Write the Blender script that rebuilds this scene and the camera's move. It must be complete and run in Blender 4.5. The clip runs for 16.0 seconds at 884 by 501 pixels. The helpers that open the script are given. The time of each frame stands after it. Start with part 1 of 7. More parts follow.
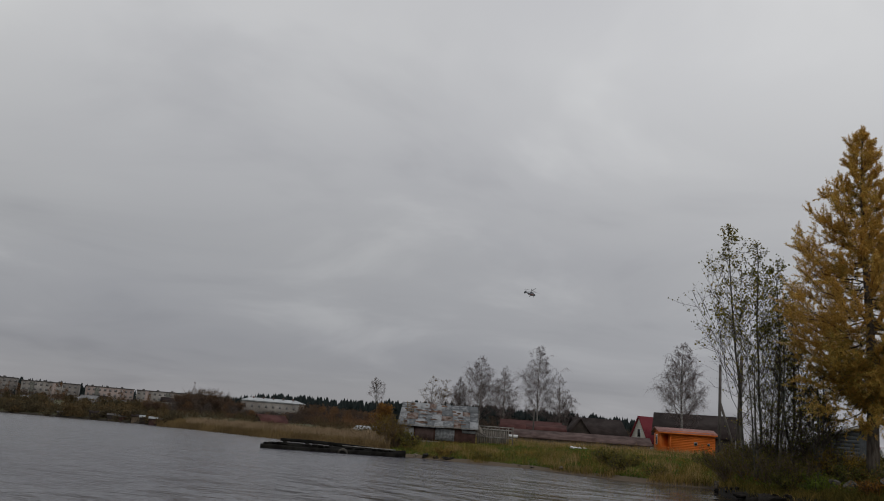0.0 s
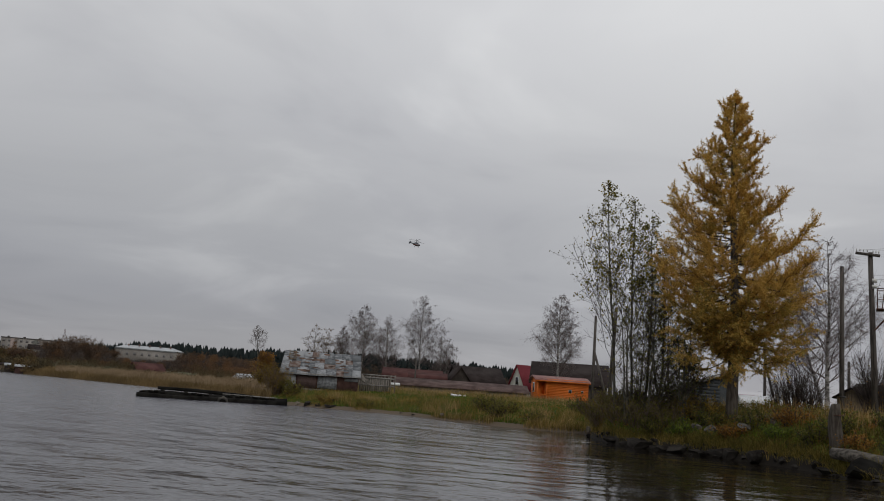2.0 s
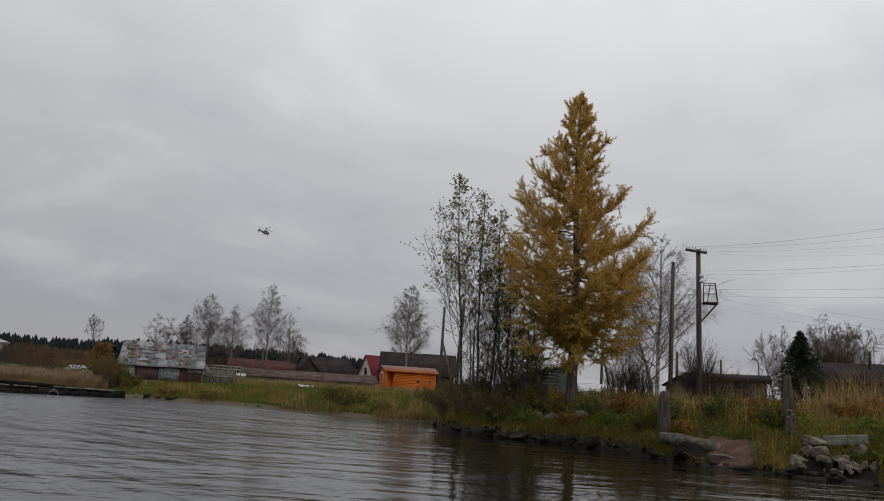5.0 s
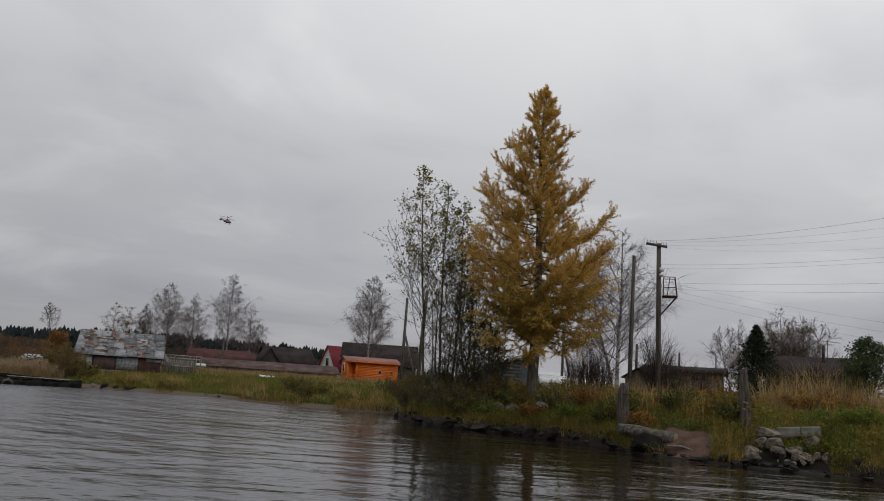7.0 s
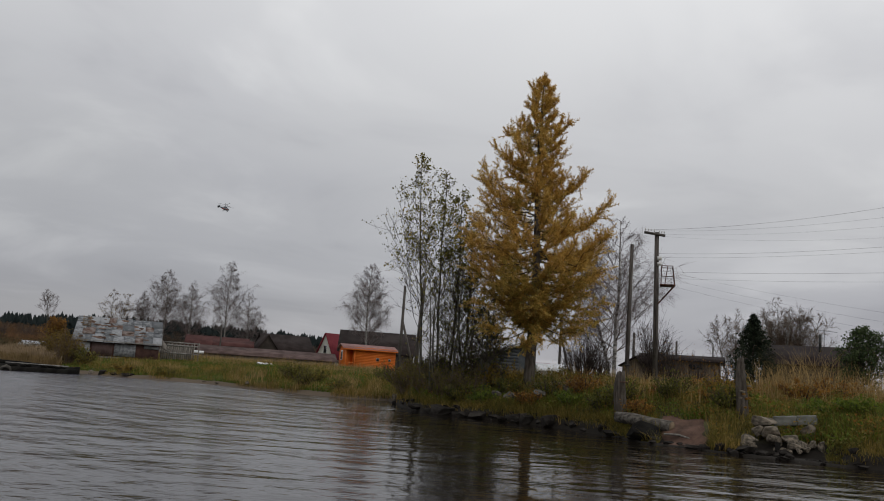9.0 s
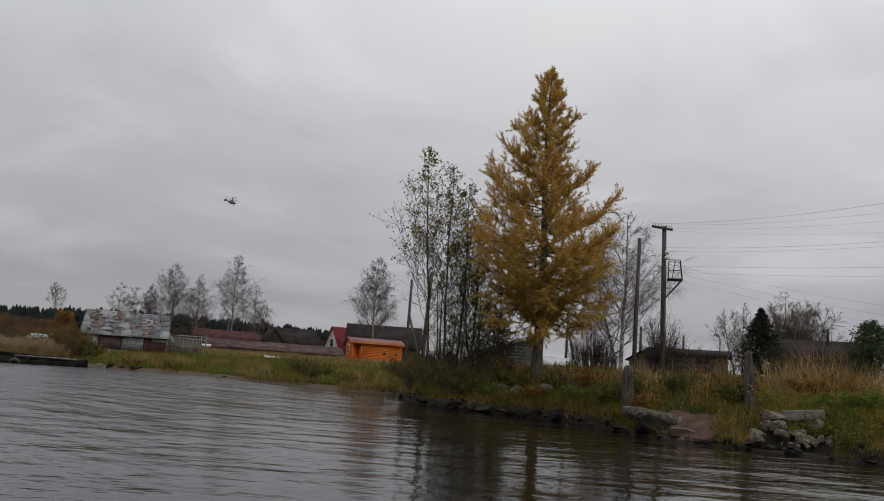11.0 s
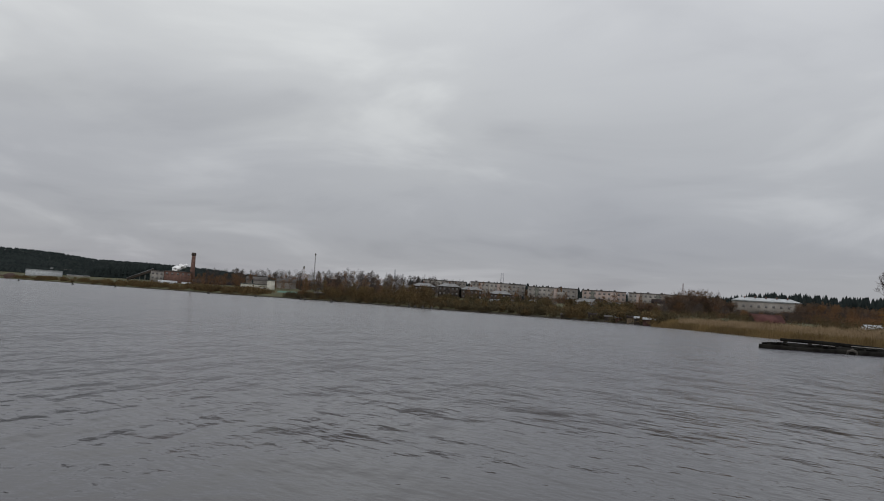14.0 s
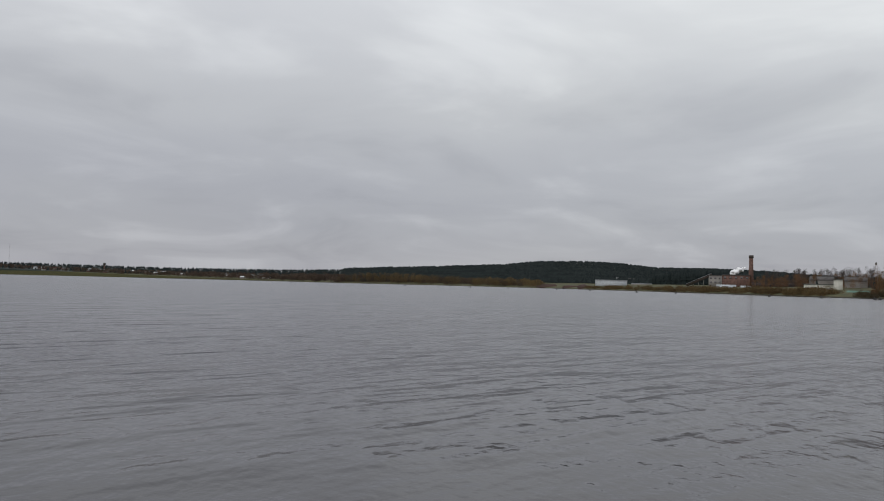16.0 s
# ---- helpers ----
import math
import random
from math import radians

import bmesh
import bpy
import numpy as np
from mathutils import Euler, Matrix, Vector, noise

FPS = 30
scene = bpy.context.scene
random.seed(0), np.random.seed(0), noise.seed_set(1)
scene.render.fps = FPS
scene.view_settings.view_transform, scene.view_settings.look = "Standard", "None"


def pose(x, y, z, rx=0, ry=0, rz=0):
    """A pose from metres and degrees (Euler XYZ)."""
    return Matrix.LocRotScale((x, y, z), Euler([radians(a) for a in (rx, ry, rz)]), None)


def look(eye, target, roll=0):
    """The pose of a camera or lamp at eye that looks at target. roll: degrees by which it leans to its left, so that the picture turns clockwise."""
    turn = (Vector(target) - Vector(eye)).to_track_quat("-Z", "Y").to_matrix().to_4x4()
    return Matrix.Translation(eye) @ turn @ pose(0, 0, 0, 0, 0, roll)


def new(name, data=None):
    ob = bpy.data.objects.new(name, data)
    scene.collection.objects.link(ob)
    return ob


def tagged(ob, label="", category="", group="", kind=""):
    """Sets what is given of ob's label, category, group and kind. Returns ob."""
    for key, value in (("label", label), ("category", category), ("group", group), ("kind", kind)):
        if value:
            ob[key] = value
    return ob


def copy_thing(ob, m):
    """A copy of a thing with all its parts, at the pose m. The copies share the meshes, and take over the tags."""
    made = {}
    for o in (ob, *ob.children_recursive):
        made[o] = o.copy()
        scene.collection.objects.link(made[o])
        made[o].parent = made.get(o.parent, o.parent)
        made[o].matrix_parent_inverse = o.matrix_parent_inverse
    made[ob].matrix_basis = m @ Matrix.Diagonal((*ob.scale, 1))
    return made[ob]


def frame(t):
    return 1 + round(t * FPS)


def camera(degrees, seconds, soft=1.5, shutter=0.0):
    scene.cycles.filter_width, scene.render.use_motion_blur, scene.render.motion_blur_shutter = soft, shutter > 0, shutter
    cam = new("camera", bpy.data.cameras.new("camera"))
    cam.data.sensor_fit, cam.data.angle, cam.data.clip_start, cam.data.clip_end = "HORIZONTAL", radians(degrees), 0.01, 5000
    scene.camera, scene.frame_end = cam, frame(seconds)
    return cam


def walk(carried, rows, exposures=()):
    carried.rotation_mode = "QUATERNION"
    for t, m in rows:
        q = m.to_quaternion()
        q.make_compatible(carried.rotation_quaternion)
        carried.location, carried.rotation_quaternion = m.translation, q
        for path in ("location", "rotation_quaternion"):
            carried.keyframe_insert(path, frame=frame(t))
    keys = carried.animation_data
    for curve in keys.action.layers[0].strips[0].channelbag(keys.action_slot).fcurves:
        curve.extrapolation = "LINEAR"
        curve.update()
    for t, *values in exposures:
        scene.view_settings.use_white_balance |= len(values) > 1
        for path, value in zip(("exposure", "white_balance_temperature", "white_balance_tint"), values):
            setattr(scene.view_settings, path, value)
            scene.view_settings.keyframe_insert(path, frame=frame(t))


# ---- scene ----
EYE = 1.6
cam = camera(54.1, 16.0, soft=1.0)
# seconds, yaw, pitch, roll, sway: the camera turns almost on the spot at the water's edge
ROWS = [
    (0, 20.19, 12.17, -4.25, 0.06),
    (0.5, 19.22, 11.06, -4.85, 0.06),
    (1, 16.98, 10.14, -5.17, 0.06),
    (1.5, 14.56, 9.27, -4.75, 0.00),
    (2, 12.25, 9.40, -4.08, 0.00),
    (2.5, 11.45, 8.99, -4.05, 0.00),
    (3, 10.56, 8.97, -3.78, 0.00),
    (3.5, 8.19, 9.23, -3.53, 0.00),
    (4, 6.32, 8.41, -3.85, 0.00),
    (4.5, 4.48, 9.14, -3.54, 0.00),
    (5, 2.27, 9.42, -3.57, 0.00),
    (7.5, -0.26, 8.53, -3.81, 0.00),
    (8, -0.13, 8.09, -3.77, 0.00),
    (8.5, -0.41, 8.27, -3.99, 0.00),
    (11, -0.02, 7.78, -4.10, -0.04),
    (11.5, 5.30, 7.73, -3.65, -0.12),
    (12, 14.74, 7.36, -3.68, -0.23),
    (12.5, 24.46, 6.08, -3.05, -0.23),
    (13, 31.63, 5.75, -3.17, -0.23),
    (13.5, 40.94, 4.52, -3.43, -0.23),
    (14, 50.93, 3.55, -3.63, -0.23),
    (14.5, 59.51, 3.32, -3.20, -0.23),
    (15, 68.28, 3.64, -2.03, -0.23),
    (15.5, 77.92, 3.22, -1.64, -0.23),
    (16, 86.56, 2.24, -1.37, -0.23),
]
walk(cam, [(t, pose(sway, 0, EYE, 90 + pitch, 0, yaw) @ pose(0, 0, 0, 0, 0, -roll)) for t, yaw, pitch, roll, sway in ROWS],
     exposures=[(0.0, -0.29, 6500, 10), (0.8, -0.1, 6500, 10), (2.0, -0.1, 6500, 10), (3.2, 0.0, 6500, 10), (12.0, 0.0, 6500, 10), (14.0, 0.1, 6400, 9), (16.0, 0.27, 6350, 9)])

# ---------------------------------------------------------------- light
world = bpy.data.worlds.new("overcast_sky")
scene.world = world
world.use_nodes = True
wt = world.node_tree
wt.nodes.clear()


def wnode(kind, **kw):
    n = wt.nodes.new(kind)
    for k, v in kw.items():
        if k in n.inputs:
            n.inputs[k].default_value = v
    return n


def wramp(stops, interp="EASE"):
    n = wt.nodes.new("ShaderNodeValToRGB")
    n.color_ramp.interpolation = interp
    e = n.color_ramp.elements
    while len(e) < len(stops):
        e.new(0.5)
    for k, (p, c) in enumerate(stops):
        e[k].position, e[k].color = p, (*c, 1)
    return n


wout = wnode("ShaderNodeOutputWorld")
sky = wnode("ShaderNodeTexSky")
sky.sky_type, sky.sun_disc = "NISHITA", False
sky.sun_elevation, sky.sun_rotation = radians(24), radians(150)
bg_sky = wnode("ShaderNodeBackground", Strength=0.006)
wt.links.new(sky.outputs[0], bg_sky.inputs[0])
coord = wnode("ShaderNodeTexCoord")
sep = wnode("ShaderNodeSeparateXYZ")
wt.links.new(coord.outputs["Generated"], sep.inputs[0])
# the cloud deck is a flat layer: project the direction on a plane overhead
zc = wt.nodes.new("ShaderNodeMath"); zc.operation = "ADD"; zc.inputs[1].default_value = 0.16
zm = wt.nodes.new("ShaderNodeMath"); zm.operation = "MAXIMUM"; zm.inputs[1].default_value = 0.02
wt.links.new(sep.outputs["Z"], zm.inputs[0]); wt.links.new(zm.outputs[0], zc.inputs[0])
dx = wt.nodes.new("ShaderNodeMath"); dx.operation = "DIVIDE"
dy = wt.nodes.new("ShaderNodeMath"); dy.operation = "DIVIDE"
wt.links.new(sep.outputs["X"], dx.inputs[0]); wt.links.new(zc.outputs[0], dx.inputs[1])
wt.links.new(sep.outputs["Y"], dy.inputs[0]); wt.links.new(zc.outputs[0], dy.inputs[1])
comb = wnode("ShaderNodeCombineXYZ")
wt.links.new(dx.outputs[0], comb.inputs[0]); wt.links.new(dy.outputs[0], comb.inputs[1])
n1 = wnode("ShaderNodeTexNoise", Scale=1.05, Detail=5.0, Roughness=0.52, Distortion=0.5)
n2 = wnode("ShaderNodeTexNoise", Scale=0.42, Detail=3.0, Roughness=0.5)
wt.links.new(comb.outputs[0], n1.inputs["Vector"]); wt.links.new(comb.outputs[0], n2.inputs["Vector"])
height = wramp([(0.0, (0.33, 0.327, 0.355)), (0.07, (0.335, 0.333, 0.358)), (0.2, (0.44, 0.44, 0.452)), (0.42, (0.69, 0.693, 0.70)), (1.0, (0.78, 0.782, 0.79))], "LINEAR")
wt.links.new(zm.outputs[0], height.inputs[0])
cl1 = wramp([(0.30, (0.86, 0.86, 0.87)), (0.50, (0.98, 0.98, 0.98)), (0.72, (1.20, 1.20, 1.18))])
cl2 = wramp([(0.32, (0.92, 0.92, 0.94)), (0.52, (1.0, 1.0, 1.0)), (0.68, (1.09, 1.09, 1.07))])
wt.links.new(n1.outputs[0], cl1.inputs[0]); wt.links.new(n2.outputs[0], cl2.inputs[0])
m1 = wt.nodes.new("ShaderNodeVectorMath"); m1.operation = "MULTIPLY"
m2 = wt.nodes.new("ShaderNodeVectorMath"); m2.operation = "MULTIPLY"
wt.links.new(height.outputs[0], m1.inputs[0]); wt.links.new(cl1.outputs[0], m1.inputs[1])
wt.links.new(m1.outputs[0], m2.inputs[0]); wt.links.new(cl2.outputs[0], m2.inputs[1])
glow = wt.nodes.new("ShaderNodeVectorMath"); glow.operation = "DOT_PRODUCT"
glow.inputs[1].default_value = (0.62, 0.78, 0.0)
wt.links.new(coord.outputs["Generated"], glow.inputs[0])
gain = wt.nodes.new("ShaderNodeMapRange")
gain.inputs["From Min"].default_value, gain.inputs["From Max"].default_value = 0.45, 1.0
gain.inputs["To Min"].default_value, gain.inputs["To Max"].default_value = 0.96, 1.16
wt.links.new(glow.outputs["Value"], gain.inputs["Value"])
bg = wnode("ShaderNodeBackground")
wt.links.new(gain.outputs[0], bg.inputs["Strength"])
wt.links.new(m2.outputs[0], bg.inputs[0])
add = wnode("ShaderNodeAddShader")
wt.links.new(bg.outputs[0], add.inputs[0]); wt.links.new(bg_sky.outputs[0], add.inputs[1])
wt.links.new(add.outputs[0], wout.inputs[0])

sun = new("sun", bpy.data.lights.new("sun", "SUN"))
sun.data.energy, sun.data.angle, sun.data.color = 0.5, radians(40), (1.0, 0.97, 0.93)
sun.matrix_world = look((300, -500, 400), (0, 0, 0))

# ---------------------------------------------------------------- materials


def mat(name, c1, c2, scale=3.0, rough=0.85, bump=0.3, c3=None, metal=0.0, stretch=(1, 1, 1), island=0.0, spec=0.3, grain=12.0, dist=0.02, piece=0.0):
    """Two-scale noise colour with grain and relief. island: how far each loose piece varies."""
    m = bpy.data.materials.new(name)
    m.use_nodes = True
    t = m.node_tree
    b = t.nodes["Principled BSDF"]
    b.inputs["Roughness"].default_value, b.inputs["Metallic"].default_value = rough, metal
    b.inputs["Specular IOR Level"].default_value = spec
    co = t.nodes.new("ShaderNodeTexCoord")
    mp = t.nodes.new("ShaderNodeMapping")
    mp.inputs["Scale"].default_value = stretch
    t.links.new(co.outputs["Object"], mp.inputs[0])
    a = t.nodes.new("ShaderNodeTexNoise"); a.inputs["Scale"].default_value = scale; a.inputs["Detail"].default_value = 5
    f = t.nodes.new("ShaderNodeTexNoise"); f.inputs["Scale"].default_value = scale * grain; f.inputs["Detail"].default_value = 4
    t.links.new(mp.outputs[0], a.inputs["Vector"]); t.links.new(mp.outputs[0], f.inputs["Vector"])
    r = t.nodes.new("ShaderNodeValToRGB")
    e = r.color_ramp.elements
    e[0].position, e[0].color, e[1].position, e[1].color = 0.36, (*c1, 1), 0.64, (*c2, 1)
    if c3:
        k = e.new(0.74); k.color = (*c3, 1)
    mixv = t.nodes.new("ShaderNodeMath"); mixv.operation = "MULTIPLY_ADD"
    t.links.new(f.outputs[0], mixv.inputs[0]); mixv.inputs[1].default_value = 0.35
    t.links.new(a.outputs[0], mixv.inputs[2])
    sub = t.nodes.new("ShaderNodeMath"); sub.operation = "ADD"; sub.inputs[1].default_value = -0.175
    t.links.new(mixv.outputs[0], sub.inputs[0])
    last = sub
    if island:
        g = t.nodes.new("ShaderNodeNewGeometry")
        w = t.nodes.new("ShaderNodeMath"); w.operation = "MULTIPLY_ADD"; w.inputs[1].default_value = island
        t.links.new(g.outputs["Random Per Island"], w.inputs[0]); t.links.new(sub.outputs[0], w.inputs[2])
        last = t.nodes.new("ShaderNodeMath"); last.operation = "ADD"; last.inputs[1].default_value = -island / 2
        t.links.new(w.outputs[0], last.inputs[0])
    if piece:
        oi = t.nodes.new("ShaderNodeObjectInfo")
        w = t.nodes.new("ShaderNodeMath"); w.operation = "MULTIPLY_ADD"; w.inputs[1].default_value = piece
        t.links.new(oi.outputs["Random"], w.inputs[0]); t.links.new(last.outputs[0], w.inputs[2])
        last = t.nodes.new("ShaderNodeMath"); last.operation = "ADD"; last.inputs[1].default_value = -piece / 2
        t.links.new(w.outputs[0], last.inputs[0])
    t.links.new(last.outputs[0], r.inputs[0])
    t.links.new(r.outputs[0], b.inputs["Base Color"])
    if bump:
        bn = t.nodes.new("ShaderNodeBump"); bn.inputs["Strength"].default_value = bump; bn.inputs["Distance"].default_value = dist
        t.links.new(mixv.outputs[0], bn.inputs["Height"]); t.links.new(bn.outputs[0], b.inputs["Normal"])
    if island:
        # thin leaves and blades let light through
        tr = t.nodes.new("ShaderNodeBsdfTranslucent")
        ms = t.nodes.new("ShaderNodeMixShader"); ms.inputs[0].default_value = 0.45
        t.links.new(r.outputs[0], tr.inputs["Color"])
        t.links.new(b.outputs[0], ms.inputs[1]); t.links.new(tr.outputs[0], ms.inputs[2])
        t.links.new(ms.outputs[0], t.nodes["Material Output"].inputs["Surface"])
    return m


M = {
    "larch_bark": mat("larch_bark", (0.035, 0.028, 0.022), (0.10, 0.085, 0.07), 4, 0.95, 0.8, stretch=(3, 3, 0.6)),
    "needle": mat("larch_needle", (0.52, 0.315, 0.075), (0.74, 0.49, 0.13), 0.45, 0.8, 0, c3=(0.50, 0.37, 0.10), island=0.4),
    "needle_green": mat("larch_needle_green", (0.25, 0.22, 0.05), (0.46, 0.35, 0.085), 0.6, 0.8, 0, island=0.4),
    "birch_bark": mat("birch_bark", (0.08, 0.072, 0.066), (0.40, 0.38, 0.36), 3, 0.9, 0.3, stretch=(1, 1, 2.2)),
    "twig": mat("twig_bark", (0.045, 0.035, 0.032), (0.11, 0.085, 0.078), 2, 0.9, 0, island=0.3),
    "twig_purple": mat("birch_twig", (0.15, 0.118, 0.112), (0.29, 0.235, 0.225), 1, 0.9, 0, island=0.3),
    "twig_brown": mat("brown_twig", (0.12, 0.088, 0.068), (0.23, 0.17, 0.13), 0.6, 0.9, 0, island=0.35),
    "leaf_dark": mat("alder_leaf", (0.062, 0.073, 0.016), (0.169, 0.156, 0.030), 0.8, 0.7, 0, c3=(0.247, 0.169, 0.033), island=0.3),
    "aspen_bark": mat("aspen_bark", (0.05, 0.05, 0.04), (0.14, 0.13, 0.105), 4, 0.9, 0.3),
    "leaf_olive": mat("aspen_leaf", (0.12, 0.115, 0.023), (0.24, 0.20, 0.040), 0.7, 0.6, 0, c3=(0.36, 0.24, 0.043), island=0.28),
    "leaf_willow": mat("willow_leaf", (0.092, 0.092, 0.021), (0.211, 0.178, 0.038), 0.6, 0.7, 0, c3=(0.304, 0.198, 0.038), island=0.28),
    "leaf_rust": mat("rust_leaf", (0.163, 0.081, 0.020), (0.338, 0.169, 0.036), 0.8, 0.8, 0, island=0.28),
    "leaf_orange": mat("orange_leaf", (0.16, 0.06, 0.011), (0.36, 0.13, 0.018), 0.8, 0.8, 0, island=0.28),
    "leaf_green": mat("green_leaf", (0.077, 0.116, 0.015), (0.176, 0.220, 0.029), 0.9, 0.7, 0, island=0.28),
    "leaf_gold": mat("gold_leaf", (0.154, 0.105, 0.021), (0.286, 0.187, 0.035), 0.7, 0.8, 0, island=0.28),
    "spruce": mat("spruce_needle", (0.012, 0.018, 0.011), (0.038, 0.05, 0.028), 1.5, 0.85, 0, island=0.4),
    "pine_bush": mat("pine_bush_needle", (0.035, 0.055, 0.022), (0.085, 0.115, 0.045), 1.5, 0.85, 0, island=0.4),
    "grass": mat("bank_grass", (0.088, 0.080, 0.016), (0.237, 0.177, 0.041), 0.5, 0.85, 0, c3=(0.362, 0.244, 0.076), island=0.5),
    "meadow": mat("meadow_grass", (0.050, 0.098, 0.014), (0.150, 0.190, 0.030), 0.22, 0.85, 0, c3=(0.21, 0.155, 0.052), island=0.35),
    "dry": mat("dry_grass", (0.196, 0.127, 0.052), (0.425, 0.299, 0.124), 0.4, 0.85, 0, island=0.5),
    "reed": mat("reed_stem", (0.14, 0.098, 0.045), (0.27, 0.19, 0.09), 0.08, 0.85, 0, island=0.4),
    "plume": mat("reed_plume", (0.22, 0.16, 0.095), (0.36, 0.27, 0.17), 0.3, 0.85, 0, island=0.4),
    "rock": mat("granite_boulder", (0.04, 0.037, 0.032), (0.135, 0.125, 0.11), 3.2, 0.9, 0.9),
    "wetrock": mat("wet_shore_rock", (0.012, 0.010, 0.009), (0.042, 0.038, 0.034), 2.0, 0.85, 0.8, spec=0.05),
    "pale_rock": mat("pale_rubble", (0.05, 0.042, 0.033), (0.22, 0.185, 0.14), 4.5, 0.9, 1.0, c3=(0.24, 0.16, 0.115)),
    "concrete": mat("weathered_concrete", (0.075, 0.077, 0.068), (0.17, 0.168, 0.15), 2.0, 0.95, 0.5),
    "soil": mat("red_soil", (0.055, 0.032, 0.023), (0.125, 0.072, 0.052), 2.2, 0.95, 1.0, dist=0.06),
    "log": mat("birch_log_bark", (0.035, 0.03, 0.026), (0.15, 0.135, 0.115), 5.0, 0.9, 1.0, stretch=(0.8, 2, 2)),
    "cutwood": mat("cut_wood", (0.12, 0.09, 0.06), (0.24, 0.18, 0.12), 6, 0.9, 0.3),
    "pole": mat("grey_pole_wood", (0.045, 0.040, 0.036), (0.115, 0.10, 0.09), 3, 0.9, 0.4, stretch=(4, 4, 0.4)),
    "iron": mat("rusty_iron", (0.05, 0.03, 0.025), (0.13, 0.06, 0.04), 6, 0.8, 0.3),
    "dark_iron": mat("dark_iron", (0.02, 0.02, 0.02), (0.06, 0.055, 0.05), 4, 0.7, 0.2),
    "porcelain": mat("white_insulator", (0.55, 0.55, 0.53), (0.7, 0.7, 0.68), 6, 0.3, 0.0, spec=0.5),
    "zinc": mat("galvanised_sheet", (0.12, 0.128, 0.136), (0.29, 0.30, 0.312), 4.0, 0.75, 0.3, metal=0.0, piece=0.5, spec=0.12, grain=5.0),
    "rust_flake": mat("rust_flake", (0.06, 0.036, 0.026), (0.145, 0.092, 0.068), 3.0, 0.9, 0.5, piece=0.4),
    "rust_sheet": mat("rusty_sheet", (0.09, 0.045, 0.03), (0.22, 0.19, 0.175), 2.6, 0.8, 0.4),
    "maroon": mat("maroon_boards", (0.045, 0.022, 0.018), (0.085, 0.045, 0.037), 2, 0.85, 0.4),
    "plank": mat("grey_planks", (0.10, 0.092, 0.082), (0.23, 0.21, 0.185), 2, 0.9, 0.5, stretch=(4, 4, 0.5)),
    "brown_plank": mat("brown_planks", (0.085, 0.065, 0.045), (0.18, 0.138, 0.095), 2, 0.9, 0.5, stretch=(4, 4, 0.5)),
    "slate_plank": mat("slate_siding", (0.042, 0.048, 0.053), (0.08, 0.088, 0.095), 1.4, 0.8, 0.3),
    "orange": mat("orange_paint", (0.52, 0.115, 0.013), (0.65, 0.16, 0.02), 0.8, 0.6, 0.2),
    "tile_red": mat("red_tile", (0.20, 0.09, 0.08), (0.31, 0.175, 0.155), 3, 0.7, 0.4),
    "red_metal": mat("red_metal_roof", (0.13, 0.022, 0.03), (0.18, 0.036, 0.044), 0.6, 0.7, 0.1, spec=0.1),
    "dark_roof": mat("dark_brown_roof", (0.024, 0.018, 0.017), (0.045, 0.036, 0.034), 0.7, 0.9, 0.3, spec=0.08),
    "slate_roof": mat("slate_roof", (0.075, 0.07, 0.068), (0.13, 0.12, 0.115), 0.9, 0.9, 0.4, spec=0.1),
    "brown_roof": mat("faded_brown_roof", (0.07, 0.047, 0.043), (0.14, 0.10, 0.092), 1.0, 0.9, 0.4, spec=0.08),
    "brownred": mat("brown_red_roof", (0.06, 0.026, 0.024), (0.10, 0.046, 0.042), 0.8, 0.85, 0.3, spec=0.08),
    "cream": mat("cream_wall", (0.42, 0.41, 0.36), (0.54, 0.53, 0.47), 1, 0.85, 0.1),
    "white": mat("white_paint", (0.62, 0.63, 0.64), (0.78, 0.79, 0.80), 1, 0.7, 0.1),
    "panel": mat("concrete_panel", (0.19, 0.172, 0.158), (0.30, 0.282, 0.262), 0.15, 0.9, 0.1),
    "panel_pink": mat("pinkish_panel", (0.27, 0.215, 0.195), (0.34, 0.28, 0.255), 0.15, 0.9, 0.1),
    "brick": mat("red_brick", (0.095, 0.054, 0.044), (0.165, 0.096, 0.078), 0.6, 0.9, 0.2),
    "metal_roof": mat("pale_metal_roof", (0.30, 0.315, 0.33), (0.44, 0.46, 0.48), 0.5, 0.5, 0.1),
    "blue": mat("blue_door", (0.06, 0.09, 0.17), (0.09, 0.13, 0.22), 0.5, 0.6, 0.1),
    "green_roof": mat("green_roof", (0.06, 0.13, 0.10), (0.09, 0.19, 0.15), 0.5, 0.6, 0.1),
    "glass": mat("dark_window_glass", (0.02, 0.022, 0.025), (0.04, 0.044, 0.05), 0.5, 0.12, 0.0, spec=0.5),
    "log_dark": mat("dark_log_wall", (0.035, 0.028, 0.024), (0.07, 0.056, 0.048), 0.6, 0.9, 0.3),
    "dock": mat("wet_dark_timber", (0.005, 0.0045, 0.004), (0.016, 0.015, 0.013), 2, 0.85, 0.5, spec=0.1),
    "dock_top": mat("bleached_board", (0.16, 0.15, 0.14), (0.32, 0.31, 0.29), 2, 0.9, 0.4),
    "wood_far": mat("far_bare_wood", (0.048, 0.035, 0.028), (0.110, 0.077, 0.056), 0.03, 0.95, 0, island=0.5),
    "bush_far": mat("far_willow_scrub", (0.055, 0.047, 0.025), (0.13, 0.095, 0.044), 0.03, 0.95, 0, c3=(0.10, 0.062, 0.035), island=0.5),
    "pine_far": mat("far_pine_forest", (0.011, 0.018, 0.018), (0.025, 0.035, 0.034), 0.01, 0.95, 0, island=0.3),
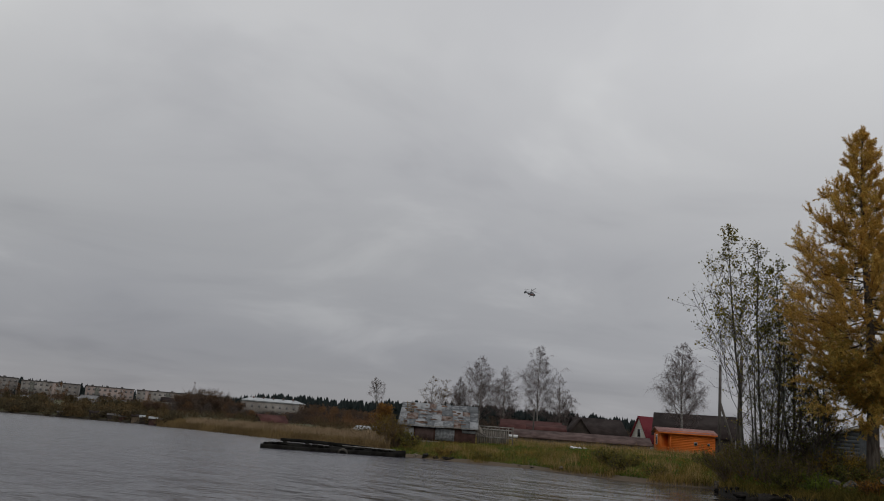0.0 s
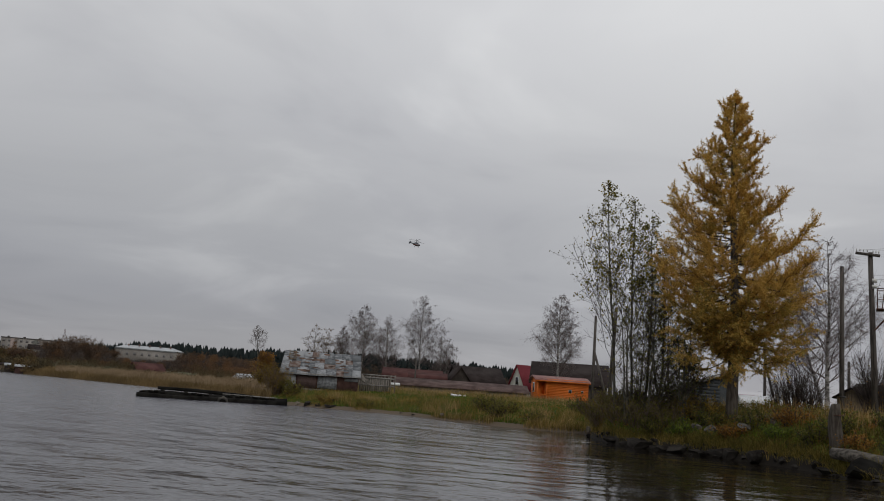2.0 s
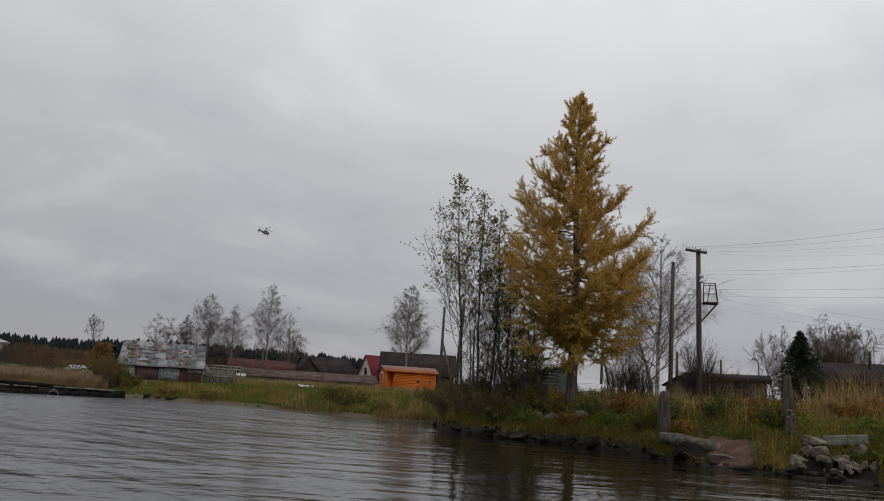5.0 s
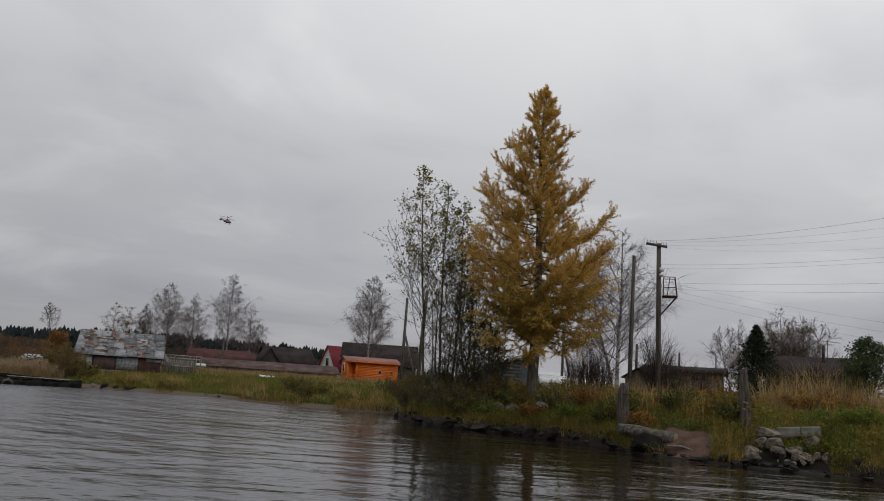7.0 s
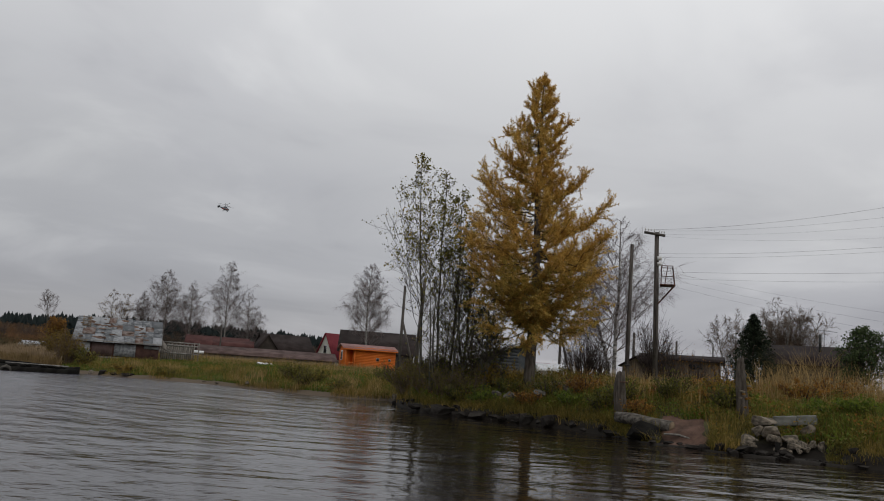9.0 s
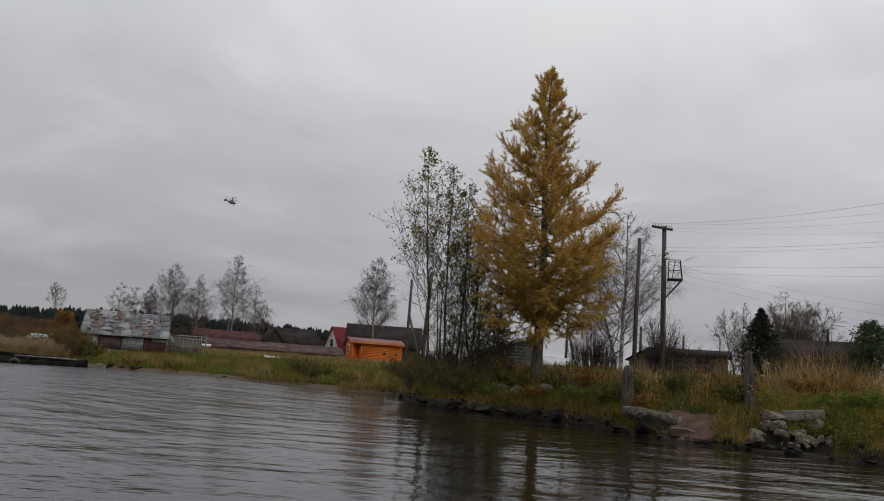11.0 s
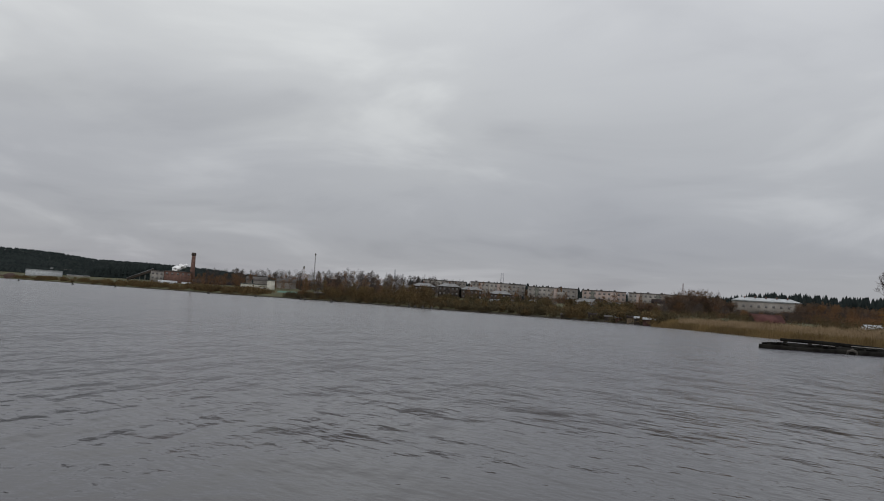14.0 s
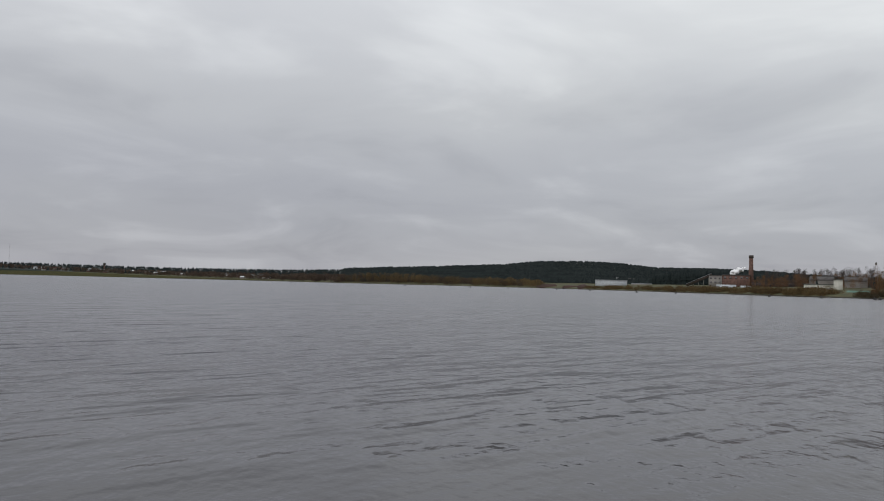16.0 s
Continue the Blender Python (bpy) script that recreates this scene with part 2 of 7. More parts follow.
    "heli_grey": mat("helicopter_grey", (0.10, 0.11, 0.13), (0.16, 0.17, 0.19), 0.6, 0.5, 0.0),
    "heli_red": mat("helicopter_red_stripe", (0.30, 0.07, 0.05), (0.40, 0.10, 0.07), 0.6, 0.5, 0.0),
    "far_gold": mat("far_golden_birch", (0.085, 0.062, 0.032), (0.16, 0.11, 0.05), 0.02, 0.95, 0, island=0.6),
    "scrub_ochre": mat("ochre_willow_scrub", (0.085, 0.059, 0.029), (0.170, 0.115, 0.053), 0.05, 0.95, 0, c3=(0.093, 0.072, 0.034), island=0.45),
    "scrub_olive": mat("olive_willow_scrub", (0.058, 0.046, 0.027), (0.116, 0.092, 0.050), 0.04, 0.95, 0, island=0.45),
    "tree_rust": mat("rust_town_tree", (0.10, 0.058, 0.032), (0.20, 0.11, 0.056), 0.05, 0.95, 0, island=0.45),
    "tree_grey": mat("grey_bare_tree", (0.050, 0.042, 0.039), (0.101, 0.083, 0.076), 0.04, 0.95, 0, island=0.45),
    "timber": mat("stacked_timber", (0.05, 0.032, 0.027), (0.085, 0.055, 0.045), 0.2, 0.95, 0.3),
    # far panes: the sky's reflection is put into a pale grey colour
    "far_glass_skylit": mat("far_window_sky_reflection", (0.115, 0.112, 0.115), (0.18, 0.172, 0.168), 0.5, 0.4, 0.0, spec=0.5),
    "pale_slate": mat("pale_slate_roof", (0.17, 0.17, 0.172), (0.26, 0.26, 0.265), 0.3, 0.9, 0.2, spec=0.1),
    "steam": mat("white_steam", (0.80, 0.80, 0.82), (0.9, 0.9, 0.9), 0.2, 1.0, 0.0),
}


def ground_material():
    m = mat("shore_ground", (0.038, 0.042, 0.015), (0.080, 0.072, 0.026), 0.25, 0.95, 0.6, c3=(0.10, 0.075, 0.036), dist=0.08)
    t = m.node_tree
    b = t.nodes["Principled BSDF"]
    base = b.inputs["Base Color"].links[0].from_socket
    co = t.nodes.new("ShaderNodeTexCoord")
    sp = t.nodes.new("ShaderNodeSeparateXYZ")
    t.links.new(co.outputs["Object"], sp.inputs[0])
    mr = t.nodes.new("ShaderNodeMapRange")
    mr.inputs["From Min"].default_value, mr.inputs["From Max"].default_value = 0.25, 0.6
    nz = t.nodes.new("ShaderNodeTexNoise"); nz.inputs["Scale"].default_value = 0.8
    ad = t.nodes.new("ShaderNodeMath"); ad.operation = "MULTIPLY_ADD"; ad.inputs[1].default_value = 0.5
    t.links.new(nz.outputs[0], ad.inputs[0]); t.links.new(sp.outputs["Z"], ad.inputs[2])
    sb = t.nodes.new("ShaderNodeMath"); sb.operation = "SUBTRACT"; sb.inputs[1].default_value = 0.25
    t.links.new(ad.outputs[0], sb.inputs[0]); t.links.new(sb.outputs[0], mr.inputs["Value"])
    mx = t.nodes.new("ShaderNodeMix"); mx.data_type = "RGBA"
    t.links.new(mr.outputs[0], mx.inputs["Factor"])
    # tan mud on the meadow's side; wet soil under the stony bank, blackened for undercut shadow
    sd = t.nodes.new("ShaderNodeMapRange")
    sd.inputs["From Min"].default_value, sd.inputs["From Max"].default_value = -3.0, -1.2
    t.links.new(sp.outputs["X"], sd.inputs["Value"])
    mud = t.nodes.new("ShaderNodeMix"); mud.data_type = "RGBA"
    t.links.new(sd.outputs[0], mud.inputs["Factor"])
    mud.inputs[6].default_value, mud.inputs[7].default_value = (0.105, 0.080, 0.055, 1), (0.014, 0.011, 0.008, 1)
    # dark peat edge on the far side of the lake
    fs = t.nodes.new("ShaderNodeMapRange")
    fs.inputs["From Min"].default_value, fs.inputs["From Max"].default_value = -75.0, -45.0
    t.links.new(sp.outputs["X"], fs.inputs["Value"])
    peat = t.nodes.new("ShaderNodeMix"); peat.data_type = "RGBA"
    t.links.new(fs.outputs[0], peat.inputs["Factor"])
    peat.inputs[6].default_value = (0.030, 0.025, 0.017, 1)
    t.links.new(mud.outputs[2], peat.inputs[7])
    t.links.new(peat.outputs[2], mx.inputs[6])
    t.links.new(base, mx.inputs[7])
    # forest floor on the high hill
    hi = t.nodes.new("ShaderNodeMapRange")
    hi.inputs["From Min"].default_value, hi.inputs["From Max"].default_value = 13.0, 17.0
    t.links.new(sp.outputs["Z"], hi.inputs["Value"])
    fl = t.nodes.new("ShaderNodeMix"); fl.data_type = "RGBA"
    t.links.new(hi.outputs[0], fl.inputs["Factor"]); t.links.new(mx.outputs[2], fl.inputs[6])
    fl.inputs[7].default_value = (0.018, 0.026, 0.022, 1)
    t.links.new(fl.outputs[2], b.inputs["Base Color"])
    return m


def water_material():
    m = bpy.data.materials.new("lake_water")
    m.use_nodes = True
    t = m.node_tree
    b = t.nodes["Principled BSDF"]
    b.inputs["IOR"].default_value = 1.33
    co = t.nodes.new("ShaderNodeTexCoord")

    def wave(sx, sy, turn, scale, detail):
        mp = t.nodes.new("ShaderNodeMapping")
        mp.inputs["Scale"].default_value = (sx, sy, 1); mp.inputs["Rotation"].default_value = (0, 0, radians(turn))
        n = t.nodes.new("ShaderNodeTexNoise")
        n.inputs["Scale"].default_value, n.inputs["Detail"].default_value, n.inputs["Roughness"].default_value = scale, detail, 0.55
        t.links.new(co.outputs["Object"], mp.inputs[0]); t.links.new(mp.outputs[0], n.inputs["Vector"])
        return n.outputs[0]

    big, mid, small, patch = wave(0.6, 1, 28, 0.5, 2), wave(0.5, 1, 20, 1.6, 3), wave(0.7, 1, 40, 9.0, 3), wave(0.3, 1, 10, 0.045, 3)
    # short-crested wavelets that the wind drives across the open lake
    crest, cat = wave(0.32, 1, 40, 1.15, 3), wave(0.45, 1, 30, 3.4, 2)

    def driven(long, turn, scale, detail):
        mp = t.nodes.new("ShaderNodeMapping"); mp.vector_type = "TEXTURE"
        mp.inputs["Scale"].default_value = (long, 1, 1); mp.inputs["Rotation"].default_value = (0, 0, radians(turn))
        n = t.nodes.new("ShaderNodeTexNoise")
        n.inputs["Scale"].default_value, n.inputs["Detail"].default_value, n.inputs["Roughness"].default_value = scale, detail, 0.5
        t.links.new(co.outputs["Object"], mp.inputs[0]); t.links.new(mp.outputs[0], n.inputs["Vector"])
        return n.outputs[0]

    wavelet, gust = driven(3.2, 132, 1.3, 2), driven(3.5, 138, 0.42, 2)

    def madd(a, k, c=None):
        n = t.nodes.new("ShaderNodeMath"); n.operation = "MULTIPLY_ADD"
        t.links.new(a, n.inputs[0]); n.inputs[1].default_value = k; n.inputs[2].default_value = 0.0
        if c is not None:
            t.links.new(c, n.inputs[2])
        return n.outputs[0]

    chop = wave(0.8, 1, 35, 0.30, 5)
    swell = wave(0.5, 1, 14, 0.15, 3)
    calm = madd(small, 0.07, madd(mid, 0.5, madd(big, 1.1, madd(chop, 0.9, madd(swell, 0.9)))))
    windy = madd(small, 0.10, madd(cat, 0.35, madd(crest, 0.9, madd(wavelet, 1.5, madd(gust, 2.6, madd(big, 0.35))))))
    # the bank shelters the near water; out on the lake the wind ruffles it
    sp = t.nodes.new("ShaderNodeSeparateXYZ")
    t.links.new(co.outputs["Object"], sp.inputs[0])
    open_lake = t.nodes.new("ShaderNodeMath"); open_lake.operation = "MULTIPLY_ADD"
    t.links.new(patch, open_lake.inputs[0]); open_lake.inputs[1].default_value = 14.0
    t.links.new(sp.outputs["X"], open_lake.inputs[2])

    def ranged(lo, hi):
        n = t.nodes.new("ShaderNodeMapRange")
        n.interpolation_type = "SMOOTHSTEP"
        t.links.new(open_lake.outputs[0], n.inputs["Value"])
        n.inputs["From Min"].default_value, n.inputs["From Max"].default_value = -11.5, 10.0
        n.inputs["To Min"].default_value, n.inputs["To Max"].default_value = hi, lo
        return n.outputs[0]

    tint = t.nodes.new("ShaderNodeMix"); tint.data_type = "RGBA"
    tint.inputs[6].default_value, tint.inputs[7].default_value = (0.010, 0.0075, 0.005, 1), (0.031, 0.029, 0.042, 1)
    t.links.new(ranged(0.0, 1.0), tint.inputs["Factor"]); t.links.new(tint.outputs[2], b.inputs["Base Color"])
    t.links.new(ranged(0.008, 0.15), b.inputs["Roughness"])
    h = t.nodes.new("ShaderNodeMix")
    t.links.new(ranged(0.0, 1.0), h.inputs[0]); t.links.new(calm, h.inputs[2]); t.links.new(windy, h.inputs[3])
    bn = t.nodes.new("ShaderNodeBump"); bn.inputs["Distance"].default_value = 0.2
    # the ripples rise again off the rubble shore
    rub = t.nodes.new("ShaderNodeMapRange"); rub.interpolation_type = "SMOOTHSTEP"
    rub.inputs["From Min"].default_value, rub.inputs["From Max"].default_value = 2.5, 8.0
    rub.inputs["To Min"].default_value, rub.inputs["To Max"].default_value = 0.0, 0.34
    t.links.new(sp.outputs["X"], rub.inputs["Value"])
    st = t.nodes.new("ShaderNodeMath"); st.operation = "ADD"
    t.links.new(ranged(0.18, 1.0), st.inputs[0]); t.links.new(rub.outputs[0], st.inputs[1])
    t.links.new(st.outputs[0], bn.inputs["Strength"]); t.links.new(h.outputs[0], bn.inputs["Height"])
    t.links.new(bn.outputs[0], b.inputs["Normal"])
    return m


# ---------------------------------------------------------------- mesh helpers
rng = np.random.default_rng(7)


class Geo:
    """Collects vertices and faces of one mesh."""

    def __init__(self):
        self.v, self.f, self.n = [], [], 0

    def add(self, v, f):
        v = np.asarray(v, float).reshape(-1, 3)
        self.v.append(v)
        f = np.asarray(f, int)
        self.f.append(f + self.n)
        self.n += len(v)
        return self

    def box(self, lo, hi, m=None):
        (a, b, c), (d, e, f) = lo, hi
        v = np.array([(a, b, c), (d, b, c), (d, e, c), (a, e, c), (a, b, f), (d, b, f), (d, e, f), (a, e, f)], float)
        if m is not None:
            v = np.array([m @ Vector(p) for p in v])
        return self.add(v, [(3, 2, 1, 0), (4, 5, 6, 7), (0, 1, 5, 4), (1, 2, 6, 5), (2, 3, 7, 6), (3, 0, 4, 7)])

    def slab(self, quad, thick):
        """A sheet with thickness from four corners, thickened along its normal."""
        q = np.array(quad, float)
        n = np.cross(q[1] - q[0], q[3] - q[0]); n = n / np.linalg.norm(n) * thick
        return self.add(np.concatenate([q - n, q]), [(3, 2, 1, 0), (4, 5, 6, 7), (0, 1, 5, 4), (1, 2, 6, 5), (2, 3, 7, 6), (3, 0, 4, 7)])

    def segs(self, p0, p1, r0, r1, n=3):
        """Tapered n-sided rods between points."""
        p0, p1 = np.asarray(p0, float).reshape(-1, 3), np.asarray(p1, float).reshape(-1, 3)
        r0, r1 = np.broadcast_to(r0, len(p0))[:, None], np.broadcast_to(r1, len(p0))[:, None]
        d = p1 - p0
        d = d / np.maximum(np.linalg.norm(d, axis=1, keepdims=True), 1e-9)
        ref = np.where(np.abs(d[:, 2:3]) > 0.9, [[1.0, 0, 0]], [[0, 0, 1.0]])
        u = np.cross(d, ref); u /= np.linalg.norm(u, axis=1, keepdims=True)
        w = np.cross(d, u)
        ring0, ring1 = [], []
        for k in range(n):
            a = 2 * math.pi * k / n
            o = u * math.cos(a) + w * math.sin(a)
            ring0.append(p0 + o * r0); ring1.append(p1 + o * r1)
        v = np.stack(ring0 + ring1, 1).reshape(-1, 3)
        base = np.arange(len(p0))[:, None] * (2 * n)
        fs = [np.concatenate([base + k, base + (k + 1) % n, base + n + (k + 1) % n, base + n + k], 1) for k in range(n)]
        self.add(v, np.concatenate(fs))
        return self

    def tube(self, pts, radii, n=8):
        """One smooth tube along a line of points, closed at both ends."""
        pts = np.asarray(pts, float)
        radii = np.broadcast_to(radii, len(pts))
        d = np.gradient(pts, axis=0)
        v = []
        ref = np.array([1.0, 0.03, 0]) if abs(d[0][2]) > 0.7 * np.linalg.norm(d[0]) else np.array([0.02, 0, 1.0])
        for p, q, r in zip(pts, d, radii):
            q = q / np.linalg.norm(q)
            u = np.cross(q, ref); u /= np.linalg.norm(u); w = np.cross(q, u)
            v += [p + r * (u * math.cos(2 * math.pi * k / n) + w * math.sin(2 * math.pi * k / n)) for k in range(n)]
        f = [(i * n + k, i * n + (k + 1) % n, (i + 1) * n + (k + 1) % n, (i + 1) * n + k) for i in range(len(pts) - 1) for k in range(n)]
        self.add(v, f)
        c = len(v)
        self.add([pts[0], pts[-1]], np.zeros((0, 4), int))
        s = self.n - 2 - c
        self.f.append(np.array([(s + (k + 1) % n, s + k, s + c, s + c) for k in range(n)] + [(s + c - n + k, s + c - n + (k + 1) % n, s + c + 1, s + c + 1) for k in range(n)]))
        return self

    def leaves(self, p, size, r, flat=0.0, long=1.6):
        """Small rhombic leaves at the points, turned at random."""
        p = np.asarray(p, float).reshape(-1, 3)
        n = len(p)
        size = np.broadcast_to(size, n)[:, None]
        a = r.normal(size=(n, 3)); a[:, 2] *= 1 - flat
        a /= np.linalg.norm(a, axis=1, keepdims=True)
        b = r.normal(size=(n, 3)); b = np.cross(a, b); b /= np.linalg.norm(b, axis=1, keepdims=True)
        v = np.stack([p - a * size * long / 2, p + b * size / 2, p + a * size * long / 2, p - b * size / 2], 1).reshape(-1, 3)
        return self.add(v, np.arange(n * 4).reshape(-1, 4))

    def blades(self, p, h, w, r, lean=0.25):
        """Grass blades: bent, tapered strips of two faces."""
        p = np.asarray(p, float).reshape(-1, 3)
        n = len(p)
        h, w = np.broadcast_to(h, n)[:, None], np.broadcast_to(w, n)[:, None]
        a = r.uniform(0, 2 * math.pi, n)
        side = np.stack([np.cos(a), np.sin(a), np.zeros(n)], 1) * w / 2
        b = r.uniform(0, 2 * math.pi, n)
        tilt = np.stack([np.cos(b), np.sin(b), np.zeros(n)], 1) * h * np.abs(r.normal(0, lean, (n, 1)))
        mid = p + tilt * 0.35 + np.array([0, 0, 1.0]) * h * 0.6
        tip = p + tilt + np.array([0, 0, 1.0]) * h
        v = np.stack([p - side, p + side, mid + side * 0.7, mid - side * 0.7, tip + side * 0.12, tip - side * 0.12], 1).reshape(-1, 3)
        k = np.arange(n)[:, None] * 6
        return self.add(v, np.concatenate([k + [[0, 1, 2, 3]], k + [[3, 2, 4, 5]]]))

    def mesh(self, name, material, smooth=False):
        v = np.concatenate(self.v) if self.v else np.zeros((0, 3))
        quads = np.concatenate([f for f in self.f if len(f) and f.shape[1] == 4] or [np.zeros((0, 4), int)])
        tris = [f for f in self.f if len(f) and f.shape[1] == 3]
        flat4 = quads[:, 2] != quads[:, 3]
        t3 = np.concatenate([quads[~flat4][:, :3]] + tris)
        quads = quads[flat4]
        me = bpy.data.meshes.new(name)
        me.vertices.add(len(v)); me.vertices.foreach_set("co", v.ravel())
        loops = np.concatenate([quads.ravel(), t3.ravel()])
        starts = np.concatenate([np.arange(len(quads)) * 4, len(quads) * 4 + np.arange(len(t3)) * 3])
        me.loops.add(len(loops)); me.loops.foreach_set("vertex_index", loops.astype(np.int32))
        me.polygons.add(len(starts)); me.polygons.foreach_set("loop_start", starts.astype(np.int32))
        if smooth:
            me.polygons.foreach_set("use_smooth", np.ones(len(starts), bool))
        me.materials.append(material if not isinstance(material, str) else M[material])
        me.update(calc_edges=True)
        return me


def part(name, geo, material, parent, label="", smooth=False):
    """One mesh object under a thing or a part."""
    ob = new(name, geo.mesh(name, material, smooth) if isinstance(geo, Geo) else geo)
    ob.parent = parent
    return tagged(ob, label)


def thing(name, place, label, category, turn=0.0, group="", kind=""):
    """An Empty at the base of a thing; its parts hang under it in local metres."""
    ob = new(name)
    ob.empty_display_size = 0.3
    ob.matrix_basis = pose(*place, 0, 0, turn)
    return tagged(ob, label, category, group, kind)


def stuff(name, geo, material, label, category):
    return tagged(new(name, geo.mesh(name, material)), label, category, "", "stuff")


def solid(name, geo, material, place, label, category, turn=0.0, group="", smooth=False):
    """A thing that is one mesh."""
    ob = new(name, geo.mesh(name, material, smooth) if isinstance(geo, Geo) else geo)
    ob.matrix_basis = pose(*place, 0, 0, turn)
    return tagged(ob, label, category, group)


def rough_post(heights, radii, seed, wear=0.22, n=16):
    """A weathered round post with furrows, knots and a splintered top."""
    g, v = Geo(), []
    hs_ = np.linspace(heights[0], heights[-1], 15)
    for z in hs_:
        rad = float(np.interp(z, heights, radii))
        for k in range(n):
            a = 2 * math.pi * k / n
            q = rad * (1 + wear * noise.noise((math.cos(a) * 2.2, math.sin(a) * 2.2, z * 1.3 + seed)) + 0.09 * math.cos(5 * a + seed))
            top = 0.16 * noise.noise((math.cos(a) * 3, math.sin(a) * 3, seed)) if z == hs_[-1] else 0
            v.append((q * math.cos(a) + 0.05 * math.sin(z * 1.7 + seed), q * math.sin(a), z + top))
    m = len(hs_)
    v += [(0, 0, hs_[-1] - 0.08)]
    g.add(v, [(i * n + k, i * n + (k + 1) % n, (i + 1) * n + (k + 1) % n, (i + 1) * n + k) for i in range(m - 1) for k in range(n)])
    g.f.append(np.array([((m - 1) * n + k, (m - 1) * n + (k + 1) % n, m * n, m * n) for k in range(n)]))
    return g


# ---------------------------------------------------------------- lie of the land
# bearings in degrees, left of straight ahead; distances from the first eye in metres
SHORE_AZ = (-180, -120, -60, -27, -22, -18, -14, -10, -6.3, -2.7, 0.2, 1.5, 2.4, 5, 8, 11, 14, 17, 20, 22.6, 24.5, 27, 31, 34, 37.0, 38, 42, 47, 51, 57, 65, 70, 76, 84, 93, 104, 114, 140, 160, 180)
SHORE_D = (60, 30, 25, 25.2, 25.8, 26.6, 28, 31.5, 34.5, 36, 38, 42, 49.5, 49, 51, 55, 60, 62, 65, 68, 92, 101, 118, 138, 162, 180, 200, 230, 250, 345, 390, 520, 760, 1250, 1450, 2600, 3600, 3600, 900, 60)
HILL_AZ = (-180, 55, 62, 66, 69.5, 71.2, 72.9, 74.6, 77, 80.3, 82.5, 87.5, 90, 93, 97, 104, 114, 130, 180)
HILL_EL = (0.4, 0.5, 0.8, 1.1, 1.22, 1.20, 1.22, 1.45, 1.56, 1.5, 1.22, 0.95, 0.85, 0.65, 0.5, 0.45, 0.55, 0.5, 0.4)


def shore(az):
    return float(np.interp(az, SHORE_AZ, SHORE_D))


BANK = ((-40, -4, -0.6, 0, 0.15, 0.6, 1.4, 3.4, 8, 14, 40, 100, 400, 2000), (-2.5, -1.0, -0.3, 0.03, 0.30, 0.44, 0.70, 1.22, 1.55, 1.72, 2.0, 2.5, 4, 6))
MEADOW = ((-40, -4, -0.6, 0, 0.5, 4, 12, 26, 60, 150, 400, 2000), (-2.5, -1.0, -0.15, 0.03, 0.2, 0.5, 1.0, 1.62, 1.75, 2.2, 4, 8))
TOWN = ((-40, -4, -0.6, 0, 1, 10, 40, 100, 300, 600, 2000), (-2.5, -1.0, -0.2, 0.03, 0.4, 1.1, 2.2, 3.6, 6.5, 8.5, 12))


def ground_z(az, d):
    s = d - shore(az)
    if 0 < s < 7:
        s = max(0.0, s - 1.5 * float(np.interp(az, (-26, -24.5, -20, -18, -12.5, -11.5), (0, 1, 1, 0.55, 0.55, 0))) * (1 - s / 7))
    a, b = np.interp(az, (1.0, 2.6), (1, 0)), np.interp(az, (24, 40), (0, 1))
    z = a * np.interp(s, *BANK) + (1 - a) * (1 - b) * np.interp(s, *MEADOW) + (1 - a) * b * np.interp(s, *TOWN)
    x, y = -math.sin(radians(az)) * d, math.cos(radians(az)) * d
    if s > 0:
        z += min(1, s / 2) * (0.16 * noise.noise((x * 0.35, y * 0.35, 3)) + 0.07 * noise.noise((x * 1.4, y * 1.4, 8)))
    if d > 1500 and s > 0:
        far = 3300 if az < 93 else 4300
        z += d * math.tan(radians(np.interp(az, HILL_AZ, HILL_EL))) * float(np.interp(d, (1500, far), (0, 1))) ** 1.3 * 0.92
    return float(z)


def spot(az, d, up=None, dz=0.0):
    """Place at a bearing and distance: on the ground, or at a height given by its angle above the eye."""
    z = ground_z(az, d) if up is None else EYE + d * math.tan(radians(up))
    return (-math.sin(radians(az)) * d, math.cos(radians(az)) * d, z + dz)


def rise(d, up):
    """Height of what is seen at that angle above the eye's level."""
    return EYE + d * math.tan(radians(up))


def build_ground():
    azs = np.concatenate([np.arange(-180, -36, 3), np.arange(-36, 40, 0.2), np.arange(40, 118, 0.5), np.arange(118, 180, 3)])
    ss = [-1e6, -40, -4, -1.2, -0.6, -0.25, 0, 0.08, 0.16, 0.3, 0.5, 0.8, 1.1, 1.5, 2, 2.6, 3.4, 4.2, 5, 6, 7, 8.5, 10, 12, 14, 17, 20, 24, 28, 33, 40, 48, 60, 75, 95, 120, 150, 190, 240, 300, 400, 550, 750, 1000, 1400, 1800, 2300, 2900, 3400, 4800]
    v, f = [], []
    for az in azs:
        for s in ss:
            d = min(max(shore(az) + s, 2.0), 4850)
            v.append((-math.sin(radians(az)) * d, math.cos(radians(az)) * d, ground_z(az, d) if s > -1e5 else -2.5))
    n, k = len(azs), len(ss)
    for i in range(n):
        for j in range(k - 1):
            a, b = i * k + j, ((i + 1) % n) * k + j
            f.append((a, a + 1, b + 1, b))
    g = Geo().add(v, f)
    me = g.mesh("ground", ground_material(), True)
    return tagged(new("ground", me), "autumn grass shore with muddy edge round the lake", "ground", "", "structure")


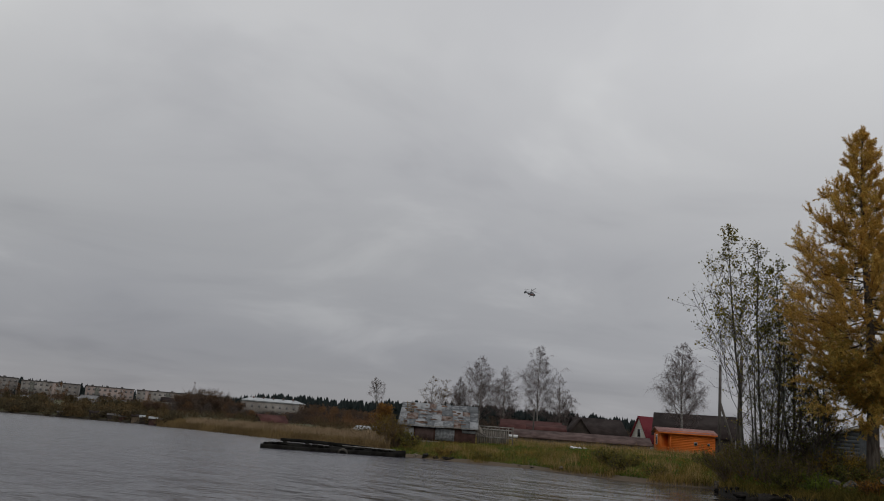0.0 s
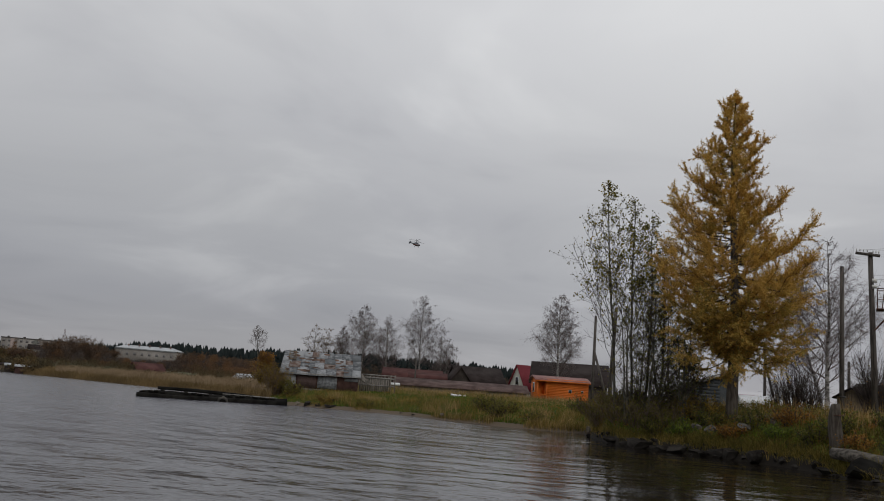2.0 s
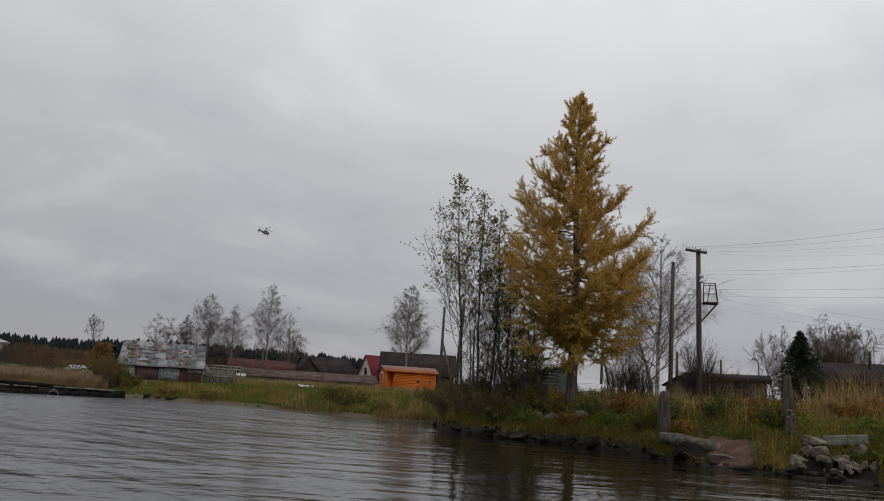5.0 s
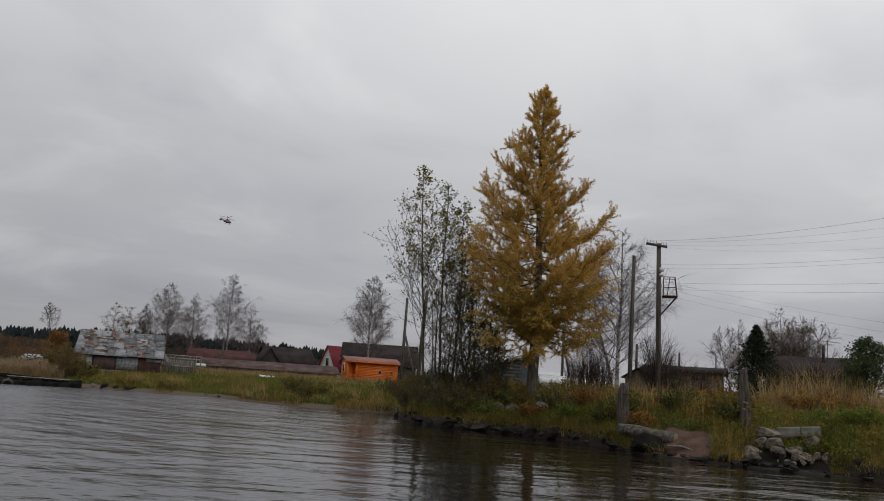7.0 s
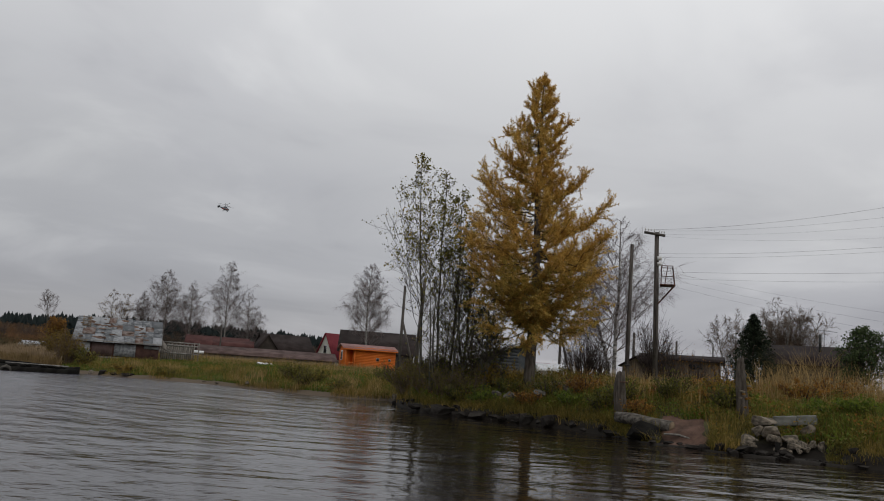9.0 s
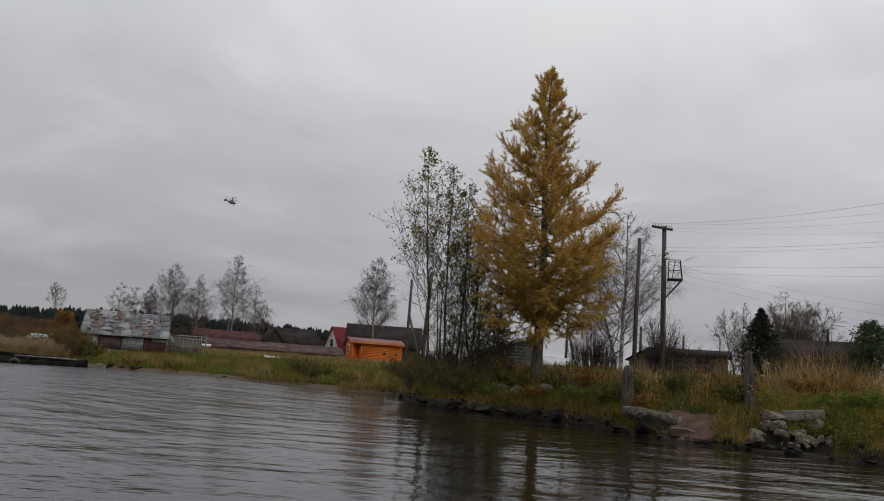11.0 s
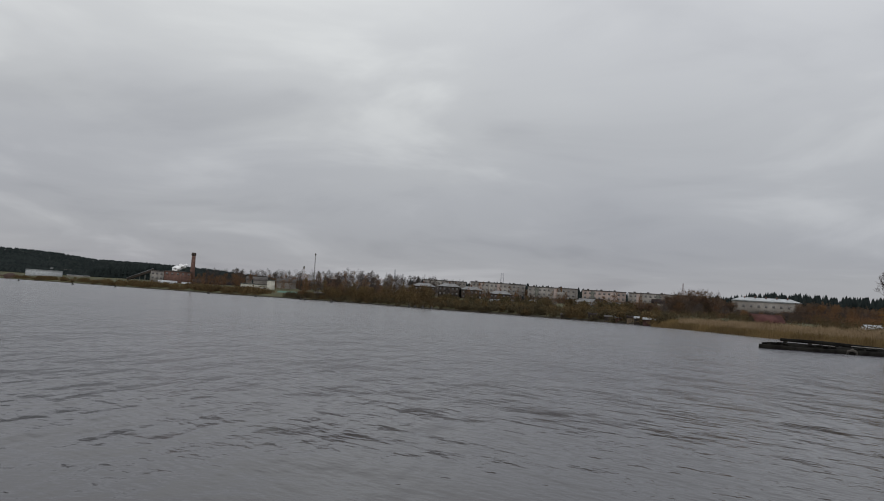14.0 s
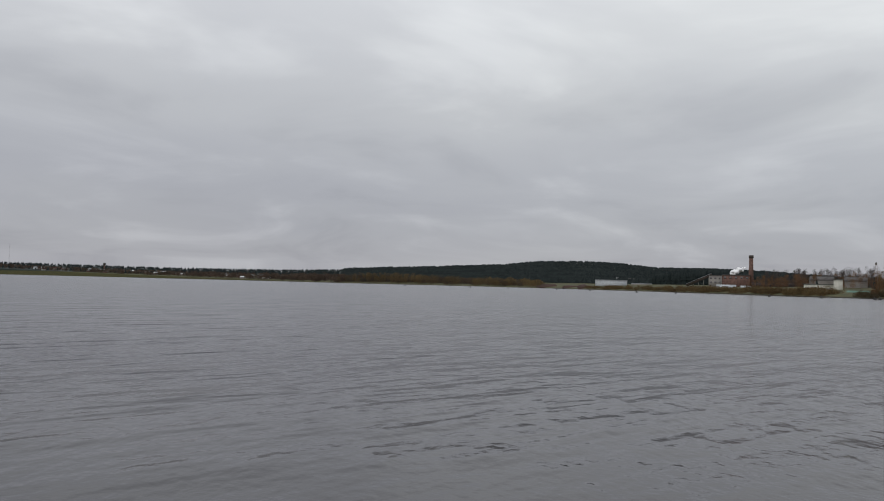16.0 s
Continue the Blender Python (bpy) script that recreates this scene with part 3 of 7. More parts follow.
build_ground()
wat = Geo()
ring = [(math.cos(2 * math.pi * k / 96) * 4900, math.sin(2 * math.pi * k / 96) * 4900, 0.0) for k in range(96)]
wat.add([(0, 0, 0)] + ring, [(0, 1 + k, 1 + (k + 1) % 96) for k in range(96)])
tagged(new("water", wat.mesh("water", water_material())), "grey rippled lake water under an overcast sky", "water", "", "structure")


# ---------------------------------------------------------------- trees


def bent(p0, p1, sag, k, r):
    """k+1 points from p0 to p1, bowed by sag in z and wobbling a little."""
    t = np.linspace(0, 1, k + 1)[:, None]
    p = np.asarray(p0) * (1 - t) + np.asarray(p1) * t
    p[:, 2] += sag * 4 * (t * (1 - t))[:, 0]
    L = np.linalg.norm(np.asarray(p1) - np.asarray(p0))
    p[1:-1] += r.normal(0, 0.02 * L, (k - 1, 3)) if k > 1 else 0
    return p


def bare_tree(name, place, height, spread, label, r, start=0.3, limbs=40, subs=7, twigs=6, droop=0.3, lift=0.9, r0=0.13, lean=(0.0, 0.0),
              bark="birch_bark", twig="twig_purple", twig_r=0.008, leaf=None, leaves=0, leaf_size=0.08, stems=1, category="tree", group="", top_leaf=0.0, prof=(0.65, 1, 0.74, 0.36, 0.07)):
    """A leafless or thinly leaved tree: tapered stems, limbs, side branches and fine twigs."""
    t = thing(name, place, label, category, 0, group)
    branch, fine, tips = Geo(), Geo(), []
    for s in range(stems):
        h = height * (1 if s == 0 else r.uniform(0.7, 0.95))
        a0 = r.uniform(0, 6.28)
        foot = np.array([math.cos(a0), math.sin(a0), 0]) * (0.0 if s == 0 else 0.25)
        head = np.array([lean[0] + (0 if s == 0 else math.cos(a0) * spread * 0.75), lean[1] + (0 if s == 0 else math.sin(a0) * spread * 0.75), h])
        k = 10
        u0 = np.linspace(0, 1, k + 1)[:, None]
        line = (foot - [0, 0, 0.25]) * (1 - u0) + head * u0
        line[:, :2] += np.stack([np.sin(u0[:, 0] * 4 + a0), np.sin(u0[:, 0] * 5 + 2 * a0)], 1) * 0.010 * h * np.sin(math.pi * u0)
        line[1:-1, :2] += r.normal(0, 0.0022 * h, (k - 1, 2))
        rad = r0 * (1 if s == 0 else 0.75) * (1 - np.linspace(0, 1, k + 1)) ** 0.8 + 0.012
        part("trunk", Geo().tube(line, rad, 8), bark, t, smooth=True)
        n = max(6, int(limbs / stems))
        for i in range(n):
            u = start + (1 - start) * (i + r.uniform(0, 1)) / n
            p = np.array([np.interp(u, np.linspace(0, 1, k + 1), line[:, c]) for c in range(3)])
            a = i * 2.4 + r.uniform(-0.5, 0.5)
            w = spread * float(np.interp((u - start) / (1 - start), (0, 0.2, 0.5, 0.8, 1), prof)) * r.uniform(0.6, 1.1) * (0.75 if stems > 1 else 1)
            q = p + np.array([math.cos(a) * w, math.sin(a) * w, w * lift * r.uniform(0.6, 1.3)])
            q[2] = min(q[2], p[2] + 0.9 * (h - p[2]) + 0.1)
            lm = bent(p, q, -0.06 * w, 4, r)
            rb = max(0.010, r0 * 0.32 * (1 - u) + 0.008)
            branch.segs(lm[:-1], lm[1:], np.linspace(rb, rb * 0.3, 5)[:-1], np.linspace(rb, rb * 0.3, 5)[1:], 4)
            m = max(3, int(subs * min(1.0, 0.15 + w / (0.75 * spread))))
            uu = r.uniform(0.25, 1, m)
            b0 = np.stack([np.interp(uu, np.linspace(0, 1, 5), lm[:, c]) for c in range(3)], 1)
            ln = w * r.uniform(0.22, 0.5, (m, 1)) + 0.25
            dv = (q - p) / (np.linalg.norm(q - p) + 1e-6) * 0.7 + r.normal(0, 0.55, (m, 3)) + [0, 0, 0.25 * lift]
            dv /= np.linalg.norm(dv, axis=1, keepdims=True)
            b1 = b0 + dv * ln
            fine.segs(b0, b1, twig_r * 1.5, twig_r * 0.9, 3)
            f0 = np.repeat(b0, twigs, 0) + np.repeat(b1 - b0, twigs, 0) * r.uniform(0.25, 1, (m * twigs, 1))
            fd = np.repeat(dv, twigs, 0) * 0.6 + r.normal(0, 0.5, (m * twigs, 3)) + [0, 0, -droop]
            fd /= np.linalg.norm(fd, axis=1, keepdims=True)
            f1 = f0 + fd * np.repeat(ln, twigs, 0) * r.uniform(0.4, 0.9, (m * twigs, 1))
            fine.segs(f0, f1, twig_r, twig_r * 0.4, 3)
            tips.append(np.concatenate([f1, (f0 + f1) / 2, b1]))
    tagged(part("branchwork", branch, twig if bark == "birch_bark" else bark, t), kind="stuff")
    tagged(part("fine_twig", fine, twig, t), kind="stuff")
    if leaf:
        tips = np.concatenate(tips)
        if top_leaf:
            keep = r.uniform(0, 1, len(tips)) < np.clip((tips[:, 2] / height - top_leaf) / 0.3, 0.06, 1)
            tips = tips[keep]
        p = tips[r.integers(0, len(tips), leaves)] + r.normal(0, 0.07, (leaves, 3))
        part("crown", Geo().leaves(p, leaf_size * r.uniform(0.6, 1.25, leaves), r), leaf, t, "sparse autumn leaves")
    return t


def larch(place, height, r):
    """The golden larch: conical crown of drooping limbs that turn up at the tips, set with needle tufts."""
    t = thing("larch_tree", place, "tall golden-yellow autumn larch on the stony bank", "tree")
    trunk, wood = Geo(), Geo()
    hs = np.linspace(-0.3, height, 22)
    line = np.stack([0.07 * np.sin(hs * 0.44), 0.05 * np.cos(hs * 0.5), hs], 1)
    rad = 0.235 * (1 - hs / (height * 1.02)).clip(0) ** 0.85 + 0.012
    rad[0] *= 1.35
    trunk.tube(line, rad, 12)
    gold, green = [], []
    # half width of the crown by height, on the west side and the thinner east side
    zs = np.array([2.6, 3.2, 4.2, 5.25, 6.25, 7.2, 8.5, 9.4, 10.3, 11.25, 12.2, 13.1, 13.8, 14.1]) / 14.1 * height
    west = np.array([0.5, 1.2, 2.4, 3.1, 3.75, 3.3, 3.0, 2.75, 2.2, 1.5, 1.0, 0.85, 0.4, 0.05])
    east = np.array([0.6, 1.0, 2.6, 3.4, 3.4, 2.1, 1.3, 0.75, 1.15, 1.25, 1.15, 0.7, 0.36, 0.05])
    n = 200
    limbs = []
    for i in range(n):
        u = (i + r.uniform(0, 1)) / n
        z1 = 2.6 + (height - 2.6) * u ** 1.32
        a = i * 2.39996 + r.uniform(-0.3, 0.3)
        side = 0.5 - 0.5 * math.cos(a)
        w = (np.interp(z1, zs, east) * (1 - side) + np.interp(z1, zs, west) * side) * r.uniform(0.7, 1.08)
        low = np.clip(1 - z1 / height, 0, 1)
        limbs.append((max(2.3, z1 - w * (0.62 - 0.80 * low) - 0.1), a, w, None, z1))
    for z0, a, w, z1 in ((8.1, 0.05, 2.25, 9.75), (8.0, 0.12, 2.1, 9.5), (7.9, -0.08, 1.9, 9.2), (8.6, 0.2, 1.3, 9.5), (6.7, -0.02, 3.2, 8.3), (6.6, 0.1, 2.95, 8.0), (6.5, -0.14, 2.8, 7.7), (6.0, 0.05, 3.2, 6.9), (5.8, 0.3, 3.2, 6.4), (2.6, 0.4, 2.2, 2.5), (2.9, -0.6, 2.4, 2.6), (2.7, 2.6, 2.3, 2.3), (3.0, 3.6, 2.6, 2.7), (2.4, 1.6, 1.7, 2.0), (2.5, -1.5, 1.9, 2.1), (2.3, 4.4, 1.8, 1.9), (3.1, 0.0, 2.7, 2.9), (3.6, 0.3, 2.7, 3.5), (3.5, 2.9, 2.6, 3.3), (3.8, 3.5, 2.8, 3.5), (3.4, -0.5, 2.5, 3.2), (3.7, 1.2, 2.3, 3.4), (3.6, 4.7, 2.3, 3.3), (4.0, 0.1, 3.1, 4.0), (4.1, 2.2, 2.8, 4.0)):
        limbs.append((z0, a, w, None, z1))
    for z, a, w, _, z1 in limbs:
        p = np.array([np.interp(z, hs, line[:, 0]), np.interp(z, hs, line[:, 1]), z])
        end = np.array([p[0] + math.cos(a) * w, p[1] + math.sin(a) * w, min(z1, height + 0.05)])
        k = 6
        tt = np.linspace(0, 1, k + 1)
        lm = p + (end - p) * tt[:, None]
        lm[:, 2] -= w * 0.16 * np.sin(math.pi * tt)
        lm[1:-1] += r.normal(0, 0.03 * w, (k - 1, 3))
        rb = 0.012 + 0.022 * w / 3.7
        rr = np.linspace(rb, 0.006, k + 1)
        wood.segs(lm[:-1], lm[1:], rr[:-1], rr[1:], 4)
        m = int(5 + w * 10)
        uu = r.uniform(0.16, 1.0, m) ** 0.75
        b0 = np.stack([np.interp(uu, tt, lm[:, c]) for c in range(3)], 1)
        out = (end - p) / np.linalg.norm(end - p)
        dv = out * r.uniform(0.1, 0.8, (m, 1)) + r.normal(0, 0.42, (m, 3)) + [0, 0, 0.55 if z1 > 5.5 else 0.15]
        dv /= np.linalg.norm(dv, axis=1, keepdims=True)
        ln = r.uniform(0.25, 0.8, (m, 1)) * (0.4 + 0.6 * min(1, w / 2))
        b1 = b0 + dv * ln
        wood.segs(b0, b1, 0.007, 0.003, 3)
        # needle tufts in rows along the shoots
        q = 17
        s = np.tile(np.linspace(0.06, 1.02, q), m)[:, None]
        tuft = np.repeat(b0, q, 0) + np.repeat(b1 - b0, q, 0) * s + r.normal(0, 0.022, (m * q, 3))
        along = np.repeat(dv, q, 0)
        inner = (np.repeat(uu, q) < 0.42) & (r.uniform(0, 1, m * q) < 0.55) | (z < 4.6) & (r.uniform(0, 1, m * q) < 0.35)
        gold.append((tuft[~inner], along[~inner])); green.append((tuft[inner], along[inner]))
        ex = lm[2:][np.repeat(np.arange(k - 1), 5)] + r.normal(0, 0.06, (5 * (k - 1), 3))
        gold.append((ex, np.repeat(out[None], len(ex), 0)))

    def tufts(lst):
        p = np.concatenate([x[0] for x in lst]); d = np.concatenate([x[1] for x in lst])
        g = Geo()
        for c in range(5):
            v = r.normal(0, 0.62, p.shape) + d * 0.75
            v /= np.linalg.norm(v, axis=1, keepdims=True)
            L = r.uniform(0.05, 0.12, (len(p), 1))
            sd = np.cross(v, r.normal(size=p.shape)); sd = sd / np.linalg.norm(sd, axis=1, keepdims=True) * 0.0075
            vv = np.stack([p - sd, p + sd, p + v * L + sd * 0.5, p + v * L - sd * 0.5], 1).reshape(-1, 3)
            g.add(vv, np.arange(len(p) * 4).reshape(-1, 4))
        return g

    part("trunk", trunk, "larch_bark", t, smooth=True)
    tagged(part("branchwork", wood, "larch_bark", t), kind="stuff")
    part("crown", tufts(gold), "needle", t, "golden needles in rows of tufts")
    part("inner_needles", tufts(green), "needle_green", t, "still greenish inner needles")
    return t


def spruce(name, place, height, width, label, r, n=70, group=""):
    t = thing(name, place, label, "tree", 0, group)
    part("trunk", Geo().tube([(0, 0, -0.2), (0, 0, height * 0.5), (0, 0, height)], [0.11, 0.07, 0.01], 7), "larch_bark", t)
    p, g = [], Geo()
    for i in range(n):
        z = height * (0.1 + 0.9 * (i + r.uniform()) / n)
        w = width * (1 - z / height) ** 0.8 * r.uniform(0.75, 1.1) + 0.05
        a = i * 2.4 + r.uniform(-0.3, 0.3)
        s = r.uniform(0.05, 1, 130)[:, None] ** 0.8
        b = np.array([0, 0, z]) + s * np.array([math.cos(a) * w, math.sin(a) * w, -0.28 * w]) + [0, 0, 1] * (s ** 2) * 0.2 * w
        p.append(b + r.normal(0, 0.05 + 0.04 * w, b.shape) * [1, 1, 0.8])
    p = np.concatenate(p)
    g.leaves(p, r.uniform(0.03, 0.07, len(p)), r, 0.2, 3.0)
    part("crown", g, "spruce", t)
    return t


def shrub(name, place, height, width, label, r, stems=22, leaf="leaf_willow", leaves=700, leaf_size=0.06, twig="twig", group="", twigs=10):
    """A bush of many thin stems from one foot, with sparse leaves."""
    t = thing(name, place, label, "shrub", 0, group)
    g, tips = Geo(), []
    for i in range(stems):
        a = r.uniform(0, 6.28)
        w = width * math.sqrt(r.uniform(0.02, 1))
        h = height * r.uniform(0.55, 1.0) * (1 - 0.35 * (w / width) ** 2)
        p0 = np.array([math.cos(a), math.sin(a), 0]) * width * 0.25 * r.uniform(0, 1) - [0, 0, 0.1]
        ln = bent(p0, (math.cos(a) * w, math.sin(a) * w, h), 0.05 * h, 5, r)
        rr = np.linspace(0.012 + 0.004 * height, 0.005, 6)
        g.segs(ln[:-1], ln[1:], rr[:-1], rr[1:], 4)
        uu = r.uniform(0.3, 1, twigs)
        b0 = np.stack([np.interp(uu, np.linspace(0, 1, 6), ln[:, c]) for c in range(3)], 1)
        dv = r.normal(0, 0.6, (twigs, 3)) + [math.cos(a) * 0.3, math.sin(a) * 0.3, 0.7]
        b1 = b0 + dv * height * 0.14
        g.segs(b0, b1, 0.006, 0.003, 3)
        tips += [b1, (b0 + b1) / 2, ln[2:]]
    tagged(part("branchwork", g, twig, t), kind="stuff")
    if leaves:
        tips = np.concatenate(tips)
        p = tips[r.integers(0, len(tips), leaves)] + r.normal(0, 0.05 * height ** 0.5, (leaves, 3))
        p[:, 2] = np.maximum(p[:, 2], 0.03)
        part("foliage", Geo().leaves(p, leaf_size * r.uniform(0.6, 1.3, leaves), r), leaf, t)
    return t


R = np.random.default_rng
larch(spot(-6.64, 38), rise(38, 19.85) - ground_z(-6.64, 38), R(3))
# aspens beside the larch
aspens = "aspen saplings beside the larch"
for az, d, up, w, lf, ln, seed in ((0.45, 41, 14.05, 1.9, 900, (-0.65, 0), 11), (-0.5, 40.5, 13.0, 1.25, 800, (-0.05, 0), 12), (-1.5, 40, 11.9, 1.0, 650, (0.05, 0), 13),
                                   (-2.4, 41, 9.6, 1.0, 420, (0.0, 0), 14)):
    h = rise(d, up) - ground_z(az, d)
    bare_tree("aspen_tree", spot(az, d), h, w * 1.35, "slender aspen with sparse yellowing green leaves" if lf > 200 else "tilted bare aspen with few leaves remaining", R(seed),
              start=0.22, limbs=42, subs=7, twigs=4, droop=-0.15, lift=1.55, r0=0.055, lean=ln, bark="aspen_bark", twig="twig", twig_r=0.006,
              leaf="leaf_olive", leaves=int(lf * 2.3), leaf_size=0.078, group=aspens, top_leaf=0.34, prof=(0.9, 1, 0.55, 0.2, 0.03))
# dark alder thicket between aspens and larch
for az, d, up, w, seed in ((-1.6, 39, 7.2, 1.3, 21), (-2.9, 39.5, 6.8, 1.3, 22), (-3.9, 38.5, 5.4, 1.2, 23), (-0.4, 39.5, 6.2, 1.1, 24), (-4.6, 40, 4.2, 0.9, 25)):
    h = rise(d, up) - ground_z(az, d)
    bare_tree("alder_tree", spot(az, d), h, w, "dark thin alder with small olive leaves", R(seed), start=0.08, limbs=36, subs=7, twigs=5, droop=0.0, lift=0.9, r0=0.05,
              bark="aspen_bark", twig="twig", twig_r=0.007, leaf="leaf_dark", leaves=1100, leaf_size=0.052, stems=3, group="alder thicket", lean=(R(seed).uniform(-0.4, 0.4), 0))
# birches behind
birch = "leafless birch with pale trunk and drooping purple-grey twigs"
bg_ = "birches behind the sheds"
for az, d, up, w, seed, st in ((17.0, 150, 5.35, 3.6, 31, 1), (15.4, 150, 4.8, 3.4, 32, 2), (13.2, 150, 6.25, 3.9, 33, 1), (11.85, 152, 4.45, 3.3, 34, 2), (4.15, 104, 6.9, 3.1, 35, 1), (18.3, 155, 3.9, 2.0, 36, 1)):
    bare_tree("birch_tree", spot(az, d), rise(d, up) - ground_z(az, d), w, birch, R(seed), start=0.22, limbs=64, subs=11, twigs=10, droop=0.75, lift=0.95, r0=0.15, twig_r=0.009, stems=st, group=bg_)
bare_tree("birch_tree", spot(-12.1, 60), rise(60, 10.8) - ground_z(-12.1, 60), 4.8, "large bare birch with forked pale trunk", R(37), start=0.2, limbs=76, subs=11, twigs=10, droop=0.55, lift=1.0, r0=0.15, twig_r=0.008, stems=2)
bare_tree("birch_tree", spot(20.1, 160), rise(160, 3.85) - ground_z(20.1, 160), 3.4, "round birch with a few yellow leaves", R(38), start=0.25, limbs=46, subs=8, twigs=7, droop=0.1, lift=1.0, r0=0.12, twig_r=0.014,
          leaf="leaf_gold", leaves=1500, leaf_size=0.09, stems=3)
bare_tree("aspen_tree", spot(23.5, 160), rise(160, 3.45) - ground_z(23.5, 160), 1.7, "thin wind-bent bare tree beyond the reeds", R(39), start=0.5, limbs=24, subs=6, twigs=5, droop=0.0, lift=1.4, r0=0.1, twig_r=0.016, lean=(-1.0, 0), bark="aspen_bark")
for az, d, up, w, seed in ((-19.45, 80, 5.2, 2.5, 41), (-21.9, 82, 6.0, 3.2, 42), (-23.1, 82, 5.5, 3.0, 43), (-22.5, 84, 5.2, 2.6, 44)):
    bare_tree("birch_tree", spot(az, d), rise(d, up) - ground_z(az, d), w, "rounded leafless birch behind the dark roof", R(seed), start=0.2, limbs=70, subs=11, twigs=9, droop=0.0, lift=1.2, r0=0.11, twig_r=0.008, stems=4, twig="twig_brown")
spruce("spruce_tree", spot(-20.5, 55), rise(55, 5.05) - ground_z(-20.5, 55), 2.3, "small dark green spruce above the reeds", R(45), n=105)
bare_tree("pine_tree", spot(-26.6, 50), rise(50, 4.25) - ground_z(-26.6, 50), 1.35, "bushy dark green tree at the bank top", R(46), start=0.15, limbs=40, subs=7, twigs=5, droop=0, lift=0.7, r0=0.09,
          bark="aspen_bark", twig="twig", leaf="pine_bush", leaves=9000, leaf_size=0.075)
# brown many-stemmed willows beyond the reeds
for az, d, up, w, seed in ((35.6, 215, 1.45, 3.6, 171), (34.7, 225, 1.85, 4.2, 172), (33.6, 220, 1.7, 4.0, 173), (32.8, 235, 1.25, 3.2, 174), (27.9, 230, 1.35, 3.4, 175), (27.1, 225, 1.5, 3.2, 176),
                           (26.2, 235, 1.25, 3.0, 177), (25.2, 220, 1.3, 3.2, 178), (37.3, 200, 0.75, 3.0, 179), (29.0, 240, 0.75, 2.6, 180), (24.4, 210, 1.15, 2.8, 181)):
    bare_tree("willow_tree", spot(az, d), rise(d, up) - ground_z(az, d), w, "brown leafless many-stemmed willow beyond the reeds", R(seed), start=0.06, limbs=90, subs=8, twigs=7, droop=-0.1, lift=1.15, r0=0.1, twig_r=0.014,
              bark="twig_brown", twig="twig_brown", leaf="tree_rust", leaves=3200, leaf_size=0.11, stems=6, group="willows beyond the reeds")
bare_tree("willow_tree", spot(23.35, 120), rise(120, 1.75) - ground_z(23.35, 120), 1.5, "rust-leaved slim willow beyond the dock", R(182), start=0.1, limbs=70, subs=8, twigs=6, droop=-0.2, lift=1.5, r0=0.07, twig_r=0.01,
          bark="twig_brown", twig="twig_brown", leaf="leaf_rust", leaves=5000, leaf_size=0.11, stems=4)
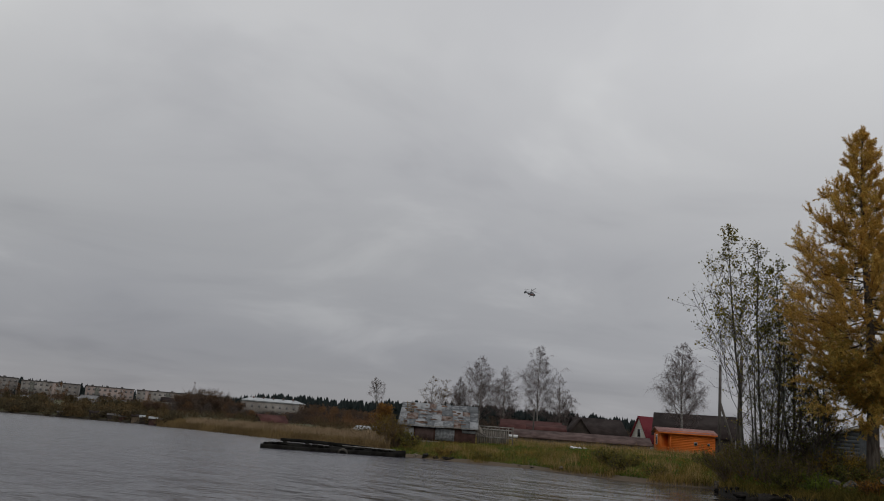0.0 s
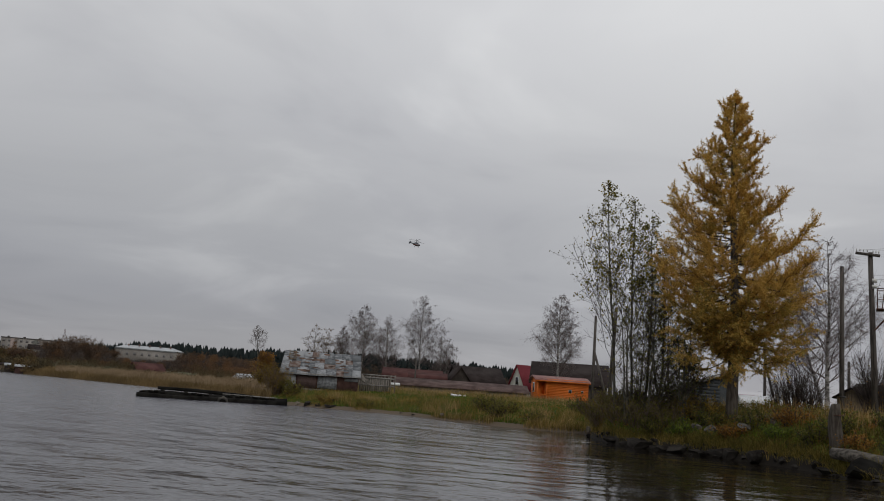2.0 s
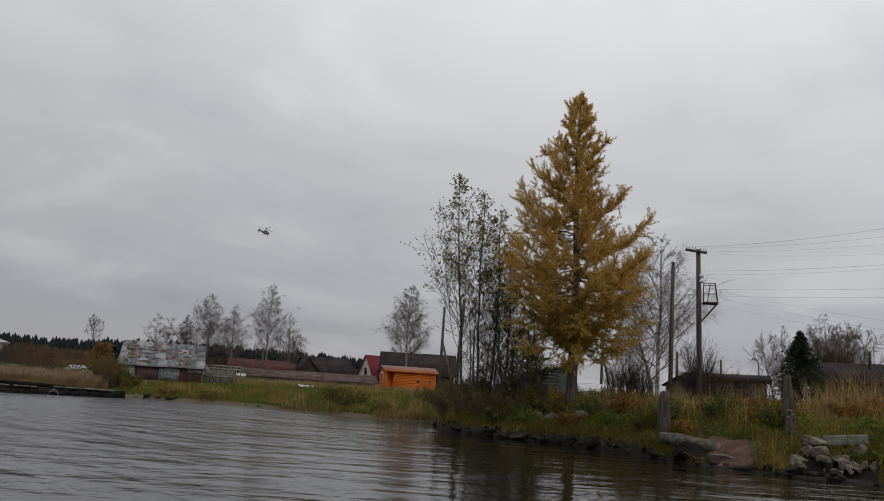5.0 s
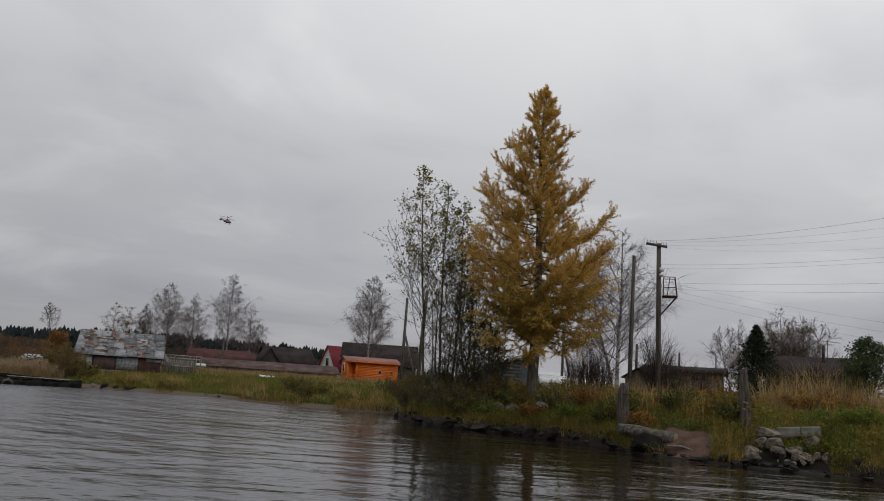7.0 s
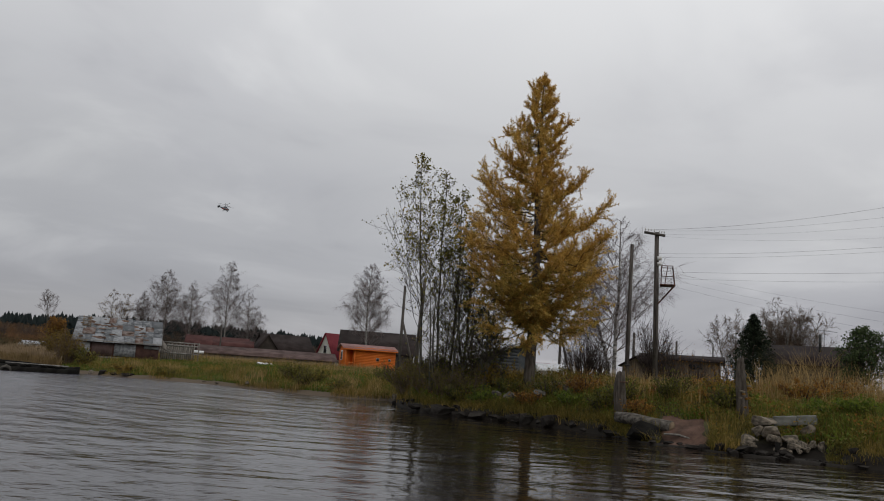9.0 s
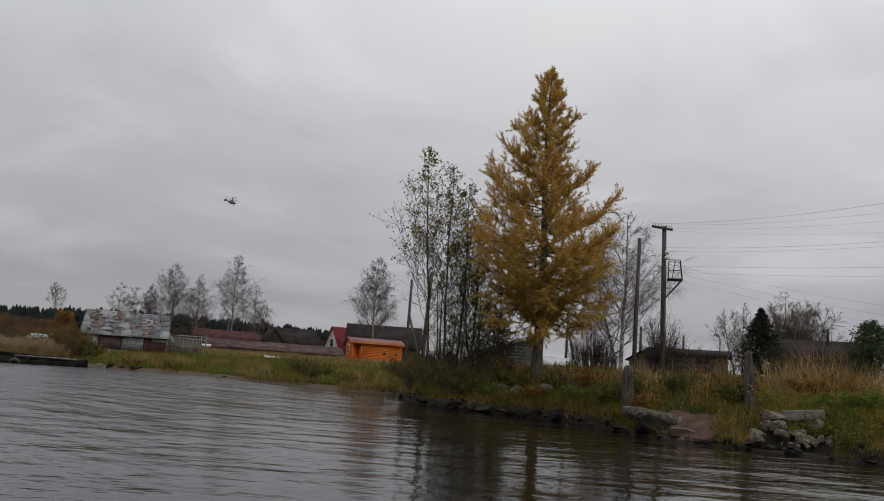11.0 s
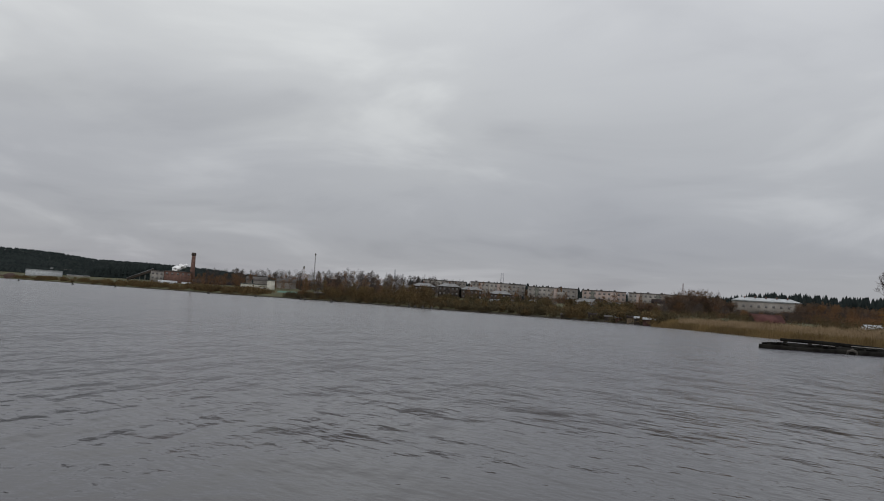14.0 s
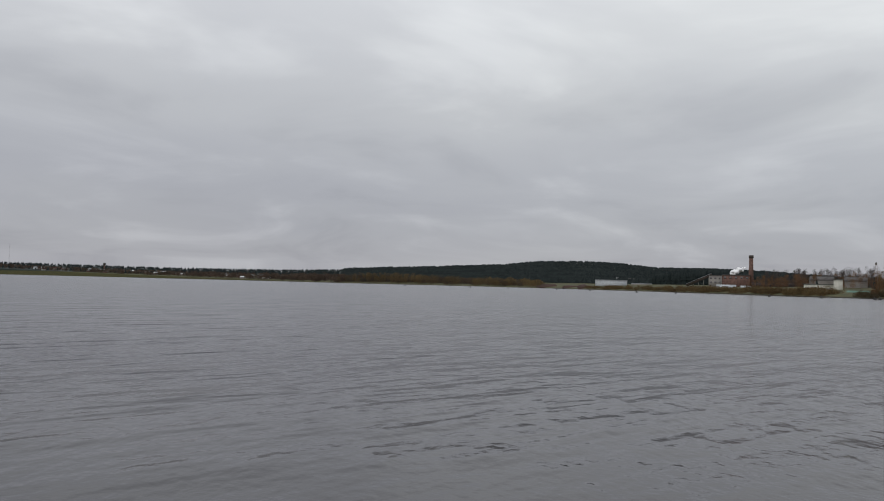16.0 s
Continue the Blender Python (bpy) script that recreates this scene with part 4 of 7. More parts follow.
# bushes
for az, d, up, w, lab, seed, kw in (
        (-14.5, 50, 4.75, 1.25, "tall bare shrub with dark upright stems", 51, dict(stems=60, leaves=60, twigs=16)),
        (-15.6, 48, 3.6, 0.9, "bare shrub with a few brown leaves", 52, dict(stems=30, leaves=130, leaf="leaf_rust", twigs=12)),
        (-10.2, 56, 3.9, 1.2, "bare shrub of fine upright stems", 53, dict(stems=70, leaves=0, twigs=16)),
        (-11.2, 56, 3.2, 1.0, "bare shrub of fine upright stems", 54, dict(stems=50, leaves=0, twigs=14)),
        (-9.4, 57, 3.0, 0.9, "low bare shrub of fine stems", 55, dict(stems=40, leaves=0, twigs=14)),
        (-17.0, 47, 2.7, 1.0, "bare shrub with a few brown leaves", 56, dict(stems=30, leaves=120, leaf="leaf_rust")),
        (-18.8, 45, 2.6, 0.7, "thin shrub with pale dry leaves", 57, dict(stems=16, leaves=160, leaf="leaf_rust")),
        (0.55, 42.6, 1.3, 1.1, "thin brown willow thicket beside the aspens", 151, dict(stems=40, leaves=520, leaf="leaf_willow", leaf_size=0.055, twigs=12, twig="twig_brown")),
        (-0.6, 41.2, 1.9, 1.2, "thin brown willow thicket beside the aspens", 152, dict(stems=44, leaves=520, leaf="leaf_willow", leaf_size=0.055, twigs=12, twig="twig_brown")),
        (-1.9, 40.0, 2.2, 1.4, "thin brown willow thicket beside the aspens", 153, dict(stems=44, leaves=520, leaf="leaf_willow", leaf_size=0.055, twigs=12, twig="twig_brown")),
        (-3.3, 39.4, 1.6, 1.2, "thin brown willow thicket beside the larch", 154, dict(stems=44, leaves=520, leaf="leaf_willow", leaf_size=0.055, twigs=12, twig="twig_brown")),
        (-4.5, 39.6, 1.0, 1.0, "thin brown willow thicket beside the larch", 155, dict(stems=40, leaves=520, leaf="leaf_willow", leaf_size=0.055, twigs=12, twig="twig_brown")),
        (1.35, 44.5, 0.7, 0.9, "brown-leaved bush at the spit's tip", 156, dict(stems=40, leaves=1800, leaf="leaf_gold", leaf_size=0.05, twigs=12)),
        (1.3, 43, 1.1, 1.3, "willow bush at the spit's tip", 58, dict(stems=40, leaves=800, leaf_size=0.05, twig="twig_brown")),
        (0.2, 40, 0.9, 1.3, "willow bush at the water's edge", 59, dict(stems=40, leaves=800, leaf_size=0.05, twig="twig_brown")),
        (-1.2, 38.6, 0.8, 1.3, "willow bush at the water's edge", 60, dict(stems=40, leaves=800, leaf_size=0.05, twig="twig_brown")),
        (-2.8, 38.2, 1.0, 1.2, "willow bush at the water's edge", 61, dict(stems=40, leaves=800, leaf_size=0.05, twig="twig_brown")),
        (-4.8, 38.5, 1.0, 1.2, "yellow-green bush beside the larch", 62, dict(stems=34, leaves=1700, leaf="leaf_gold")),
        (-8.6, 40, 1.0, 1.4, "green bush behind the larch", 63, dict(stems=36, leaves=1500)),
        (-10.6, 38, 0.9, 1.4, "green bush on the bank", 64, dict(stems=36, leaves=1600)),
        (-11.9, 37, 0.7, 0.9, "olive bush on the bank", 65, dict(stems=30, leaves=1000)),
        (-8.9, 36.0, -0.5, 0.6, "small orange-leaved bush among bank grass", 66, dict(stems=16, leaves=420, leaf="leaf_orange", leaf_size=0.05)),
        (-14.9, 33.5, -0.1, 0.75, "small orange-leaved bush beside the pole", 67, dict(stems=18, leaves=600, leaf="leaf_orange", leaf_size=0.05)),
        (-16.6, 33, -0.2, 1.2, "green bramble patch on the bank", 68, dict(stems=30, leaves=1500, leaf="leaf_green")),
        (-18.0, 36, 1.1, 1.3, "rust-coloured bush on the bank", 69, dict(stems=30, leaves=1300, leaf="leaf_rust")),
        (-21.3, 34, 0.9, 1.2, "rust-coloured bush on the bank", 70, dict(stems=30, leaves=1200, leaf="leaf_rust")),
        (-23.4, 33, 1.2, 1.1, "rust-coloured bush among dry grass", 157, dict(stems=30, leaves=1100, leaf="leaf_rust")),
        (-25.2, 34, 1.5, 1.2, "rust-coloured bush among dry grass", 158, dict(stems=30, leaves=1000, leaf="leaf_rust")),
        (-19.0, 34, 1.3, 1.1, "ochre bush beside the snag", 159, dict(stems=30, leaves=1200, leaf="leaf_gold")),
        (-22.6, 34, 0.1, 1.0, "low green bush above the rubble", 71, dict(stems=26, leaves=1500, leaf="leaf_green")),
        (-25.6, 29.2, -0.9, 1.3, "low green nettle patch by the rubble", 72, dict(stems=30, leaves=2300, leaf="leaf_green")),
        (-27.3, 29.0, -0.8, 1.4, "low green nettle patch by the rubble", 73, dict(stems=30, leaves=2300, leaf="leaf_green")),
        (-18.3, 31.0, -0.9, 0.75, "brown weeds round the snag", 74, dict(stems=26, leaves=700, leaf="leaf_rust")),
        (22.9, 82, 1.2, 1.3, "ochre willow bush at the reed bed", 75, dict(stems=70, leaves=3000, leaf="leaf_gold", leaf_size=0.07)),
        (22.3, 72, 1.35, 1.35, "ochre willow bush at the dock's foot", 76, dict(stems=80, leaves=2600, leaf="leaf_gold", leaf_size=0.055, twig="twig_brown", twigs=14)),
        (21.4, 71, 0.3, 1.0, "olive willow bush beside the shed", 77, dict(stems=30, leaves=1000, leaf="leaf_willow", leaf_size=0.08)),
        (8.4, 58, 0.3, 1.3, "dark green bush on the meadow's edge", 78, dict(stems=40, leaves=1500, leaf="leaf_willow", leaf_size=0.07)),
        (7.3, 56, -0.1, 1.1, "dark green bush on the meadow's edge", 79, dict(stems=30, leaves=1100, leaf="leaf_willow", leaf_size=0.07)),
        (2.5, 58, 0.5, 1.3, "willow bush in front of the orange cabin", 80, dict(stems=36, leaves=900, leaf="leaf_willow", leaf_size=0.07))):
    shrub("shrub", spot(az, d), max(0.5, rise(d, up) - ground_z(az, d)), w, lab, R(seed), **kw)


# ---------------------------------------------------------------- grass and reeds
def scatter(n, az, off, r, keep=None, power=1.0):
    """n places in a band of bearings, at distances behind the shoreline."""
    out = []
    for a, u in zip(r.uniform(*az, n), r.uniform(0, 1, n) ** power):
        s = off[0] + (off[1] - off[0]) * u
        d = shore(a) + s
        x, y, z = spot(a, d)
        if keep is None or keep(a, s, noise.noise((x * 0.45, y * 0.45, 1.5))):
            out.append((x, y, z - 0.03))
    return np.array(out)


def turf(name, material, n, az, off, h, w, seed, label, keep=None, lean=0.3, power=1.0, patch=0.6):
    r = R(seed)
    p = scatter(n, az, off, r, keep, power)
    k = np.array([1 + patch * noise.noise((x * 0.5, y * 0.5, 9.1)) for x, y, z in p])
    stuff(name, Geo().blades(p, r.uniform(*h, len(p)) * k, r.uniform(*w, len(p)), r, lean), material, label, "grass")


soil_gap = lambda a, s, q: not (-18.0 < a < -15.0 and s < 2.2) and not (-24.7 < a < -19.8 and s < 1.6)
turf("bank_grass", "grass", 52000, (-36, 2.3), (0.4, 15), (0.15, 0.5), (0.009, 0.02), 101, "tangled olive and straw-coloured bank grass", soil_gap, 0.45, 1.35)
turf("bank_weeds", "leaf_green", 16000, (-36, 0), (1.2, 10), (0.12, 0.4), (0.03, 0.07), 102, "green weeds among the bank grass", lambda a, s, q: q > 0.04 and soil_gap(a, s, q), 0.8)
turf("dry_grass", "dry", 7000, (-36, -20.6), (5.0, 13), (0.4, 1.4), (0.008, 0.02), 103, "tall dry straw-coloured grass on the bank top", lambda a, s, q: q > -0.1, 0.42, 1.0, 1.1)
turf("dry_grass", "dry", 3000, (-17.5, 0), (3, 12), (0.4, 0.95), (0.010, 0.022), 104, "dry straw-coloured grass stems on the bank", lambda a, s, q: q > -0.05, 0.3)
turf("meadow_grass", "meadow", 60000, (2.3, 23), (0.6, 30), (0.08, 0.24), (0.025, 0.06), 105, "short green meadow grass by the lake", None, 1.0, 1.15)
turf("shore_grass", "grass", 15000, (2.3, 23.5), (0.8, 14), (0.12, 0.42), (0.014, 0.034), 106, "rough olive grass along the meadow's shore", lambda a, s, q: q > 0.08, 0.8)
turf("dry_grass", "dry", 9000, (2.6, 20), (18, 32), (0.25, 0.6), (0.012, 0.026), 107, "straw-coloured grass in front of the sheds", lambda a, s, q: q > 0.0 or s > 22, 0.3)
turf("dry_grass", "dry", 1300, (2.4, 12), (-0.1, 1.2), (0.2, 0.6), (0.010, 0.022), 108, "pale reeds at the water's edge", lambda a, s, q: q > 0.05, 0.5)
turf("reed_bed", "reed", 42000, (22.6, 37.2), (-2, 11), (0.35, 0.82), (0.03, 0.075), 109, "wide bed of tan autumn reeds in the lake", None, 0.12, 1.3, 0.25)


turf("reed_plumes", "plume", 15000, (22.6, 35.5), (2, 11), (0.75, 1.12), (0.03, 0.07), 139, "pale feathery plumes of the tall reeds", None, 0.14, 1.0, 0.3)


def weeds(name, material, n, az, off, h, size, seed, label, lim):
    """Leafy herbs in uneven clumps on the bank."""
    r = R(seed)
    p = scatter(n, az, off, r, lambda a, s, q: soil_gap(a, s, q) and noise.noise((a * 0.55 + seed, s * 0.35, seed)) > lim, 1.2)
    k = np.array([0.45 + 0.9 * max(0, noise.noise((x * 0.8, y * 0.8, seed))) for x, y, z in p])
    p[:, 2] += r.uniform(0.05, 1, len(p)) * h * k
    stuff(name, Geo().leaves(p, size * r.uniform(0.5, 1.3, len(p)), r, 0.3), material, label, "weeds")


weeds("bank_herbs", "leaf_willow", 46000, (-36, 2.2), (0.5, 13), 0.7, 0.055, 121, "olive leafy herbs overgrowing the bank", -0.1)
weeds("green_herbs", "leaf_green", 44000, (-36, 1.0), (0.8, 10), 0.6, 0.06, 122, "fresh green nettles overgrowing the bank", 0.05)
weeds("rusty_herbs", "leaf_rust", 22000, (-36, 1.5), (1.0, 13), 0.85, 0.05, 123, "rust-brown withered herbs on the bank", 0.12)
weeds("yellow_herbs", "leaf_olive", 15000, (-36, 1.5), (1.0, 12), 0.9, 0.05, 124, "yellowing leafy herbs on the bank", 0.16)
turf("fringe_grass", "grass", 9000, (-36, 2.4), (0.05, 1.0), (0.12, 0.42), (0.012, 0.028), 131, "grass hanging over the bank's dark edge", soil_gap, 0.9)
turf("fringe_grass", "grass", 5000, (2.4, 23), (0.1, 1.2), (0.1, 0.4), (0.016, 0.036), 132, "grass tufts along the muddy meadow edge", lambda a, s, q: q > 0.02, 0.7)
weeds("meadow_herbs", "leaf_willow", 22000, (2.4, 22.5), (0.8, 26), 0.45, 0.085, 133, "olive herbs scattered through the meadow", 0.02)
weeds("meadow_herbs", "leaf_rust", 15000, (2.4, 22.5), (2, 28), 0.45, 0.06, 134, "brown withered herbs in the meadow", 0.16)
turf("dry_grass", "dry", 9000, (2.5, 22.5), (3, 24), (0.15, 0.42), (0.014, 0.03), 135, "straw-coloured tufts through the meadow", lambda a, s, q: q > 0.2, 0.9)
turf("tall_grass", "dry", 5200, (2.5, 22.5), (0.6, 9), (0.3, 0.7), (0.012, 0.028), 136, "straw-coloured grass clumps on the meadow's shore", lambda a, s, q: noise.noise((a * 0.9, s * 0.12, 4.4)) > 0.22, 0.45)
turf("tall_grass", "grass", 7000, (2.5, 22.5), (0.5, 10), (0.3, 0.65), (0.014, 0.03), 137, "rough olive grass clumps on the meadow's shore", lambda a, s, q: noise.noise((a * 0.8, s * 0.12, 7.7)) > 0.12, 0.5)
for k, (az, off, h, w, lf, lab) in enumerate((
        (-2.2, 1.2, 0.8, 0.8, "leaf_dark", "dark olive bush at the bank's foot"), (-3.7, 1.0, 0.7, 0.7, "leaf_green", "green bush at the bank's foot"), (-5.2, 2.2, 0.9, 0.8, "leaf_dark", "dark olive bush under the larch"),
        (-6.9, 1.4, 0.7, 0.8, "leaf_rust", "rust-brown bush under the larch"), (-8.0, 2.6, 1.0, 0.8, "leaf_dark", "dark olive bush on the grassy bank"), (-9.4, 1.5, 0.7, 0.7, "leaf_green", "green bush on the grassy bank"),
        (-10.2, 3.2, 1.0, 0.9, "leaf_rust", "rust-brown bush on the grassy bank"), (-11.5, 1.6, 0.75, 0.7, "leaf_dark", "dark olive bush on the grassy bank"), (-12.8, 3.0, 1.0, 0.8, "leaf_dark", "dark olive bush on the grassy bank"),
        (-13.6, 1.8, 0.7, 0.6, "leaf_rust", "rust-brown bush on the grassy bank"), (-19.2, 3.4, 0.9, 0.8, "leaf_dark", "dark olive bush above the rubble"), (-15.9, 4.2, 1.0, 0.8, "leaf_dark", "dark olive bush on the grassy bank"),
        (5.6, 1.6, 0.8, 0.8, "leaf_willow", "olive bush on the meadow's shore"), (8.0, 1.8, 1.2, 0.9, "leaf_willow", "tall olive bush on the meadow's shore"), (16.6, 1.2, 0.6, 0.8, "leaf_willow", "low olive bush on the meadow's shore"),
        (19.0, 1.4, 0.8, 0.9, "leaf_gold", "ochre bush on the meadow's shore"))):
    shrub("shrub", spot(az, shore(az) + off), h, w, lab, R(300 + k), stems=34, leaves=1300, leaf=lf, leaf_size=0.05, twigs=10)


# ---------------------------------------------------------------- stony shore


def rock_mesh(name, seed, material, flat=1.0):
    """A worn boulder: a sphere pushed about by noise, with a few broad facets."""
    bm = bmesh.new()
    bmesh.ops.create_icosphere(bm, subdivisions=3, radius=0.56)
    r = R(seed)
    cuts = [(Vector(r.normal(size=3)).normalized(), r.uniform(0.22, 0.40)) for _ in range(16)]
    for v in bm.verts:
        for n, d in cuts:
            k = v.co.dot(n)
            if k > d:
                v.co -= n * (k - d) * 0.97
        v.co *= 1 + 0.06 * noise.noise(v.co * 2.2 + Vector((seed, 0, 0))) + 0.05 * noise.noise(v.co * 7 + Vector((0, seed, 0)))
        v.co.z *= flat
    me = bpy.data.meshes.new(name)
    bm.to_mesh(me); bm.free()
    me.materials.append(M[material])
    return me


PALE = [rock_mesh("boulder", s, "pale_rock") for s in (1, 2, 3, 4)]
GREY = [rock_mesh("boulder", s, "rock") for s in (5, 6, 7)]
WET = [rock_mesh("boulder", s, "wetrock", 0.8) for s in (8, 9, 10, 11)]


def boulder(kinds, az, d, z, w, h, k, label, group):
    ob = new("boulder", kinds[k % len(kinds)])
    ob.matrix_basis = pose(*spot(az, d)[:2], z, 0, 0, az + 47 * k) @ Matrix.Diagonal((w * 1.1, w * 1.1, h * 1.15, 1))
    return tagged(ob, label, "rock", group)


# bearing, angle above the eye, width and height in degrees
RUBBLE_SEED = R(91)
EXTRA = tuple((float(a), float(u), float(w), float(w) * 0.75) for a, u, w in zip(RUBBLE_SEED.uniform(-24.6, -19.8, 16), RUBBLE_SEED.uniform(-3.3, -2.5, 16), RUBBLE_SEED.uniform(0.28, 0.55, 16)))
RUBBLE = ((-21.07, -1.45, 1.67, 0.88), (-20.33, -2.6, 1.36, 0.88), (-21.56, -2.06, 1.52, 1.04), (-21.91, -2.43, 0.96, 0.96), (-22.71, -2.38, 1.2, 0.72),
          (-23.64, -1.87, 1.36, 1.2), (-20.14, -3.22, 1.52, 0.72), (-21.1, -3.32, 1.36, 0.72), (-22.85, -2.76, 0.96, 0.56), (-23.45, -2.62, 0.72, 0.56),
          (-23.91, -2.58, 0.51, 0.72), (-22.39, -3.19, 1.04, 0.8), (-24.44, -2.67, 0.51, 0.88), (-20.8, -1.98, 0.96, 0.8))
for k, (az, up, w, h) in enumerate(RUBBLE + EXTRA):
    d = 26.3 + (up + 3.4) * 0.85
    boulder(PALE if up > -3.1 else WET, az, d, rise(d, up), d * math.tan(radians(w)), d * math.tan(radians(h)), k,
            "pale angular rubble stone in the heap" if up > -3.1 else "dark wet stone under the rubble heap", "rubble heap at the shore")
for k, (az, up, w, h) in enumerate(((-24.7, -3.48, 0.88, 0.45), (-26.87, -3.5, 1.04, 0.45), (-18.74, -3.2, 1.04, 0.51), (-23.92, -3.5, 0.72, 0.4), (-25.6, -3.45, 0.8, 0.32),
                                    (-8.22, -2.45, 1.59, 0.83), (-9.7, -2.6, 0.7, 0.57), (-10.44, -2.75, 0.83, 0.57), (-12.18, -2.9, 1.21, 0.76), (-5.39, -2.55, 1.33, 0.44), (-6.81, -2.45, 1.14, 0.76),
                                    (-15.62, -3.15, 1.08, 0.3), (-17.58, -3.3, 1.21, 0.41), (-11.17, -2.85, 0.63, 0.38), (-3.51, -2.5, 1.52, 0.76), (-4.62, -2.33, 1.14, 0.63), (-9.33, -2.58, 0.51, 0.51),
                                    (-11.51, -2.65, 0.76, 0.51), (-1.29, -2.25, 1.89, 0.8), (0.36, -2.1, 1.33, 0.67), (-3.0, -2.4, 1.2, 0.6), (-5.9, -2.4, 1.2, 0.6), (-7.5, -2.55, 0.9, 0.5),
                                    (-13.6, -3.0, 0.9, 0.7), (-14.6, -3.05, 0.9, 0.6), (-19.4, -3.35, 0.9, 0.4), (-2.1, -2.4, 1.0, 0.5), (-12.9, -3.1, 0.7, 0.4), (-16.6, -3.35, 0.7, 0.3), (-0.4, -2.3, 0.9, 0.5))):
    d = shore(az) + 0.25
    boulder(WET, az, d, max(0.0, rise(d, up)), d * math.tan(radians(w)) * (0.85 + 0.6 * abs(math.sin(k * 1.7))), d * math.tan(radians(h)) * (0.8 + 0.7 * abs(math.sin(k * 2.3))), k, "dark wet boulder at the waterline", "boulders along the waterline")
for k, (az, up, w, h) in enumerate(((-4.56, -1.29, 0.95, 0.89), (-5.49, -1.16, 0.83, 0.7), (-7.46, -0.95, 0.89, 0.7))):
    d = shore(az) + 1.6
    boulder(GREY, az, d, rise(d, up) + 0.12, d * math.tan(radians(w)), d * math.tan(radians(h)), k, "grey granite boulder in the bank grass", "boulders on the bank")
for k, (az, up, w, h) in enumerate(((1.91, -1.62, 1.0, 0.62), (20.82, -1.25, 0.73, 0.33), (20.17, -1.26, 0.91, 0.47), (19.52, -1.29, 0.91, 0.47), (18.7, -1.29, 1.09, 0.44), (14.14, -1.42, 0.82, 0.22),
                                    (11.47, -1.3, 0.51, 0.22), (11.01, -1.59, 0.44, 0.15), (13.28, -1.44, 0.73, 0.15), (21.94, -1.23, 0.73, 0.29))):
    d = shore(az) + (0.4 if up < -1.2 else 1.5)
    w = w * 0.75
    boulder(PALE if k in (0, 1, 5, 6) else WET, az, d, max(0.02, rise(d, up)), d * math.tan(radians(w)), d * math.tan(radians(h)), k, "boulder on the muddy meadow shore", "boulders on the meadow shore")


def concrete_block(az0, az1, d, up0, up1, label, k):
    """A broken concrete beam, edges chipped."""
    w, x = d * radians(abs(az1 - az0)), (az0 + az1) / 2
    h = d * (math.tan(radians(up1)) - math.tan(radians(up0)))
    bm = bmesh.new()
    bmesh.ops.create_cube(bm, size=1)
    bmesh.ops.subdivide_edges(bm, edges=bm.edges[:], cuts=4, use_grid_fill=True)
    for v in bm.verts:
        n = noise.noise_vector(Vector((v.co.x * 3 + k, v.co.y * 3, v.co.z * 3)))
        v.co = Vector((v.co.x * w, v.co.y * 0.5, v.co.z * h)) + Vector(n) * 0.012
    bmesh.ops.bevel(bm, geom=[e for e in bm.edges if e.calc_face_angle(0) > 1.0], offset=0.02, segments=1, affect="EDGES")
    me = bpy.data.meshes.new("concrete_block"); bm.to_mesh(me); bm.free()
    me.materials.append(M["concrete"])
    ob = new("concrete_block", me)
    ob.matrix_basis = pose(*spot(x, d)[:2], rise(d, up0) + h / 2, 0, -6.0, x - 2)
    tagged(ob, label, "concrete block", "blocks on the rubble heap")


concrete_block(-21.72, -23.05, 28.2, -1.55, -0.97, "weathered grey concrete block lying on the rubble", 1)
concrete_block(-23.06, -24.15, 28.2, -1.42, -0.84, "weathered grey concrete block lying on the rubble", 2)
concrete_block(-22.1, -23.6, 28.35, -2.3, -1.66, "dark mossy concrete block under the upper blocks", 3)

# eroded soil, log and driftwood
g = Geo()
azs, ss = np.linspace(-18.0, -14.9, 22), np.linspace(0.0, 2.6, 14)
v = []
for a in azs:
    for s in ss:
        edge = min((a + 18.0) / 0.5, (-14.9 - a) / 0.5, s / 0.25 + 0.2, (2.6 - s) / 0.4, 1)
        x, y, z = spot(a, shore(a) + s)
        v.append((x, y, z + 0.10 * edge - 0.06 + 0.05 * noise.noise((x * 2.5, y * 2.5, 0))))
g.add(v, [(i * 14 + j, (i + 1) * 14 + j, (i + 1) * 14 + j + 1, i * 14 + j + 1) for i in range(21) for j in range(13)])
tagged(new("soil_slope", g.mesh("soil_slope", "soil", True)), "bare reddish soil slope at the bank's foot", "ground", "", "structure")

la, lb = np.array(spot(-12.35, 29.7, -1.80)), np.array(spot(-15.75, 28.6, -2.18))
lg = thing("fallen_log", tuple((la + lb) / 2 - [0, 0, 0.2]), "thick grey birch log lying on the stony bank", "log")
c = (la + lb) / 2 - [0, 0, 0.2]
part("bark", Geo().tube([la - c, la * 0.7 + lb * 0.3 - c + [0, 0, 0.02], la * 0.35 + lb * 0.65 - c - [0, 0, 0.01], lb - c], [0.17, 0.2, 0.2, 0.19], 14), "log", lg, smooth=True)
u = (lb - la) / np.linalg.norm(lb - la)
part("cut_end", Geo().tube([lb - c + u * 0.004, lb - c + u * 0.03], [0.165, 0.155], 14), "cutwood", lg, "hollow cut end")
# root mass in black, put where the hole under the log lies in shade
rt = rock_mesh("dark_root_hollow", 21, "dock")
ob = solid("dark_root_hollow", rt, None, (*spot(-13.9, 28.25)[:2], 0.26), "black rotten root mass standing for the dark hole under the log", "stump", -14)
ob.scale = (1.5, 0.7, 0.75)
